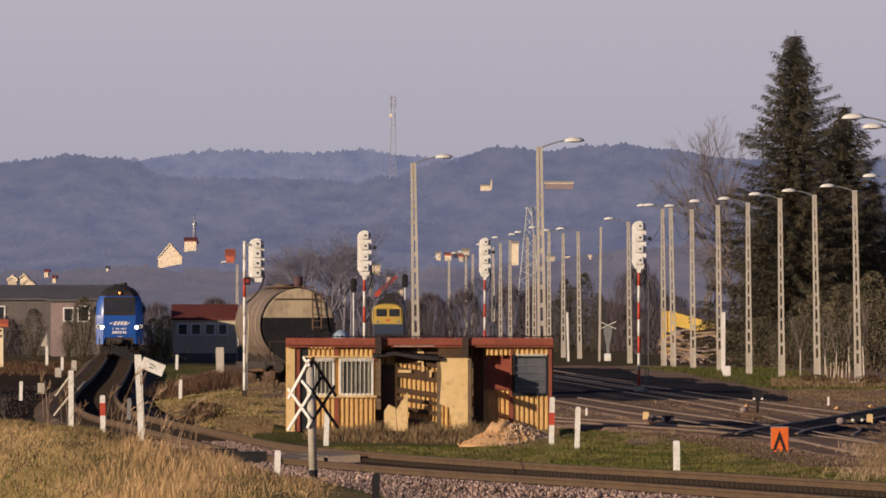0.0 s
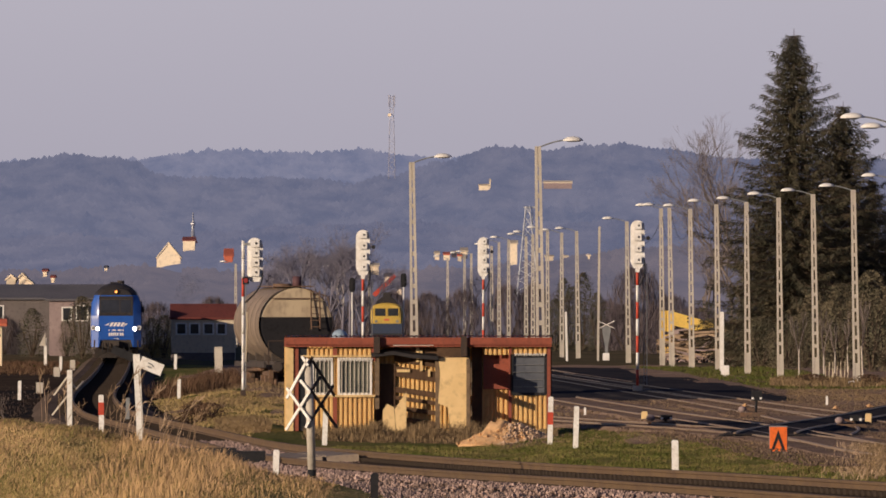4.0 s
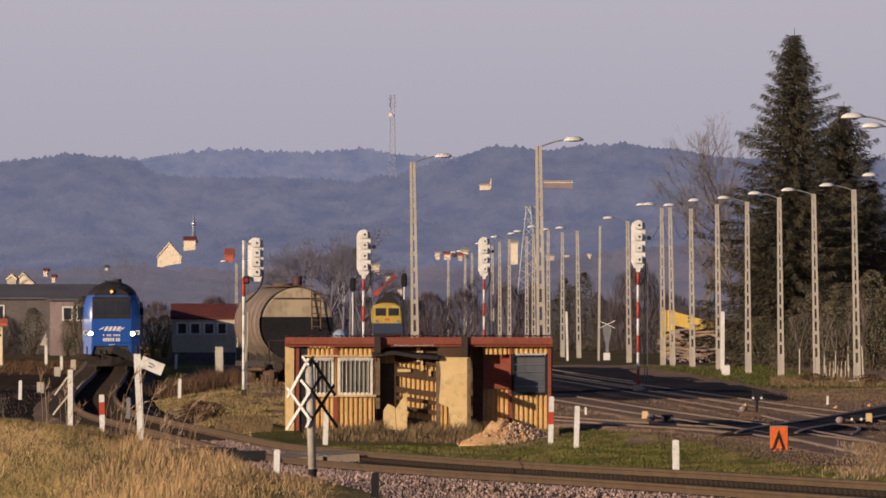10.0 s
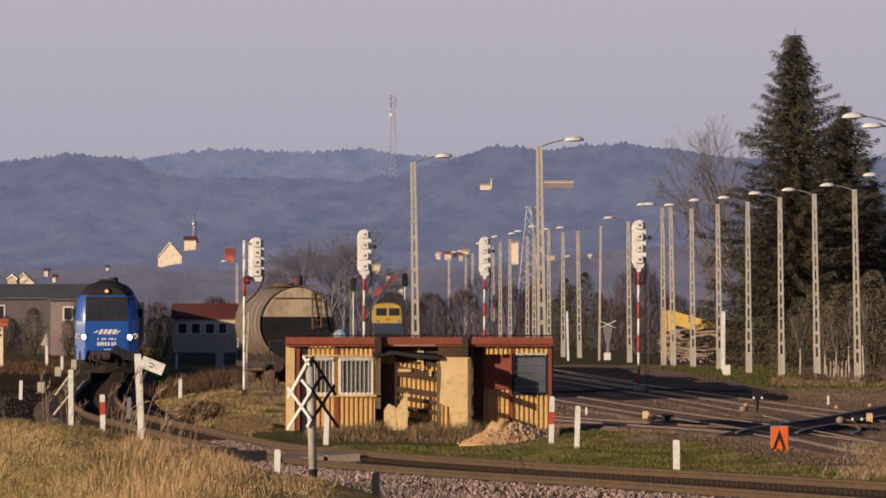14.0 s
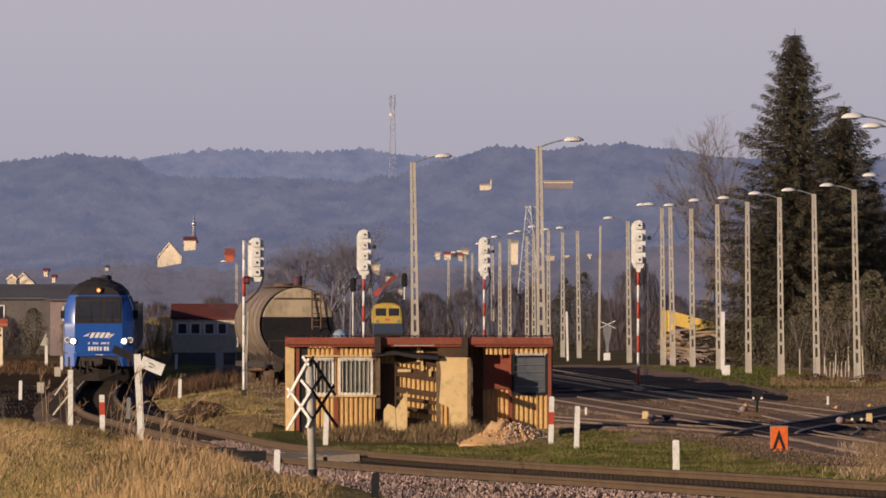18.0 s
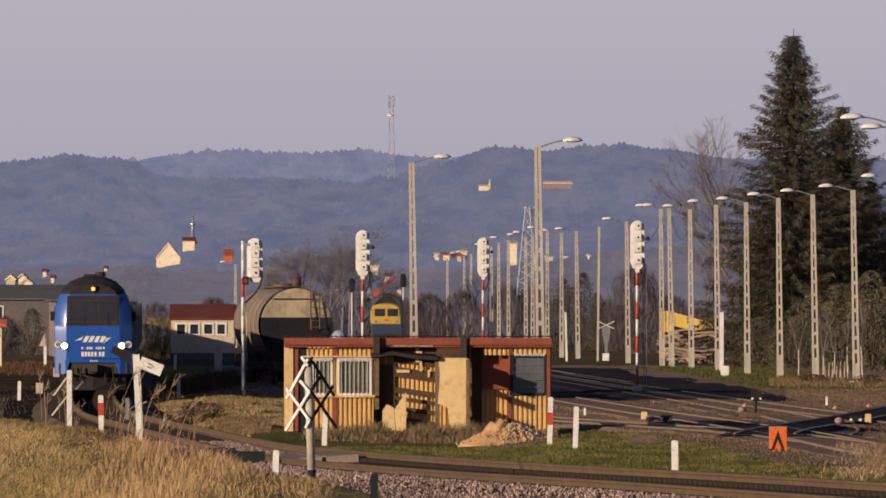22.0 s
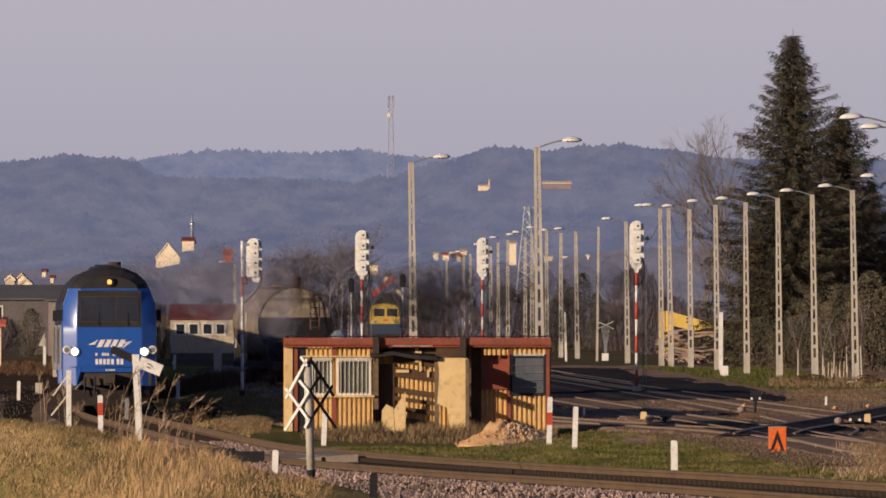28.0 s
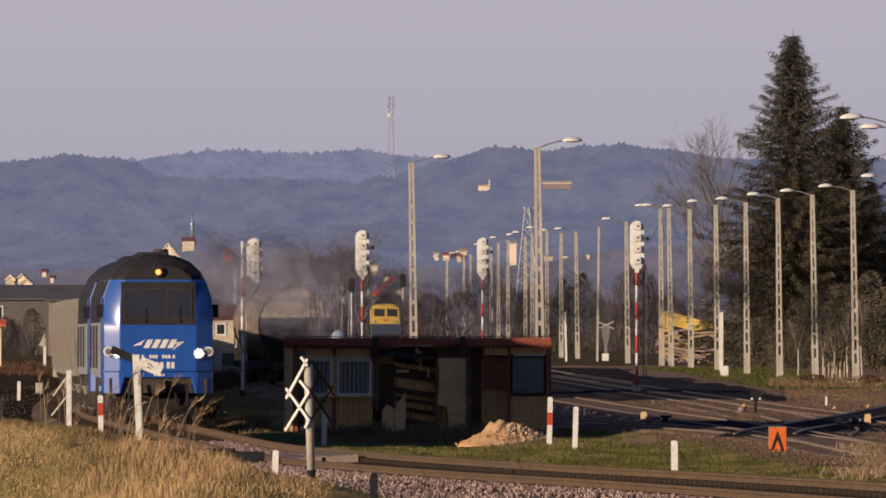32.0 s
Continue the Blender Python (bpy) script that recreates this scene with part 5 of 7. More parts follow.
heap()


# ---- the tank wagon in the siding ----
def tank_wagon():
    y = 604.65
    x = -6
    t = thing("tank_wagon", x, y, rail_z(y) - 0.14, "standing cream tank wagon with blackened lower half", "freight wagon", turn=6.0)
    L, R, zc = 11.5, 1.52, 2.78
    def ring(yy, r, a0, a1, n=24):
        return [Vector((math.sin(a0 + (a1 - a0) * i / n) * r, yy, zc + math.cos(a0 + (a1 - a0) * i / n) * r)) for i in range(n + 1)]
    side = B()
    loft(side, [ring(0.0, R, 0, math.tau, 48), ring(L, R, 0, math.tau, 48)], closed=False, caps=False, smooth=True)
    part("shell", side, M["tank_stained"], t, "rust-stained cream tank shell")
    chord = math.acos(0.3 / R)
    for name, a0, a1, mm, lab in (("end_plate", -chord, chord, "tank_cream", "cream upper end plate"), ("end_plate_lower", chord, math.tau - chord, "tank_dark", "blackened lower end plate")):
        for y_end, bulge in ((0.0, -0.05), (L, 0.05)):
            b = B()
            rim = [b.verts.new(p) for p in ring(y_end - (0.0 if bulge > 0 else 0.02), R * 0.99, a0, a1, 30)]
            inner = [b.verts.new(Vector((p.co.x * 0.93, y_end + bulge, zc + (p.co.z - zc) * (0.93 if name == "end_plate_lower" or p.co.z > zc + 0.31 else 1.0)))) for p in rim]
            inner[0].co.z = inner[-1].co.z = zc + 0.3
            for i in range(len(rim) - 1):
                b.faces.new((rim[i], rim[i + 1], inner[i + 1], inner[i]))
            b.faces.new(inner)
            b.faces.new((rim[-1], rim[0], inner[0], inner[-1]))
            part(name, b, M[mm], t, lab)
    for k in range(6):
        yy = (-0.06, 1.2, 3.2, 5.6, 8.0, 10.4)[k]
        b = B()
        loft(b, [ring(yy, R + 0.045, -2.4, 2.4, 30), ring(yy + 0.16, R + 0.045, -2.4, 2.4, 30)], closed=False, caps=False, smooth=True)
        bmesh.ops.solidify(b, geom=b.faces[:], thickness=-0.03)
        part("band", b, M["iron_rust"], t)
    rim = B()
    loft(rim, [ring(-0.10, R + 0.02, 0, math.tau, 48), ring(-0.02, R + 0.02, 0, math.tau, 48)], closed=False, caps=False, smooth=True)
    bmesh.ops.solidify(rim, geom=rim.faces[:], thickness=0.06)
    part("end_rim", rim, M["iron_dark"], t, "dark rim round the end plate")
    part("seam", box(B(), -1.0, 0.85, -0.16, -0.1, zc + 1.05, zc + 1.09), M["iron_rust"], t)
    part("manhole", tube(B(), (0.0, 5.6, zc + R - 0.05), (0.0, 5.6, zc + R + 0.16), 0.42, n=18), M["iron_rust"], t)
    part("valve_dome", tube(B(), (0.15, 1.0, zc + R - 0.05), (0.15, 1.0, zc + R + 0.46), 0.19, n=14), M["valve_red"], t, "dark red valve dome")
    part("walkway", box(B(), -0.55, 0.75, 0.1, 11, zc + R + 0.02, zc + R + 0.07), M["iron_rust"], t)
    for a in (0.62, 0.98):
        part("ladder_rail", tube(B(), (a, -0.30, zc - 0.2), (a, -0.12, zc + 1.38), 0.03, n=6), M["iron_rust"], t)
    for k in range(6):
        z = zc - 0.1 + k * 0.27
        part("rung", tube(B(), (0.62, -0.29 + k * 0.03, z), (0.98, -0.29 + k * 0.03, z), 0.02, n=6), M["iron_rust"], t)
    for a, b in (((0.45, zc + 1.45), (1.3, zc + 1.15)), ((1.3, zc + 1.15), (1.42, zc + 0.7))):
        part("handrail", tube(B(), (a[0], -0.1, a[1]), (b[0], -0.1, b[1]), 0.025, n=6), M["iron_rust"], t)
    for x0 in (-1.2, 1.2):
        part("end_rail_post", tube(B(), (x0, -0.85, 1.1), (x0, -0.85, 2.1), 0.03, n=6), M["iron_dark"], t)
    part("end_rail", tube(B(), (-1.2, -0.85, 2.1), (1.2, -0.85, 2.1), 0.03, n=6), M["iron_dark"], t)
    part("underframe", box(B(), -0.8, 0.8, -1.0, L + 1.0, 0.95, 1.25), M["bogie"], t)
    for sgn in (-1, 1):
        part("buffer", tube(B(), (sgn * 0.88, -1.5, 1.05), (sgn * 0.88, -1.0, 1.05), 0.2, n=12), M["bogie"], t)
    # saddle beams, side ladder and pipework along the sunlit flank
    for yy in (0.3, 3.6, 7.4, 10.8):
        part("saddle", box(B(), -0.95, 0.95, yy, yy + 0.3, 1.26, zc - 1.1), M["bogie"], t)
    for yy in (4.6, 5.1):
        part("side_ladder_rail", tube(B(), (-1.62, yy, 1.2), (-1.56, yy, zc + 0.5), 0.035, n=6), M["tank_cream"], t)
    for k in range(7):
        part("side_rung", tube(B(), (-1.6, 4.6, 1.4 + k * 0.27), (-1.6, 5.1, 1.4 + k * 0.27), 0.02, n=6), M["tank_cream"], t)
    part("side_sill", box(B(), -1.40, -1.30, -0.9, L + 0.9, 1.0, 1.22), M["bogie"], t)
    part("drain_pipe", tube(B(), (-1.2, 2.0, 0.95), (-1.2, 9.0, 0.85), 0.09, n=10), M["iron_rust"], t)
    bogie(t, 1.6, 2, 1.85, "iron_rust")
    bogie(t, 10.0, 2, 1.85, "iron_rust")


tank_wagon()


def yellow_loco():
    x, y = -4.95, 1326.53
    t = thing("yellow_locomotive", x, y, rail_z(y), "distant parked locomotive with yellow cab and navy skirt", "locomotive")
    def rg(yy, w, zt):
        pts = [Vector((-w, yy, 2.0)), Vector((-w * 1.02, yy, 2.6))]
        for k in range(9):
            a = math.pi * k / 8
            pts.append(Vector((-w * math.cos(a) * (1 - 0.06 * math.sin(a)), yy + 0.25 * math.sin(a), 3.2 + (zt - 3.2) * math.sin(a) ** 0.75)))
        return pts + [Vector((w * 1.02, yy, 2.6)), Vector((w, yy, 2.0))]
    part("cab", loft(B(), [rg(0, 1.24, 3.72), rg(0.3, 1.38, 3.88), rg(0.8, 1.43, 3.92), rg(14, 1.43, 3.92)]), M["loco_yellow"], t, "rounded yellow cab")
    part("skirt", box(B(), -1.38, 1.38, -0.02, 14, 1.0, 2.0), M["loco_navy"], t)
    part("roof", loft(B(), [[Vector((a * 0.95, yy, z)) for a, z in ((-1.2, 3.5), (-0.95, 4.0), (-0.45, 4.4), (0.45, 4.4), (0.95, 4.0), (1.2, 3.5))] for yy in (0.5, 13.5)]), M["loco_black"], t)
    for a, b in ((-1.06, -0.10), (0.10, 1.06)):
        w = part("windscreen_pane", box(B(), a, b, -0.03, 0.05, 2.68, 3.36), M["loco_glass"], t)
        fr = B()
        for q in ((a - 0.09, a, 2.6, 3.44), (b, b + 0.09, 2.6, 3.44), (a, b, 3.36, 3.44), (a, b, 2.6, 2.68)):
            box(fr, q[0], q[1], -0.055, 0.05, q[2], q[3])
        part("pane_frame", fr, M["loco_yellow"], w, "yellow window frame")
    for a in (-0.95, 0.95):
        part("headlamp", tube(B(), (a, -0.06, 2.2), (a, 0.02, 2.2), 0.13, n=10), M["grey_paint"], t)
    part("nose_badge", box(B(), -0.22, 0.22, -0.04, 0.01, 2.24, 2.44), M["tile_bright"], t, "small orange badge")
    part("buffer_beam", box(B(), -1.3, 1.3, -0.3, 0, 0.8, 1.1), M["loco_black"], t)
    part("exhaust_hood", box(B(), -0.35, 0.35, 2, 4, 4.4, 4.8), M["loco_black"], t)
    bogie(t, 3.0, 3, 1.8)


yellow_loco()

# ---- trees ----
def fir(x, y, height, spread, label, seed, dense=1.0, base=None):
    """Trunk, whorls of drooping limbs and sprays of needles."""
    rnd = random.Random(seed)
    g = ground_z(x, y) if base is None else base
    t = thing("fir_tree", x, y, g, label, "fir tree", "firs at the yard's edge")
    tr = B()
    tube(tr, (0, 0, -0.3), (0, 0, height * 0.55), 0.24, 0.13, n=9)
    tube(tr, (0, 0, height * 0.55), (0.05, 0, height), 0.13, 0.015, n=7)
    part("trunk", tr, M["bark"], t)
    limbs, crown = B(), B()
    z = height * 0.06
    while z < height * 0.985:
        f = 1 - z / height
        reach = spread * (f ** 0.74) * (0.95 + 0.5 * noise.noise((z * 0.9, seed, 0)))
        n = int(8 + 5 * f)
        a0 = rnd.uniform(0, 6)
        for i in range(n):
            a = a0 + math.tau * i / n + rnd.uniform(-0.25, 0.25)
            r = reach * rnd.uniform(0.62, 1.12)
            if rnd.random() < 0.08:
                r *= 1.35
            up = 0.28 * r * (0.2 + z / height) + rnd.uniform(-0.1, 0.12) * r
            tip = Vector((math.cos(a) * r, math.sin(a) * r, z - 0.22 * r * f + up * 0.6))
            mid = Vector((math.cos(a) * r * 0.6, math.sin(a) * r * 0.6, z - 0.18 * r * f))
            root = Vector((0, 0, z))
            tube(limbs, root, mid, 0.035, 0.02, n=4, caps=False)
            tube(limbs, mid, tip, 0.02, 0.006, n=4, caps=False)
            m = int(max(5, r * 12 * dense))
            for j in range(m):
                u = (j + rnd.random()) / m
                p = root.lerp(mid, u / 0.6) if u < 0.6 else mid.lerp(tip, (u - 0.6) / 0.4)
                w = (0.05 + 0.30 * (1 - u)) * min(1.0, r * 0.6) + 0.03
                for _ in range(3):
                    q = p + Vector((rnd.uniform(-w, w), rnd.uniform(-w, w), rnd.uniform(-0.22, 0.04)))
                    d = Vector((math.cos(a) + rnd.uniform(-0.9, 0.9), math.sin(a) + rnd.uniform(-0.9, 0.9), rnd.uniform(-1.1, 0.2))).normalized() * rnd.uniform(0.16, 0.38)
                    side = d.cross(Vector((rnd.uniform(-1, 1), rnd.uniform(-1, 1), 1))).normalized() * 0.030
                    v = [crown.verts.new(c) for c in (q - side, q + side, q + d + side * 0.2, q + d - side * 0.2)]
                    crown.faces.new(v)
        z += 0.26 + 0.2 * f
    tagged(part("limb_mass", limbs, M["bark"], t), kind="stuff")
    tagged(part("crown", crown, M["needle"], t, "dark green drooping sprays of needles"), kind="stuff")
    return t


def bare_tree(x, y, height, spread, label, seed, bark="bark", twigs="twig", depth=5, base=None, name="bare_tree", stout=0.012):
    rnd = random.Random(seed)
    g = ground_z(x, y) if base is None else base
    t = thing(name, x, y, g, label, "tree", "bare winter trees")
    tr, tw = B(), B()

    def grow(p, d, length, r, level):
        q = p + d * length
        if level >= depth - 2:
            tube(tw, p, q, r, r * 0.6, n=3, caps=False)
        else:
            tube(tr, p, q, r, r * 0.7, n=7, caps=False)
        if level == depth:
            return
        for _ in range(3 if level < depth - 1 else 4):
            e = (d + Vector((rnd.uniform(-1, 1) * spread, rnd.uniform(-1, 1) * spread, rnd.uniform(-0.2, 0.5)))).normalized()
            grow(p.lerp(q, rnd.uniform(0.55, 1.0)), e, length * rnd.uniform(0.58, 0.8), r * 0.6, level + 1)
    grow(Vector((0, 0, -0.2)), Vector((rnd.uniform(-0.05, 0.05), 0, 1)).normalized(), height * 0.34, height * stout, 0)
    part("trunk", tr, M[bark], t)
    tagged(part("twig_mass", tw, M[twigs], t), kind="stuff")
    return t


def bush(x, y, w, h, label, seed, mat="needle", name="bush", base=None, n=420, group="bushes and young pines"):
    rnd = random.Random(seed)
    g = ground_z(x, y) if base is None else base
    t = thing(name, x, y, g, label, "bush", group)
    st, lv = B(), B()
    for _ in range(9):
        a = rnd.uniform(0, math.tau)
        tube(st, (0, 0, -0.2), (math.cos(a) * w * 0.3, math.sin(a) * w * 0.3, h * rnd.uniform(0.5, 0.9)), 0.04 + w * 0.01, 0.01, n=5, caps=False)
    tagged(part("stem_mass", st, M["bark"], t), kind="stuff")
    for _ in range(n):
        a, zz = rnd.uniform(0, math.tau), rnd.random()
        r = w / 2 * math.sqrt(max(0.0, 1 - (zz * 2 - 0.75) ** 2 / 1.6)) * rnd.uniform(0.45, 1.1) * (0.8 + 0.4 * noise.noise((a * 2, zz * 4, seed)))
        c = Vector((math.cos(a) * r, math.sin(a) * r, zz * h))
        sz = rnd.uniform(0.05, 0.11) * (w + h) / 2 * (0.6 if n < 700 else 0.42 if n < 2500 else 0.25)
        d = Vector((rnd.uniform(-1, 1), rnd.uniform(-1, 1), rnd.uniform(-0.6, 1))).normalized() * sz
        thin = 0.6 if n < 2500 else 0.4
        if mat == "twig_far_haze":
            d, thin = Vector((rnd.uniform(-0.5, 0.5), rnd.uniform(-0.5, 0.5), 1)).normalized() * sz * 2.6, 0.10
        e = d.cross(Vector((rnd.uniform(-1, 1), rnd.uniform(-1, 1), rnd.uniform(-1, 1)))).normalized() * sz * thin
        lv.faces.new([lv.verts.new(p) for p in (c - d - e * 0.3, c - e, c + d, c + e)])
    tagged(part("foliage", lv, M[mat], t), kind="stuff")
    return t


fir(21.1, 881.36, 20.25, 6.9, "tall dark fir tree with ragged drooping limbs", 3, dense=1.6)
fir(24.3, 890.41, 16.0, 6.4, "dark fir tree with russet patches beside a taller fir", 8, dense=1.6)
fir(26.46, 902.78, 11.6, 3.6, "dark fir tree at the wood's edge", 12)
fir(20.04, 928.57, 9.2, 3.0, "dark young fir under a taller fir", 15)
fir(23.43, 928.57, 9.4, 3.4, "dark young fir under taller firs", 21)
fir(21.62, 915.49, 7.6, 3.4, "dark young fir under taller firs", 22)
fir(27.41, 884.35, 10.4, 3.2, "dark fir tree at the wood's edge", 23)
bare_tree(19.75, 945.45, 17.6, 0.62, "tall bare broadleaf tree with fine twigs", 4, depth=7, bark="twig", stout=0.008)
bare_tree(19.3, 981.13, 13.6, 0.75, "bare broadleaf tree with fine spreading twigs", 6, depth=7, bark="twig", stout=0.008)
bare_tree(19.6, 1083.33, 11.5, 0.75, "bare broadleaf tree with fine spreading twigs", 9, depth=6, bark="twig")
for k, (px, s, h) in enumerate(((1417, 34.5, 4.6), (1461, 34.0, 4.8), (1480, 33.5, 4.0), (1530, 35.0, 5.2), (1503, 33.0, 4.6))):
    bare_tree((px - 784) / s, 26000 / s, h, 0.3, "slim young birch with pale trunk", 40 + k, bark="birch", depth=3, name="birch_tree", stout=0.010)
for k, (px, s, w, h) in enumerate(((1490, 32.0, 3.0, 4.8), (1545, 33.0, 3.2, 5.4), (1470, 31.0, 2.4, 3.8), (1520, 31.5, 2.6, 4.2), (1566, 32.5, 2.8, 4.6), (1350, 30.5, 3.2, 3.0), (1425, 30.5, 3.2, 3.2), (1310, 29.0, 3.0, 2.8), (1395, 30.8, 3.0, 2.6), (1280, 27, 3.0, 2.2), (1375, 29.5, 3.4, 4.6), (1445, 29.8, 3.2, 4.4))):
    bush((px - 784) / s, 26000 / s, w, h, "dull green young pine in rough grass", 60 + k, mat="pine", n=3000)
for k, (px, s, w, h) in enumerate(((1440, 38.5, 2.0, 0.5), (1540, 39.2, 2.0, 0.55), (352, 52, 1.3, 0.5), (372, 53, 1.5, 0.5), (345, 57, 1.4, 0.4), )):
    bush((px - 784) / s, 26000 / s, w, h, "low tangle of brown dry brushwood", 90 + k, mat="brush", n=800)
# a leafless sapling on the bank
bare_tree(-6.2, 208.0, 2.6 - ground_z(-6.2, 208.0), 0.4, "thin leafless sapling on the grassy bank", 77, bark="twig", depth=4, name="sapling", stout=0.006)
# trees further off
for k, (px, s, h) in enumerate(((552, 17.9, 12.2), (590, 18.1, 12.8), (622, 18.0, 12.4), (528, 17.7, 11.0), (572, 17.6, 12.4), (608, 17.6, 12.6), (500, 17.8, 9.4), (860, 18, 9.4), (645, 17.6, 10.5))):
    bare_tree((px - 784) / s, 26000 / s, h, 0.75, "distant bare broadleaf tree in haze", 120 + k, depth=7, bark="twig_tree_haze", twigs="twig_tree_haze", stout=0.013)
for k, (px, s, w, h, mat) in enumerate(((60, 24, 2.6, 3.6, "needle"), (148, 25, 2.8, 4.4, "needle"), (120, 23, 1.6, 2.8, "needle"), (1000, 19, 2.6, 6.6, "needle"), (1035, 19.5, 2.8, 7.0, "needle"), (1060, 20, 2.2, 5.2, "needle"), (985, 20, 2.2, 4.6, "needle"), (1015, 18, 3.4, 6.0, "needle"),
                                          (700, 14, 5, 3.5, "twig_far_haze"), (760, 14, 6, 3.4, "twig_far_haze"), (820, 14, 6, 3.6, "twig_far_haze"), (900, 15, 6, 3.8, "twig_far_haze"), (950, 15, 5, 4.0, "twig_far_haze"), (1110, 20, 6, 4.0, "twig_far_haze"), (1160, 22, 5, 3.6, "twig_far_haze"), (640, 13, 6, 3.4, "twig_far_haze"), (580, 13, 6, 3.4, "twig_far_haze"), (450, 13, 6, 3.2, "twig_far_haze"), (380, 13, 6, 3.2, "twig_far_haze"), (1080, 18, 6, 4.4, "twig_far_haze"), (280, 16, 5, 2.8, "twig_far_haze"), (10, 22, 3, 3, "twig_far_haze"), (1240, 24, 6, 3.6, "twig_far_haze"), (730, 16, 6, 3.0, "twig_far_haze"), (1130, 16, 7, 5.0, "twig_far_haze"), (1190, 17, 7, 5.0, "twig_far_haze"))):
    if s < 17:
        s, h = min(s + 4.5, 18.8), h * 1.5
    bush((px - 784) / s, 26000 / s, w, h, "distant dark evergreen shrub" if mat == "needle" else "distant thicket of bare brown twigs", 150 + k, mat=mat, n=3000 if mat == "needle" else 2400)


for k, (px, s, w, h) in enumerate(((272, 24.6, 2.0, 2.9), (292, 24.9, 2.2, 3.1), (310, 24.3, 1.6, 2.7))):
    bush((px - 784) / s, 26000 / s, w, h, "pale olive hedge beside the station shed", 230 + k, mat="blade_olive", name="hedge", n=3000)


# ---- grass ----
def blades(name, count, spot, mat, h0, h1, label, seed, w=0.012, lean=0.35):
    rnd = random.Random(seed)
    bm = B()
    for _ in range(count):
        x, y = spot(rnd)
        z, h, a = ground_z(x, y) - 0.02, rnd.uniform(h0, h1) * (0.75 + 0.6 * noise.noise((x * 1.3, y * 0.12, 5))), rnd.uniform(0, math.tau)
        if y < 240:
            h *= 1 - 0.62 * step(-3.3, -2.0, x)
        dx, dy = rnd.gauss(lean * 0.2, lean) * h, rnd.gauss(0, lean) * h
        c, s = math.cos(a) * w, math.sin(a) * w
        v = [bm.verts.new(p) for p in ((x - c, y - s, z), (x + c, y + s, z), (x + dx * 0.4 + c * 0.7, y + dy * 0.4 + s * 0.7, z + h * 0.65), (x + dx * 0.4 - c * 0.7, y + dy * 0.4 - s * 0.7, z + h * 0.65), (x + dx, y + dy, z + h * 0.95))]
        bm.faces.new(v[:4])
        bm.faces.new((v[3], v[2], v[4]))
    return solid(name, bm, M[mat], label, "grass", kind="stuff")


def bank_spot(r):
    while True:
        y = r.uniform(160, 232)
        x = min(r.uniform(-0.0335 * y, -0.0335 * y + 6.5), -0.7 - r.random() * 0.9)
        if not (y > 206 and x / y < -0.0215) or r.random() < 0.35:
            return x, y


def green_spot(r):
    while True:
        x, y = bank_spot(r)
        if noise.noise((x * 0.9, y * 0.05, 2.2)) + 0.5 * noise.noise((x * 3.1, y * 0.2, 6.2)) + 0.10 * (x + 4) + 0.35 * (1 - step(178, 200, y)) > 0.02:
            return x, y


blades("bank_grass", 84000, bank_spot, "blade_dry", 0.03, 0.15, "dry golden grass on the bank", 1, 0.0036, 0.6)
blades("slope_grass", 7000, lambda r: (r.uniform(-4.4, -1.5), r.uniform(166, 222)), "blade_dry", 0.12, 0.36, "dry golden grass on the bank's slope", 11, 0.005)
blades("bank_grass_green", 46000, green_spot, "blade_olive", 0.03, 0.15, "olive green grass among dry blades on the bank", 2, 0.0042, 0.55)


blades("near_grass", 9000, lambda r: (lambda y: (r.uniform(-0.034, -0.0235) * y, y))(160 + 42 * r.random()), "straw_green", 0.03, 0.13, "pale yellow-green grass low on the bank", 43, 0.0042, 0.6)


def bank_tuft_spot(r):
    while True:
        x, y = bank_spot(r)
        if noise.noise((x * 1.1, y * 0.07, 27)) + 0.4 * noise.noise((x * 3.0, y * 0.25, 15)) > 0.12:
            return x, y


blades("bank_tufts", 15000, bank_tuft_spot, "blade_green", 0.04, 0.17, "green tufts among the dry grass of the bank", 44, 0.005, 0.5)
blades("crest_grass", 12000, lambda r: (lambda y: (r.uniform(-0.034, -0.0205) * y, y))(r.uniform(204, 232)), "blade_brown", 0.03, 0.16, "dull brown grass on the bank's crest", 41, 0.007, 0.5)
blades("crest_grass_green", 9000, lambda r: (lambda y: (r.uniform(-0.034, -0.0205) * y, y))(r.uniform(204, 232)), "blade_green", 0.03, 0.14, "dull green grass on the bank's crest", 42, 0.007, 0.5)


def verge_spot(r):
    while True:
        y = r.uniform(228, 440)
        x = r.uniform(line_at(y) + 2.6, yard_edge(y) + 1.3 + 0.8 * noise.noise((y * 0.1, 3.0, 1.0)))
        if noise.noise((x * 0.5, y * 0.04, 7)) > -0.55 and not (396 < y < 440 and x < 3.4):
            return x, y


blades("verge_grass", 64000, verge_spot, "blade_green", 0.03, 0.11, "low olive grass on the verge", 3, 0.007)
blades("verge_grass_dry", 9000, verge_spot, "blade_brown", 0.03, 0.11, "low withered grass on the verge", 4, 0.006)


def tuft_spot(r):
    while True:
        x, y = verge_spot(r)
        if noise.noise((x * 0.9, y * 0.09, 17)) + 0.5 * noise.noise((x * 2.6, y * 0.3, 5)) > 0.16:
            return x, y


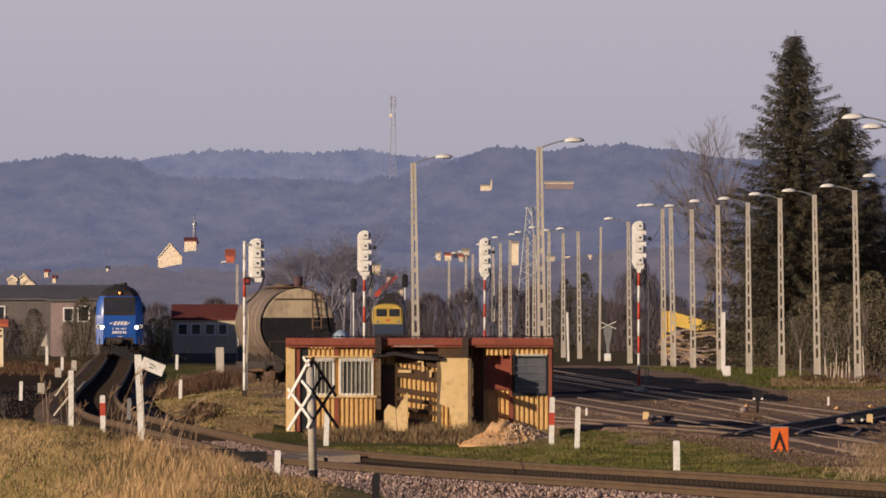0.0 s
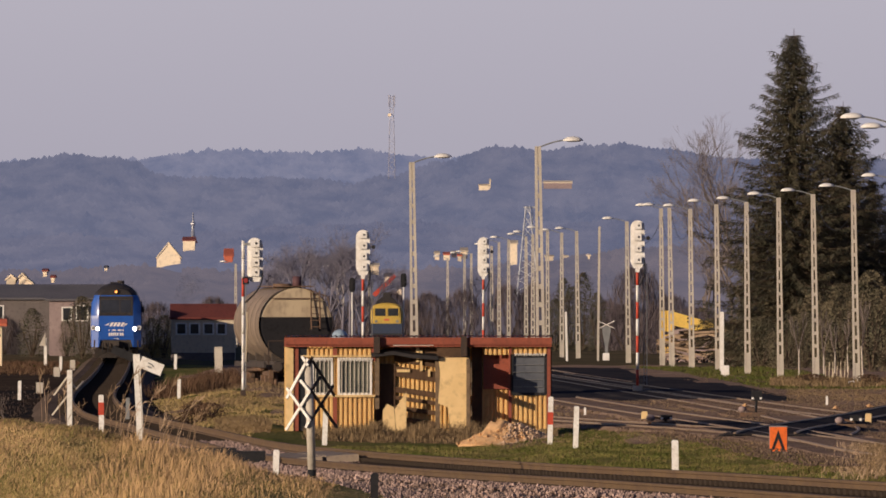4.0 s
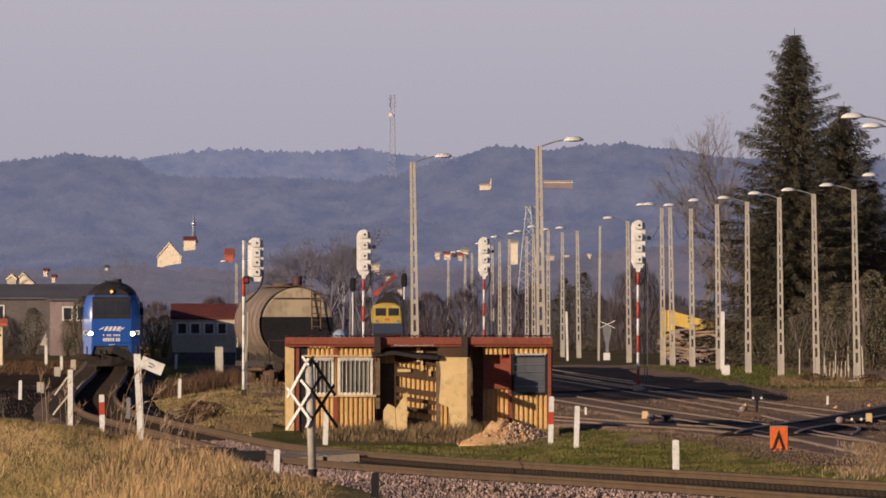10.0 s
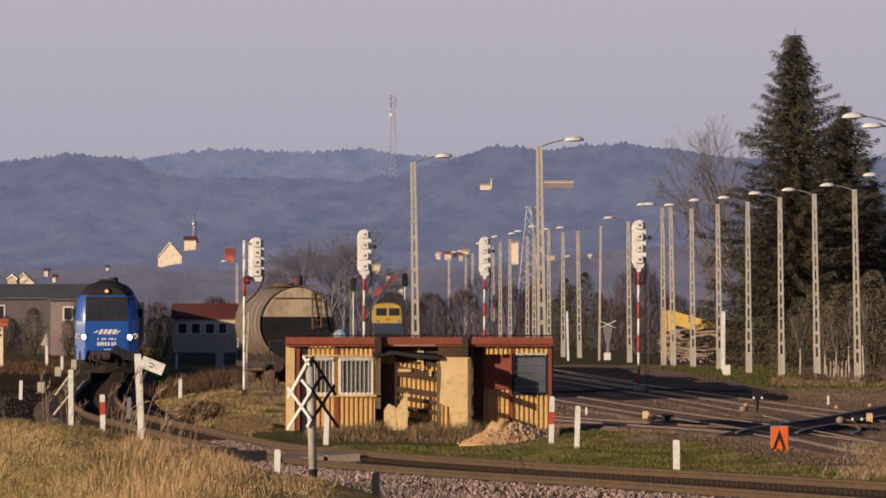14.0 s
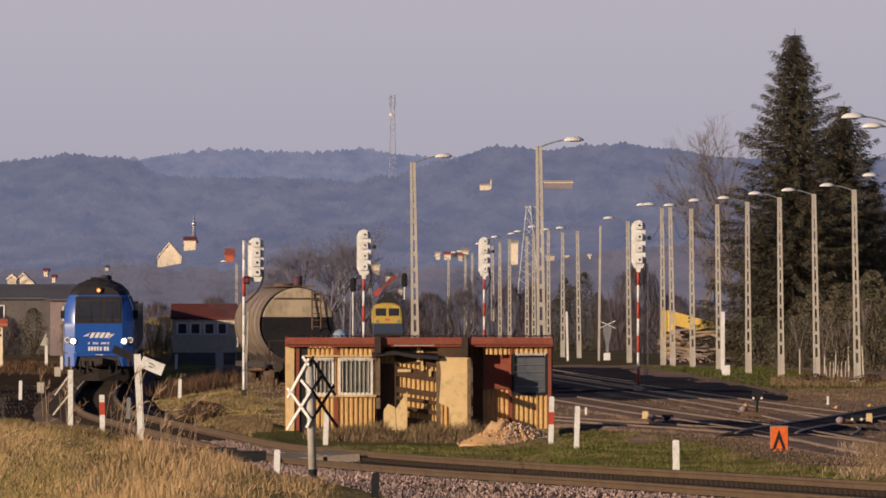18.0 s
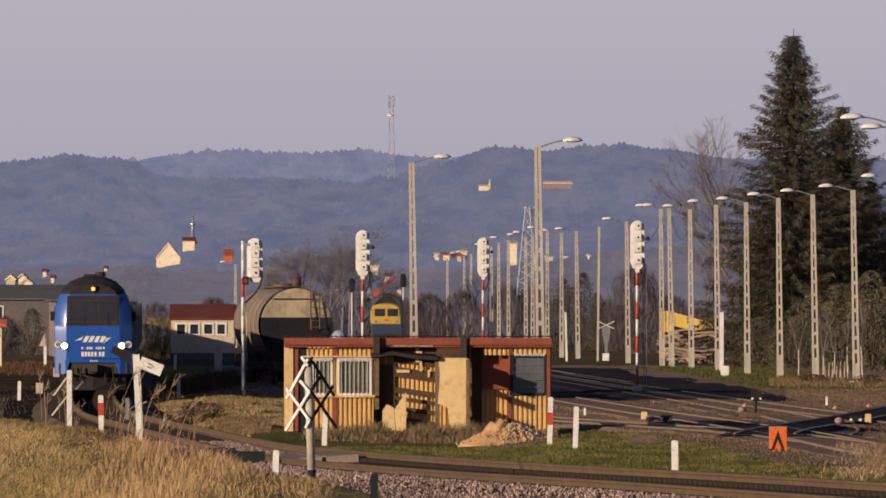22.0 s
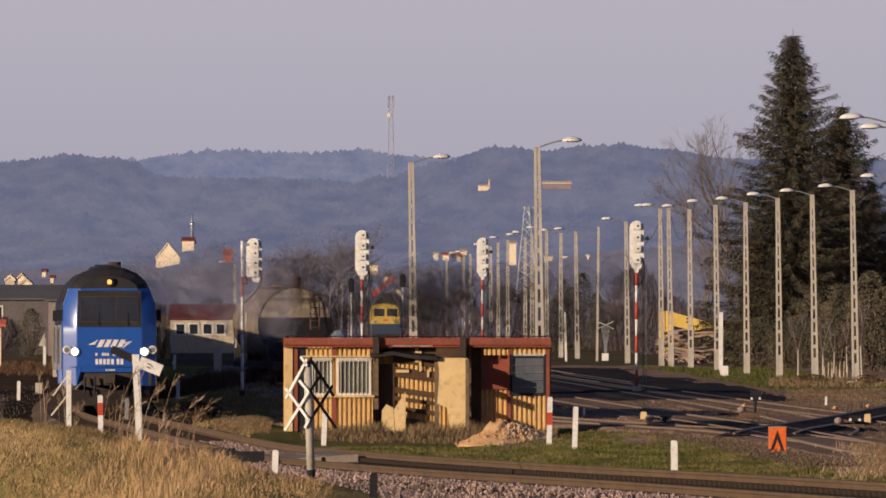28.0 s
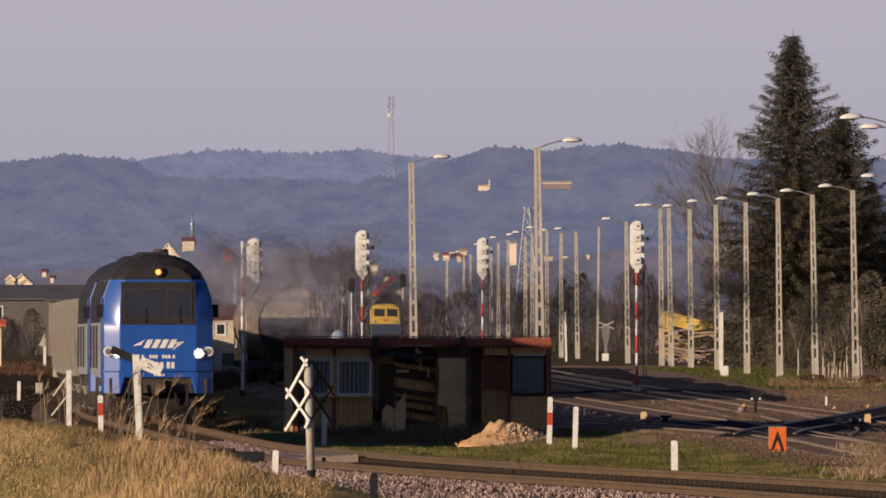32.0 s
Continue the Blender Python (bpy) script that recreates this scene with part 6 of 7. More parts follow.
blades("verge_tufts", 24000, tuft_spot, "tuft_dark", 0.05, 0.17, "dark green tufts standing in the verge", 33, 0.008, 0.45)
blades("hut_side_grass", 9000, lambda r: (lambda y: (r.uniform(-0.0154, -0.0116) * y, y))(r.uniform(409, 452)), "blade_brown", 0.06, 0.24, "withered brown grass at the hut's corner", 47, 0.009, 0.5)
blades("hut_brush", 5000, lambda r: (lambda c: (r.gauss(c, 0.3), r.uniform(406.5, 410.6)))(r.choice((-2.6, -1.9, -0.9, -0.4, 0.6, 1.5))), "blade_brown", 0.10, 0.62, "grey-brown brushwood and dead stalks before the hut", 34, 0.008, 0.4)


def siding_spot(r):
    while True:
        y = r.uniform(385, 580)
        x = r.uniform(line_at(y) + 2.3, yard_edge(y) + 0.6)
        if not (x > -5.2 and y < 440):
            return x, y


blades("siding_grass", 26000, siding_spot, "blade_olive", 0.03, 0.13, "low olive grass between the line and the siding", 23, 0.011)
blades("mound_grass", 9000, lambda r: (r.gauss(-10.1, 0.7), r.uniform(592, 655)), "brush", 0.25, 1.05, "red-brown withered weeds on the mound", 25, 0.016)
blades("mound_grass_dry", 11000, lambda r: (r.gauss(-7.2, 1.8), r.uniform(525, 660)), "blade_brown", 0.04, 0.2, "dry grass on the mound", 26, 0.014)
blades("siding_grass_dry", 9000, siding_spot, "blade_brown", 0.03, 0.16, "dry golden grass between the line and the siding", 24, 0.011)
blades("hut_weeds", 6500, lambda r: (r.uniform(-3.8, 3.2), r.uniform(404, 411.6)), "blade_brown", 0.06, 0.34, "withered weeds at the hut's foot", 5, 0.012)
blades("siding_side_grass", 14000, lambda r: (r.gauss(-8.4, 1.6), r.uniform(440, 560)), "blade_brown", 0.03, 0.11, "withered grass beside the siding", 6, 0.010)
blades("line_side_grass", 1500, lambda r: (lambda y: (line_at(y) - r.uniform(2.2, 9), y))(r.uniform(500, 640)), "bark", 0.05, 0.16, "brown withered grass beyond the line", 7, 0.016)
blades("far_line_side_grass", 9000, lambda r: (lambda y: (line_at(y) - r.uniform(2.4, 12), y))(r.uniform(790, 930)), "brush", 0.1, 0.4, "brown withered grass beyond the line", 17, 0.02)
def yard_spot(r):
    while True:
        y = r.uniform(372, 680)
        x = r.uniform(0.004 if y < 560 else 0.0235, 0.032) * y
        if not black_patch(x, y):
            return x, y


blades("yard_weeds", 26000, yard_spot, "blade_brown", 0.03, 0.15, "brown withered weeds in the yard", 8, 0.010)
blades("yard_front_weeds", 16000, lambda r: (lambda y: (r.uniform(yard_edge(y) + 0.2, 0.032 * y + 0.5), y))(r.uniform(262, 385)), "blade_brown", 0.03, 0.12, "brown withered weeds at the yard's near edge", 28, 0.007)
blades("corner_weeds", 5000, lambda r: (lambda y: (r.gauss(29.6, 0.8) * y / 1000, y))(r.uniform(250, 335)), "blade_brown", 0.06, 0.3, "brown dead weeds beside the yard's near corner", 35, 0.007, 0.4)
blades("corner_straw", 2500, lambda r: (lambda y: (r.gauss(29.0, 1.3) * y / 1000, y))(r.uniform(250, 335)), "straw", 0.05, 0.3, "dry straw beside the yard's near corner", 36, 0.007, 0.5)
blades("wood_edge_weeds", 7000, lambda r: (lambda y: (r.uniform(22.4, 30.6) * y / 1000, y))(r.uniform(655, 705)), "blade_brown", 0.1, 0.45, "red-brown withered weeds along the wood's edge", 27, 0.02, 0.5)
blades("wood_edge_grass", 16000, lambda r: (lambda y: ((22.4 - (y - 640) * 0.045 + r.uniform(0, 9)) * y / 1000, y))(r.uniform(640, 860)), "tuft_dark", 0.06, 0.22, "dark green grass along the wood's edge", 9, 0.02)


def reeds():
    rnd = random.Random(31)
    for k in range(46):
        px = rnd.choice((rnd.uniform(60, 250), rnd.uniform(200, 345), rnd.uniform(250, 350)))
        y = rnd.uniform(205, 222)
        x = (px - 784) * y / 26000
        h = rnd.uniform(0.35, 0.8) if k % 4 else rnd.uniform(0.8, 1.15)
        t = thing("reed", x, y, ground_z(x, y), "tall dry reed with feathery plume", "reed", "dry reeds on the bank")
        st, pl = B(), B()
        lean = rnd.uniform(-0.08, 0.42) * h
        pts = [Vector((lean * (u ** 2), 0, h * (u - 0.14 * u * u * lean))) for u in (0, 0.3, 0.6, 0.85, 1.0)]
        for a, b in zip(pts, pts[1:]):
            tube(st, a, b, 0.0042, 0.003, n=4, caps=False)
        part("stalk", st, M["straw" if k % 3 == 1 else "reed"], t)
        d = (pts[-1] - pts[-2]).normalized()
        for _ in range(14 if k % 4 == 0 else 4):
            u = rnd.random()
            c = pts[-1] - d * 0.22 * (1 - u) + Vector((0.10 * u * u, 0, -0.02 * u))
            e = (d + Vector((rnd.uniform(-0.5, 0.9), rnd.uniform(-0.6, 0.6), rnd.uniform(-0.6, 0.3)))).normalized() * rnd.uniform(0.05, 0.12)
            sd = e.cross(Vector((0, 1, 0))).normalized() * 0.006
            pl.faces.new([pl.verts.new(p) for p in (c - sd, c + sd, c + e)])
        tagged(part("plume", pl, M["straw" if k % 3 == 1 else "reed"], t), kind="stuff")


reeds()


def gravel():
    rnd = random.Random(77)
    bm = B()
    for _ in range(15000):
        y = rnd.uniform(170, 268)
        o = -rnd.uniform(0.95, 3.6) ** 1.0
        x = line_at(y) + o
        top = -0.19 if o > -1.75 else -0.19 - 0.36 * min(1, (-o - 1.75) / 0.75)
        z = max(rail_z(y) + top, ground_z(x, y)) + rnd.uniform(-0.01, 0.02)
        clump(bm, (x, y, z), rnd.uniform(0.018, 0.045), rnd=rnd)
    for _ in range(9000):
        y = rnd.uniform(262, 345)
        o = -rnd.uniform(0.95, 3.2) if rnd.random() < 0.7 else rnd.uniform(-0.6, 0.6)
        x = line_at(y) + o
        top = -0.17 if o > -1.75 else -0.17 - 0.36 * min(1, (-o - 1.75) / 0.75)
        clump(bm, (x, y, max(rail_z(y) + top, ground_z(x, y)) + rnd.uniform(-0.01, 0.025)), rnd.uniform(0.025, 0.05), rnd=rnd)
    solid("loose_ballast", bm, M["stone_chip"], "loose pinkish ballast stones on the track's shoulder", "gravel", kind="stuff")


gravel()


def clods():
    """Stones, clods and dead tufts that roughen the yard."""
    rnd = random.Random(78)
    bm = B()
    beds = [((min(r[0] for r in rows), max(r[0] for r in rows)), smooth_through(sorted(rows))) for rows in YARD_LINES[:4]]
    for _ in range(22000):
        y = rnd.uniform(376, 640) if rnd.random() < 0.8 else rnd.uniform(640, 800)
        x = rnd.uniform(0.004, 0.032) * y
        if noise.noise((x * 0.4, y * 0.03, 21)) < -0.12 or black_patch(x, y) or (y > 565 and x / y * 1000 < 23.0 - (y - 590) * 0.05):
            continue
        near = any(rows[0] < y < rows[1] and abs(x - ln(y)) < 1.75 for rows, ln in beds)
        clump(bm, (x, y, (rail_z(y) - 0.2 if near else ground_z(x, y)) + 0.01), rnd.uniform(0.012, 0.04), rnd=rnd)
    for _ in range(5000):
        y = rnd.uniform(262, 385)
        x = rnd.uniform(yard_edge(y) + 0.3, 0.032 * y + 0.5)
        clump(bm, (x, y, max(ground_z(x, y), rail_z(y) - 0.2) + 0.01), rnd.uniform(0.012, 0.035), rnd=rnd)
    for _ in range(60):
        y = rnd.uniform(600, 700)
        x = line_at(y) - rnd.uniform(2.3, 5.5)
        clump(bm, (x, y, ground_z(x, y) + 0.01), rnd.uniform(0.025, 0.06), rnd=rnd)
    solid("yard_stones", bm, M["clod"], "brown stones and clods strewn over the yard", "gravel", kind="stuff")


clods()


def crossing_deck():
    t = thing("crossing_deck", 0, 0, 0, "worn grey plank deck of a farm crossing over the rails", "level crossing")
    for k in range(9):
        y = 266 + k * 1.5
        x, z = line_at(y), rail_z(y)
        m = pose(x, y, z, 0, -math.degrees(cant(y) / 1.6), -math.degrees(math.atan(line_at(y + 0.5) - line_at(y - 0.5))))
        for a, b in ((-0.62, -0.04), (0.04, 0.62)):
            part("deck_panel", box(B(), a, b, -0.72, 0.72, -0.2, -0.03 - 0.008 * (k % 2), m), M["deck_plank"], t)
    for y in (264.6, 279.6):
        x, z = line_at(y), rail_z(y)
        part("end_block", box(B(), x - 2.3, x - 1.1, y - 0.4, y + 0.4, z - 0.4, z + 0.06), M["black_paint"], t)


crossing_deck()


# ---- buildings, yard clutter and the far town ----
def house(x, y, w, d, wall_h, roof_h, wall, roof, label, windows=(), turn=0.0, base=None, name="house", overhang=0.3, along_x=True, sink=2.4):
    g = (ground_z(x, y) if base is None else base)
    t = thing(name, x, y, g, label, "building", "buildings of the town", turn=turn)
    part("wall", box(B(), -w / 2, w / 2, 0, d, -sink, wall_h), M[wall], t)
    o = overhang
    if along_x:
        prof = [Vector((0, -o, wall_h - 0.05)), Vector((0, d / 2, wall_h + roof_h)), Vector((0, d + o, wall_h - 0.05)), Vector((0, d + o, wall_h + 0.1)), Vector((0, d / 2, wall_h + roof_h + 0.18)), Vector((0, -o, wall_h + 0.1))]
        part("roof", loft(B(), [[p + Vector((a, 0, 0)) for p in prof] for a in (-w / 2 - o, w / 2 + o)]), M[roof], t)
    else:
        gb = B()
        loft(gb, [[Vector((-w / 2, yy, wall_h)), Vector((w / 2, yy, wall_h)), Vector((0, yy, wall_h + roof_h))] for yy in (0.0, d)])
        part("gable", gb, M[wall], t)
        prof = [(-w / 2 - o, wall_h - 0.1), (0, wall_h + roof_h + 0.02), (w / 2 + o, wall_h - 0.1), (w / 2 + o, wall_h + 0.12), (0, wall_h + roof_h + 0.3), (-w / 2 - o, wall_h + 0.12)]
        part("roof", loft(B(), [[Vector((a, yy, c)) for a, c in prof] for yy in (-o, d + o)]), M[roof], t)
    for a, b, c, e in windows:
        wn = part("window", box(B(), a, b, -0.03, 0.05, c, e), M["pane"], t)
        fr = B()
        for q in ((a - 0.12, a, c - 0.1, e + 0.1), (b, b + 0.12, c - 0.1, e + 0.1), (a, b, e, e + 0.1), (a, b, c - 0.1, c)):
            box(fr, q[0], q[1], -0.06, 0.04, q[2], q[3])
        part("window_frame", fr, M["white_paint"], wn)
    return t


# red-roofed station shed beyond the line
house(-16.23, 1000, 4.31, 4, 2.75, 0.85, "plaster", "tile_shaded", "low yellow plastered shed with dark red roof",
      windows=[(-1.75, -1.2, 1.75, 2.4), (-0.85, -0.3, 1.75, 2.4), (0.1, 0.65, 1.75, 2.4), (1.0, 1.5, 1.75, 2.4)], base=-1.38, name="station_shed", overhang=0.12)
# grey strip on the lower wall stands for the passing wagons' shadow
part("shadow_strip", box(B(), -2.15 - 0.03, 2.15 + 0.03, -0.05, 0.0, -1.0, 0.45), M["plaster_dim"], bpy.data.objects["station_shed"], "grey strip for the wagons' shadow on the wall")
# long dark-roofed building at the far end of the line
# wall coloured dark for the shade it lies in
house(-32.91, 1181.82, 13.18, 9, 2.9, 1.0, "plaster_dim", "roof_dark", "long low building with a dark roof", base=-0.35, name="long_shed",
      windows=[(2.0, 2.9, 1.2, 2.3), (3.6, 4.4, 1.2, 2.3), (-3.4, -2.4, 1.2, 2.3)])
house(-29.22, 1130.43, 1.91, 3, 2.5, 0.3, "plaster_rose", "roof_dark", "small pale plastered wing of a shed", base=0, name="shed_wing", windows=[(0.1, 0.7, 1.0, 1.9)])
house(-26.17, 866.67, 0.47, 0.8, 0.9, 0.2, "white_far", "tile_bright", "white cabinet beside the track", base=0.4, name="trackside_cabinet")
for dx, dz in ((0.05, 0.62), (0.09, 0.30)):
    part("dial", tube(B(), (dx, -0.03, dz), (dx, 0.0, dz), 0.07, n=10), M["black_paint"], bpy.data.objects["trackside_cabinet"], "round dark dial")
# a row of pale stakes under the birches, a pale blue tank beyond the hut, lumps at the points
for k in range(9):
    px, s = 1464 + k * 4.6 + (k % 3), 35.5
    x, y = (px - 784) / s, 26000 / s
    square_post(x, y, ground_z(x, y) - 0.02, ground_z(x, y) + 0.62 + 0.2 * (k % 2), 0.035, "thin pale wooden stake under the birches", name="stake", mat="plaster", lean=(-3, 2, 4)[k % 3], group="stakes under the birches")


def blue_tank():
    x, y = -8.18, 1181.82
    t = thing("blue_tank", x, y, ground_z(x, y), "pale blue standing tank beyond the hut", "tank")
    h = 0.11 - ground_z(x, y)
    b = B()
    ball(b, (0, 0, h * 0.55), 0.75, 0.75, h * 0.45, 16, 8)
    part("vessel", b, M["pale_blue"], t)
    for a in (-0.4, 0.4):
        part("leg", box(B(), a - 0.06, a + 0.06, -0.06, 0.06, -0.2, h * 0.4), M["grey_paint"], t)


blue_tank()
for b, f in ((26.85, 8.54), (29.12, 8.35), (20.69, 8.35)):
    y = along(f, b)
    bm = B()
    rnd = random.Random(int(b * 10))
    clump(bm, (0, 0, 0.09), 0.11, 0.7, rnd)
    clump(bm, (0.10, 0.05, 0.06), 0.08, 0.7, rnd)
    solid("rust_lump", bm, M["sand"], "rust-orange iron lump beside the points", "scrap", "scrap at the points", at=pose(b * y / 1000, y, ground_z(b * y / 1000, y) - 0.02))


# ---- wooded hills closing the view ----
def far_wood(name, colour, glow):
    """Woods in the distance: the haze is put into a bluish glow, with lighter and browner stands."""
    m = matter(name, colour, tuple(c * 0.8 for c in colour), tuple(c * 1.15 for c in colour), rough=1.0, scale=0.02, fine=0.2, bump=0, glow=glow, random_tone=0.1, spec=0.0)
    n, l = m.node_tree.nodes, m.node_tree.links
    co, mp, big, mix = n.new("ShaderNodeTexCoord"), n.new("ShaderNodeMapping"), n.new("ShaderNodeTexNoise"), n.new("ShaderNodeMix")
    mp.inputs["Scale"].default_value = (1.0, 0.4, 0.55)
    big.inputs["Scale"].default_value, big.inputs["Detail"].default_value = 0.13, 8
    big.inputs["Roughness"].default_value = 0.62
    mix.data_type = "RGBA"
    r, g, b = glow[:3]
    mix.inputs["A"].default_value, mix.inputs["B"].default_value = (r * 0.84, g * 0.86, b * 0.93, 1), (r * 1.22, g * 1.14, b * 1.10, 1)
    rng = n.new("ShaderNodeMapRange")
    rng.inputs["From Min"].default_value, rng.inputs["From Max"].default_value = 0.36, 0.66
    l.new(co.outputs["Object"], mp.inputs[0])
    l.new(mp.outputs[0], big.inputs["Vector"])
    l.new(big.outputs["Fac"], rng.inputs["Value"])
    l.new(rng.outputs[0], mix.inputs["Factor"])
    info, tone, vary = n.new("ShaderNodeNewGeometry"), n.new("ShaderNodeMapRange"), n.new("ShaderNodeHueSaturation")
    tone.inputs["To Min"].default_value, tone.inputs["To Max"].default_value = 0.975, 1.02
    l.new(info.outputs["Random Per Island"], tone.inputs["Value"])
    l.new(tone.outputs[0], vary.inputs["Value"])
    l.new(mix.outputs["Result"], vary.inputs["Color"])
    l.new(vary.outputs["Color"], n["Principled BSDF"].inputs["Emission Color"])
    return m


RIDGES = [  # distance, rows of (across, skyline), colour, glow that carries the haze
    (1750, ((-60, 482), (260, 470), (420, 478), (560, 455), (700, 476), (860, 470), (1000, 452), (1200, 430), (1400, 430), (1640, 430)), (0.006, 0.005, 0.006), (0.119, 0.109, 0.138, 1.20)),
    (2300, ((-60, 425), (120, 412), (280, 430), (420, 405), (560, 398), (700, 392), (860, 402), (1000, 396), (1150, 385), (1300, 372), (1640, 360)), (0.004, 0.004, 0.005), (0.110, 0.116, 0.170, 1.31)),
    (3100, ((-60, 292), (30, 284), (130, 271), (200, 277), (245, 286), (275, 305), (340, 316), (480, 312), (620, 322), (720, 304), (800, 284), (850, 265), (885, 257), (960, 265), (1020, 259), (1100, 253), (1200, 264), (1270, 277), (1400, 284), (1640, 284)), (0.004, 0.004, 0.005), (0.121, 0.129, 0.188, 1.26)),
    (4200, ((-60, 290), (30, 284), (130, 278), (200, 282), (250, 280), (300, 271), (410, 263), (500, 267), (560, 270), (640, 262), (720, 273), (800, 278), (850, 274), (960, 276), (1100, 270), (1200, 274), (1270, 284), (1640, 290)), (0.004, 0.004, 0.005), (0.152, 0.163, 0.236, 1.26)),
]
FACE = ((0.0, -260), (0.45, -140), (0.8, -55), (1.0, 0), (0.6, 120))
TREE = (1.8, 2.2, 2.6, 3.0)


def hill_top(k, px):
    d, rows = RIDGES[k][0], RIDGES[k][1]
    return EYE[2] + (505 - float(np.interp(px, [r[0] for r in rows], [r[1] for r in rows]))) * d / 26000 - TREE[k] * 0.25


def hill_z(k, px, dd):
    f = float(np.interp(dd, [r[1] for r in FACE[:4]], [r[0] for r in FACE[:4]]))
    return EYE[2] - 14 + (hill_top(k, px) - EYE[2] + 14) * f


def hill_spot(px, py):
    """Where the sight line of bearing and height (px, py on the plan's grid) first meets the hills: distance, height."""
    for k in range(4):
        for dd in range(-255, 1, 5):
            d = RIDGES[k][0] + dd
            z = hill_z(k, px, dd)
            if z >= EYE[2] + (505 - py) * d / 26000:
                return d, z
    return 4200, EYE[2]


FAR_HOUSES = []


def build_ridges():
    rnd = random.Random(17)
    for k, (d, rows, col, glow) in enumerate(RIDGES):
        u = d / 26000
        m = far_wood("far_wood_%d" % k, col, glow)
        bm = B()
        pxs = list(np.arange(-1200, 2800, 8.0))
        rings = []
        for f, dd in FACE:
            low = EYE[2] - 14
            rings.append([Vector(((px - 784) * u * (1 + dd / d), d + dd, low + (hill_top(k, px) - low) * f + 0.5 * noise.noise((px * 0.02, k, f)))) for px in pxs])
        loft(bm, rings, closed=False, caps=False)
        for fc in bm.faces:
            fc.smooth = True
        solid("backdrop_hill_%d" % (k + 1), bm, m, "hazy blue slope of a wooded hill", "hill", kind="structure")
        bm = B()
        for _ in range((6000, 9000, 12000, 8000)[k]):
            px = rnd.uniform(-80, 1650)
            dd = -230 * rnd.random() ** 1.7
            z = hill_z(k, px, dd)
            dist = d + dd
            py = 505 - (z - EYE[2]) * 26000 / dist
            if py > 512 or any(abs(px - hx) < hw / 2 + 5 and -12 < py - hy < 22 for hx, hy, hw in FAR_HOUSES):
                continue
            h = TREE[k] * rnd.uniform(0.2, 0.5) * (0.75 + 0.7 * noise.noise((px * 0.015, dd * 0.02, k)))
            clump(bm, ((px - 784) * dist / 26000, dist, z + h * 0.2), h * rnd.uniform(0.6, 0.95), rnd.uniform(0.75, 1.0), rnd)
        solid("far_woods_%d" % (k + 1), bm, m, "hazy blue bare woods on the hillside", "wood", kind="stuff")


TOWN = (
        (301, 468, 42, 10, 25, "white_far", "white_far", "white gabled church nave catching the sun", False),
        (337, 440, 21, 13, 5, "white_far", "tile_red", "white church tower with red cap", True),
        (407, 459, 15, 4, 12, "tile_bright", "tile_bright", "small house with sunlit red roof", True),
        (50, 508, 20, 4, 7, "white_far", "plaster", "pale gabled house at the town's edge", False), (22, 500, 16, 4, 5, "plaster", "white_far", "pale roofed house at the town's edge", False),
        (42, 498, 12, 5, 5, "white_far", "plaster", "pale roofed house at the town's edge", False), (82, 486, 7, 5, 2, "white_far", "tile_red", "small white house in the town", True), (96, 496, 6, 4, 2, "white_far", "tile_red", "small white house in the town", True), (190, 478, 5, 3, 2, "white_far", "roof_dark", "small white house in the town", True),
        (860, 333, 19, 3, 2, "white_far", "plaster", "long white farmhouse on the hill", True), (870, 329, 2, 8, 2, "white_far", "plaster", "small white tower house on the hill", False),
        (990, 330, 50, 5, 3, "plaster_rose", "white_far", "long pale building on the wooded hill", True),
        (776, 458, 8, 8, 3, "white_far", "plaster", "pale plastered house in the town", True), (793, 457, 11, 5, 3, "white_far", "tile_bright", "pale house with red roof in the town", True), (806, 455, 9, 5, 3, "white_far", "plaster", "pale plastered house in the town", True), (816, 458, 7, 4, 3, "plaster", "tile_bright", "pale house with red roof in the town", True), (824, 452, 12, 6, 5, "white_far", "plaster", "pale plastered house in the town", True),
        (912, 464, 12, 32, 4, "white_far", "plaster", "tall yellowish block in the town", True), 
        (665, 479, 15, 7, 3, "white_far", "plaster", "small sunlit house in the town", True), (709, 520, 8, 8, 2, "white_far", "roof_dark", "pale house behind the station", True), (1045, 457, 3, 3, 1, "white_far", "white_far", "small white house in the town", True), (1003, 457, 9, 2, 1, "white_far", "white_far", "small white house in the town", True), (975, 460, 14, 4, 2, "plaster", "plaster", "pale plastered house in the town", True), (690, 498, 12, 8, 3, "white_far", "plaster_dim", "pale house behind the station", True))
FAR_HOUSES += [(r[0], r[1], r[2]) for r in TOWN] + [(344, 425, 14), (696, 322, 12)]
build_ridges()
for px, py, w, h, rh, wl_, rf, lab, ax in TOWN:
    d = hill_spot(px, py)[0] - 8
    u = d / 26000
    house((px - 784) * u, d, w * u, 8, h * u, rh * u, wl_, rf, lab, base=EYE[2] + (505 - py) * u, overhang=0.12, along_x=ax, sink=0.6)



def spire():
    d = hill_spot(337, 440)[0] + 1
    u = d / 26000
    t = thing("church_spire", 0, d, 0, "slender grey metal church spire", "spire")
    t.matrix_basis = pose((344 - 784) * u, d, EYE[2] - (436 - 505) * u)
    part("cap", tube(B(), (0, 2, 0.4), (0, 2, 1.6), 0.75, 0.25, n=8), M["tile_bright"], t)
    part("needle", tube(B(), (0, 2, 1.2), (0, 2, 5.2), 0.34, 0.06, n=8), M["aluminium"], t)
    ball_ = B()
    ball(ball_, (0, 2, 3.4), 0.42, 0.42, 0.4, 8, 6)
    part("bulb", ball_, M["aluminium"], t)


spire()


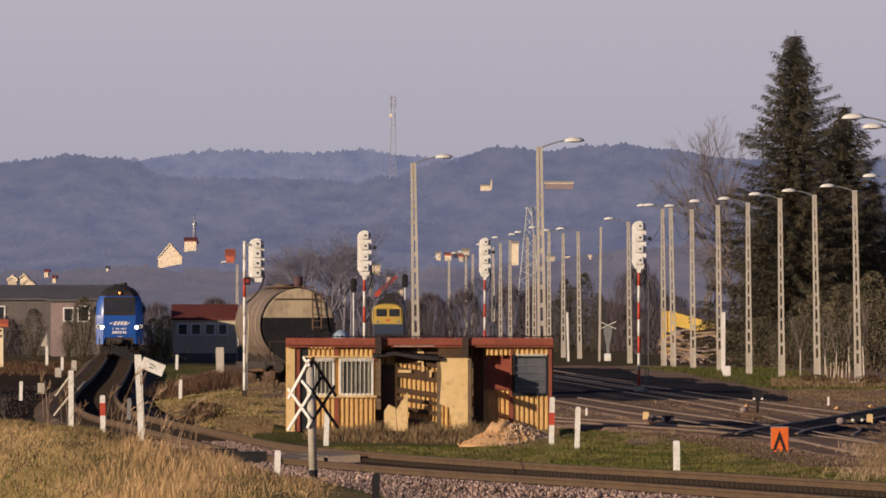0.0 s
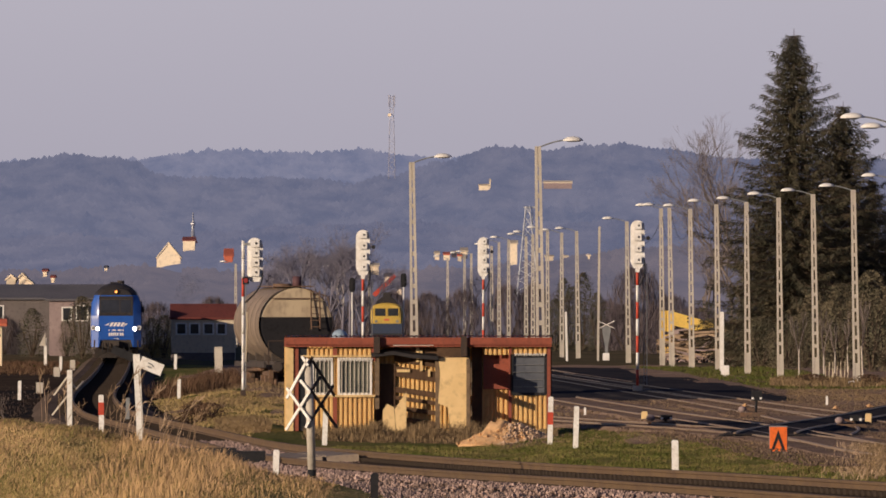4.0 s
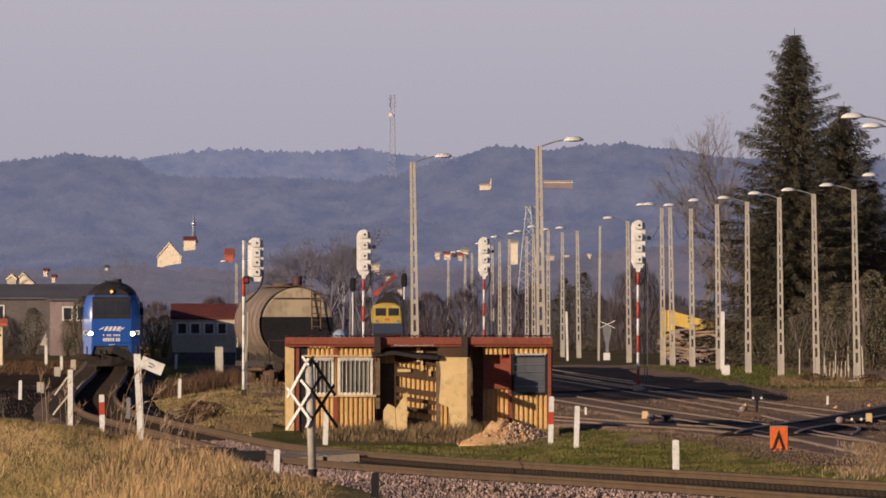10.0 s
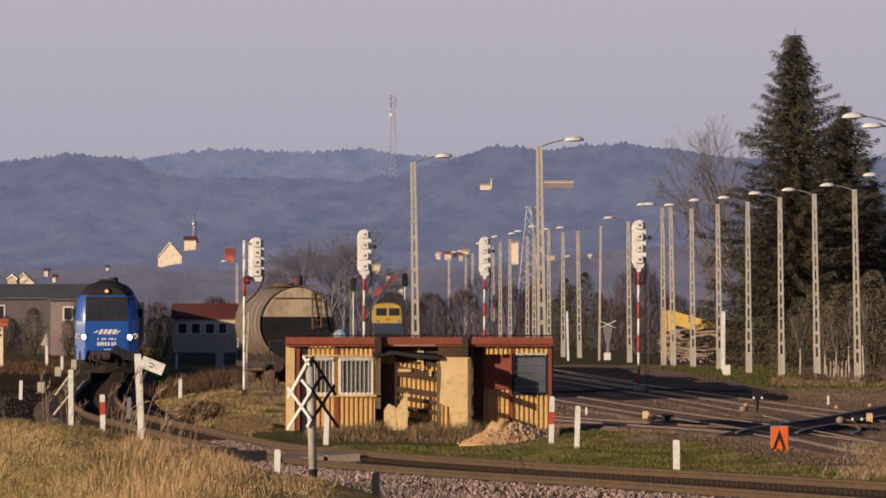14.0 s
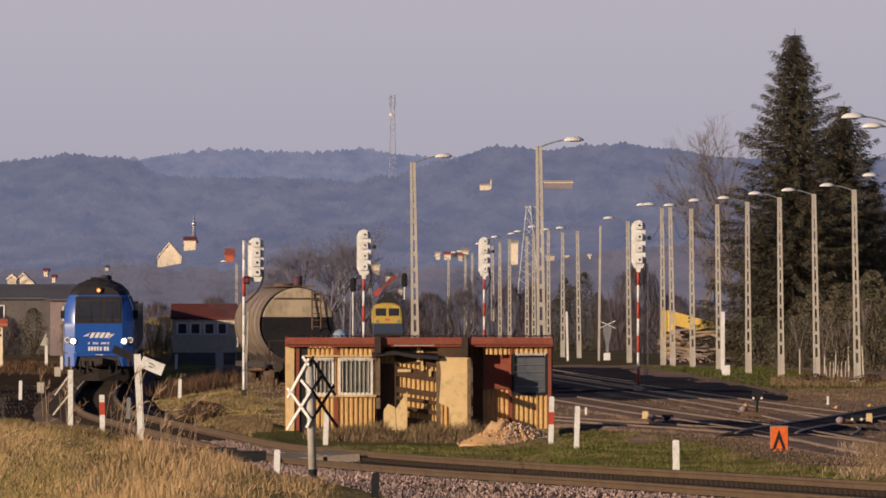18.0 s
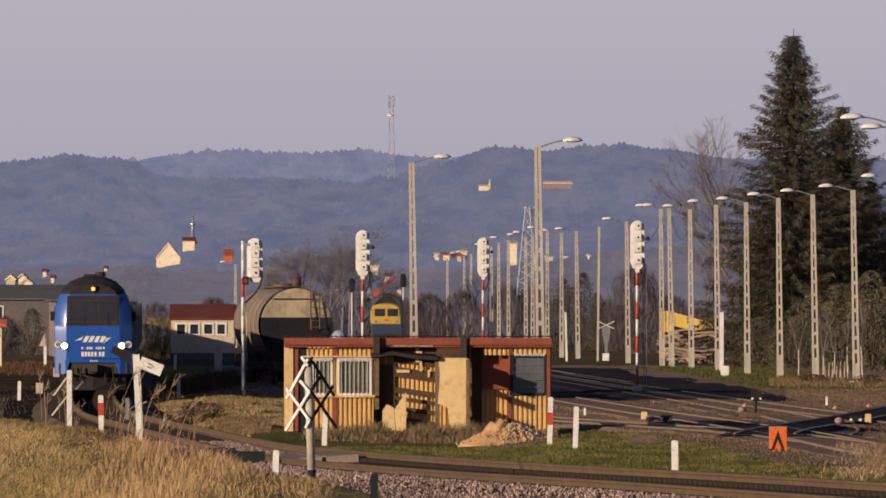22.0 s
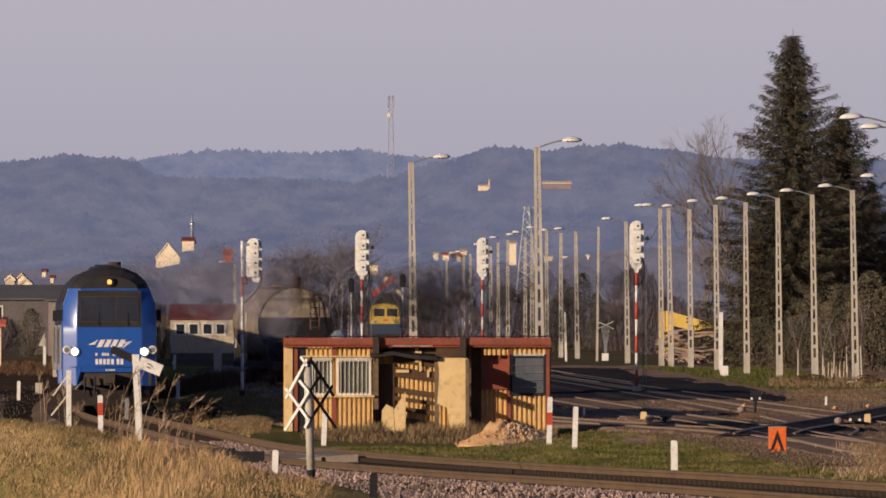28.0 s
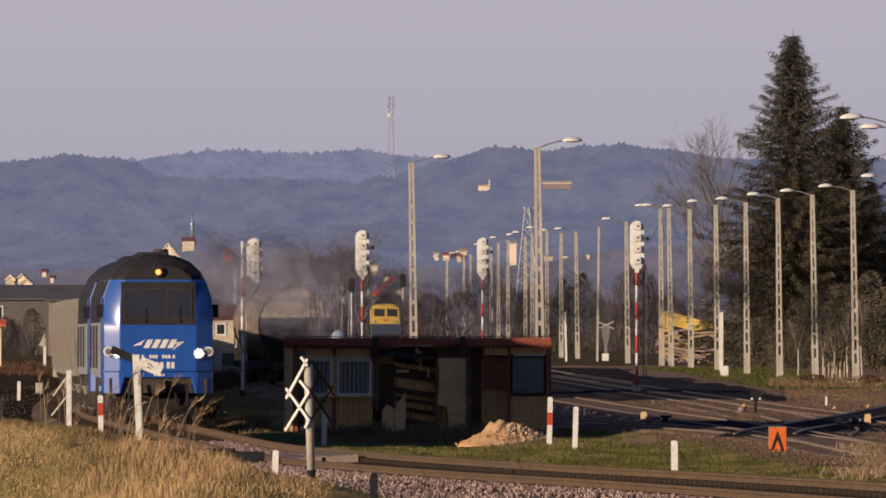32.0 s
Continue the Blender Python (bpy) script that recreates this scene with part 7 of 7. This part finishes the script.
def radio_mast():
    d = hill_spot(696, 322)[0] + 2
    u = d / 26000
    x, top, bot = (696 - 784) * u, EYE[2] + (505 - 170) * u, EYE[2] + (505 - 322) * u
    t = thing("radio_mast", x, d, bot, "tall pale lattice radio mast on the wooded ridge", "radio mast")
    h = top - bot
    lattice = B()
    w = lambda z: 0.72 - 0.40 * z / h
    n = 16
    for i in range(n):
        z0, z1 = h * i / n - (3 if i == 0 else 0), h * (i + 1) / n
        for sx in (-1, 1):
            for sy in (-1, 1):
                bar(lattice, (sx * w(z0), sy * w(z0), z0), (sx * w(z1), sy * w(z1), z1), 0.09)
            bar(lattice, (-w(z0) * sx, -w(z0), z0), (w(z1) * sx, -w(z1), z1), 0.06)
    part("lattice", lattice, M["mast_haze"], t)
    for a, z in ((-0.6, 0.90), (0.6, 0.90), (-0.6, 0.97), (0.6, 0.97)):
        part("antenna", box(B(), a - 0.1, a + 0.1, -0.5, -0.35, h * z - 0.6, h * z + 0.6), M["mast_haze"], t)
    part("dish", tube(B(), (-0.5, -0.9, h * 0.77), (-0.5, -0.5, h * 0.77), 0.38, n=10), M["white_far"], t, "small white dish")


radio_mast()


def pylon():
    s = 15.5
    d = 26000 / s
    top, bot = 12.67, 1.76
    t = thing("power_pylon", 9.87, d, bot, "grey lattice steel pylon beyond the yard", "pylon")
    h = top - bot
    lat = B()
    w = lambda z: 1.1 * (1 - z / h) + 0.22
    n = 9
    for i in range(n):
        z0, z1 = h * i / n - (1.5 if i == 0 else 0), h * (i + 1) / n
        for sx in (-1, 1):
            for sy in (-1, 1):
                bar(lat, (sx * w(z0), sy * w(z0), z0), (sx * w(z1), sy * w(z1), z1), 0.12)
            bar(lat, (-w(z0) * sx, -w(z0), z0), (w(z1) * sx, -w(z1), z1), 0.07)
    for dx in (0.55,):
        bar(lat, (dx, 0, h * 0.72), (dx, 0, h), 0.12)
    part("lattice", lat, M["aluminium"], t)
    part("crossbar", box(B(), -0.5, 1.1, -0.1, 0.1, h - 0.25, h - 0.05), M["aluminium"], t)


pylon()


def red_beam():
    t = thing("barrier", -6, 1529.41, ground_z(-6, 1529.41), "raised red level-crossing barrier", "barrier")
    part("stand", box(B(), -1.35, -1.0, -0.2, 0.2, -0.5, 2.35 - ground_z(-6, 1529.41)), M["grey_paint"], t)
    g = ground_z(-6, 1529.41)
    part("beam", bar(B(), (-7.06 - -6, 0, 2.58 - g), (-4.82 - -6, 0, 4.64 - g), 0.44, 0.44), M["red_paint"], t, "sunlit red beam")


red_beam()


def crossing_sign_far():
    g = ground_z(11.23, 1000)
    t = thing("road_crossing_sign", 11.23, 1000, g, "white crossing cross on a grey post", "road sign")
    z = 0.97 - g
    part("post", loft(B(), [[Vector((a * w, c * 0.08, zz)) for a, c in ((-1, -1), (1, -1), (1, 1), (-1, 1))] for w, zz in ((0.10, -0.3), (0.10, 1.0), (0.28, z - 0.5), (0.28, z - 0.1))]), M["grey_paint"], t)
    for sg in (-1, 1):
        part("arm", bar(B(), (-0.55, -0.12, z + sg * 0.25), (0.55, -0.12, z - sg * 0.25), 0.14, 0.05), M["white_paint"], t)
    part("foot_box", box(B(), -0.25, 0.2, -0.2, 0.2, -0.2, 0.5), M["white_paint"], t)


crossing_sign_far()


def wreck():
    """A half pulled-down shed: yellow wall and roof panel over a stack of timber."""
    s = 27.5
    x0, y0 = 16.22, 945.45
    g = -1.28
    hx = lambda a: (a - 1230) / s
    hz = lambda c: (642 - c) / s
    t = thing("collapsed_shed", x0, y0, g, "collapsed shed with yellow wall sheet and piled timber", "ruin")
    part("wall_sheet", corrugated(hx(1173), hx(1196), hz(630), hz(551), 0.0, 0.2), M["sheet_yellow"], t)
    bm = B()
    loft(bm, [[Vector((hx(a), yy, hz(c))) for a, c in ((1186, 551), (1262, 572), (1268, 580), (1230, 586), (1190, 576))] for yy in (-1.6, -1.5)])
    part("roof_sheet", bm, M["sheet_yellow"], t, "tilted yellow sheet")
    mk = B()
    for dz in (563, 569):
        box(mk, hx(1218), hx(1222), -1.62, -1.6, hz(dz + 3), hz(dz))
    part("marking", mk, M["black_paint"], t)
    rnd = random.Random(9)
    for k in range(90):
        c = rnd.uniform(578, 638)
        a = rnd.uniform(1190, 1262)
        w = rnd.uniform(24, 62)
        e = rnd.uniform(-9, 9)
        y = rnd.uniform(-1.3, 0.6)
        part("timber", bar(B(), (hx(a - w / 2), y, max(0.05, hz(c + e))), (hx(min(a + w / 2, 1292)), y + rnd.uniform(-0.3, 0.3), max(0.05, hz(c - e))), rnd.uniform(0.10, 0.22), rnd.uniform(0.08, 0.18)), M["old_wood"] if k % 4 == 0 else M["timber_pale"] if k % 2 else M["plaster_rose"], t)
    part("board_stack", box(B(), hx(1200), hx(1275), 1.7, 2.2, 0.0, hz(590)), M["old_wood"], t, "stack of weathered boards")
    rb = B()
    for _ in range(120):
        clump(rb, (rnd.uniform(hx(1180), hx(1300)), rnd.uniform(-2, 0.5), rnd.uniform(0, 0.25)), rnd.uniform(0.06, 0.2), rnd=rnd)
    tagged(part("rubble", rb, M["stone_chip"], t), kind="stuff")


wreck()




# ---- smoke ----
def haze_matter(name, colour, alpha, lo=0.40, hi=0.68, detail=4):
    m = bpy.data.materials.new(name)
    m.use_nodes = True
    n, l = m.node_tree.nodes, m.node_tree.links
    out = n["Material Output"]
    b = n["Principled BSDF"]
    b.inputs["Base Color"].default_value, b.inputs["Roughness"].default_value = (*colour, 1), 1.0
    b.inputs["Specular IOR Level"].default_value = 0.0
    clear, mix, tex, rng, co = n.new("ShaderNodeBsdfTransparent"), n.new("ShaderNodeMixShader"), n.new("ShaderNodeTexNoise"), n.new("ShaderNodeMapRange"), n.new("ShaderNodeTexCoord")
    tex.inputs["Scale"].default_value, tex.inputs["Detail"].default_value = 1.1 if detail > 3 else 0.6, detail
    rng.inputs["From Min"].default_value, rng.inputs["From Max"].default_value = lo, hi
    rng.inputs["To Min"].default_value, rng.inputs["To Max"].default_value = 0.0, alpha
    l.new(co.outputs["Object"], tex.inputs["Vector"])
    l.new(tex.outputs["Fac"], rng.inputs["Value"])
    l.new(rng.outputs[0], mix.inputs[0])
    l.new(clear.outputs[0], mix.inputs[1])
    l.new(b.outputs[0], mix.inputs[2])
    l.new(mix.outputs[0], out.inputs["Surface"])
    return m


def smoke_puff(size, mat, seed, long=1.0, shells=(1.0, 0.72, 0.45)):
    rnd = random.Random(seed)
    bm = B()
    for r in shells:
        c = Vector((rnd.gauss(0, 0.1), rnd.gauss(0, 0.1), rnd.gauss(0, 0.08))) * size
        n, k, rings = 14, 9, []
        for j in range(k + 1):
            a = -math.pi / 2 + math.pi * j / k
            ring = []
            for i in range(n):
                p = Vector((max(math.cos(a), 0.03) * math.cos(math.tau * i / n), max(math.cos(a), 0.03) * math.sin(math.tau * i / n), math.sin(a)))
                ring.append(c + Vector((p.x, p.y * long, p.z)) * size * r * (1 + 0.5 * noise.noise(p * 1.7 + Vector((seed, r * 5, 0)))))
            rings.append(ring)
        loft(bm, rings, smooth=True)
    t = solid("exhaust_puff", bm, mat, "thin sooty puff of diesel exhaust above the train", "smoke", "puffs of exhaust smoke", kind="stuff")
    t.visible_shadow = False
    return t


# ---- what moves ----
def front_at(t):
    """Distance of the train's nose from the camera."""
    return 922.0 - 16.625 * t


def on_line(y, length):
    """Pose of a vehicle whose nose is at distance y on the main line."""
    x0, x1 = line_at(y + length * 0.18), line_at(y + length * 0.78)
    dy = length * 0.6
    turn = -math.degrees(math.atan((x1 - x0) / dy))
    pitch = math.degrees(math.atan((rail_z(y + length * 0.78) - rail_z(y + length * 0.18)) / dy))
    x = x0 - (x1 - x0) / dy * length * 0.18
    z = rail_z(y + length * 0.18)
    return pose(x, y, z, pitch, 0, turn)


def motions():
    times = [k * 1.0 for k in range(33)]
    walk(loco_front, [(t, on_line(front_at(t), 17.3)) for t in times])
    walk(loco_second, [(t, on_line(front_at(t) + 18.0, 17.3)) for t in times])
    for k, w in enumerate(wagons):
        walk(w, [(t, on_line(front_at(t) + 36.2 + k * 13.2, 13.0)) for t in times])
    # a burst of black exhaust that spreads into a thin trail
    rnd = random.Random(2)
    sooty = haze_matter("exhaust_soot", (0.018, 0.016, 0.018), 0.165, 0.36, 0.72, 3)
    thin = haze_matter("exhaust_haze", (0.11, 0.105, 0.12), 0.07)
    for k in range(54):
        early = k >= 42
        born = rnd.uniform(0.3, 21.0) if early else 23.2 + 1.6 * (k / 29) ** 1.2 if k < 30 else rnd.uniform(25.5, 31.0)
        p = smoke_puff(rnd.uniform(0.55, 1.0) if k < 30 else rnd.uniform(0.9, 1.5), sooty if k < 30 else thin, 300 + k)
        stack = lambda t, up: on_line(front_at(t), 17.3) @ Vector((0.25, 7.6, up))
        rows = [(t, Matrix.Translation(stack(t, 2.9))) for t in np.arange(0, born, 2.0)] + [(born, Matrix.Translation(stack(born, 3.2)))]
        drift = Vector((max(0.3, rnd.gauss(2.6, 1.3)), rnd.uniform(-2.0, 12.0), 0))
        rise, sink, start = rnd.uniform(0.15, 0.8), rnd.uniform(0.9, 2.9), stack(born, 4.9)
        fall = lambda a: rise * (1 - math.exp(-a / 0.25)) - sink * (1 - math.exp(-max(a - 0.4, 0) / 1.2))
        for a in (0.25, 0.6, 1.2, 2.4, 4.8, 9.6, 19.2, 32.0):
            if born + a > 32.5:
                break
            z = fall(a)
            rows.append((born + a, Matrix.Translation(start + drift * a * (1 - 0.5 * math.exp(-a * 2)) + Vector((0, 0, z))) @ pose(0, 0, 0, 0, 0, 8 * min(a, 6))))
        if rows[-1][0] < 32:
            a = 32.0 - born
            rows.append((32.0, Matrix.Translation(start + drift * a + Vector((0, 0, fall(a)))) @ pose(0, 0, 0, 0, 0, 8 * min(a, 6))))
        walk(p, [(float(t), m) for t, m in rows])

    # what is left of the burst hangs low beside the train as a thin veil
    veil_ = haze_matter("exhaust_veil", (0.32, 0.31, 0.38), 0.11, 0.30, 0.75, 2)
    for k in range(16):
        born = 24.3 + 5.6 * k / 15
        p = smoke_puff(rnd.uniform(0.95, 1.25), veil_, 500 + k, long=4.0, shells=(1.0, 0.7))
        start = on_line(front_at(born), 17.3) @ Vector((0.2, 9.0, 3.0))
        rows = [(t, on_line(front_at(t), 17.3) @ Matrix.Translation((0.2, 9.0, 2.8))) for t in np.arange(0, born, 2.0)] + [(born, on_line(front_at(born), 17.3) @ Matrix.Translation((0.2, 9.0, 3.0)))]
        side, rise = rnd.uniform(1.2, 5.2), rnd.uniform(-1.1, 1.3)
        for a in (0.35, 0.9, 1.8, 3.2, 5.0, 8.0):
            if born + a > 32.5:
                break
            g = 1 - math.exp(-a / 0.9)
            rows.append((born + a, Matrix.Translation(start + Vector((side * g + 0.35 * a, 5 * g, rise * g + 0.5 * g)))))
        if rows[-1][0] < 32:
            rows.append((32.0, Matrix.Translation(start + Vector((side + 0.35 * (32 - born), 5, rise + 0.5)))))
        walk(p, [(float(t), m) for t, m in rows])


motions()
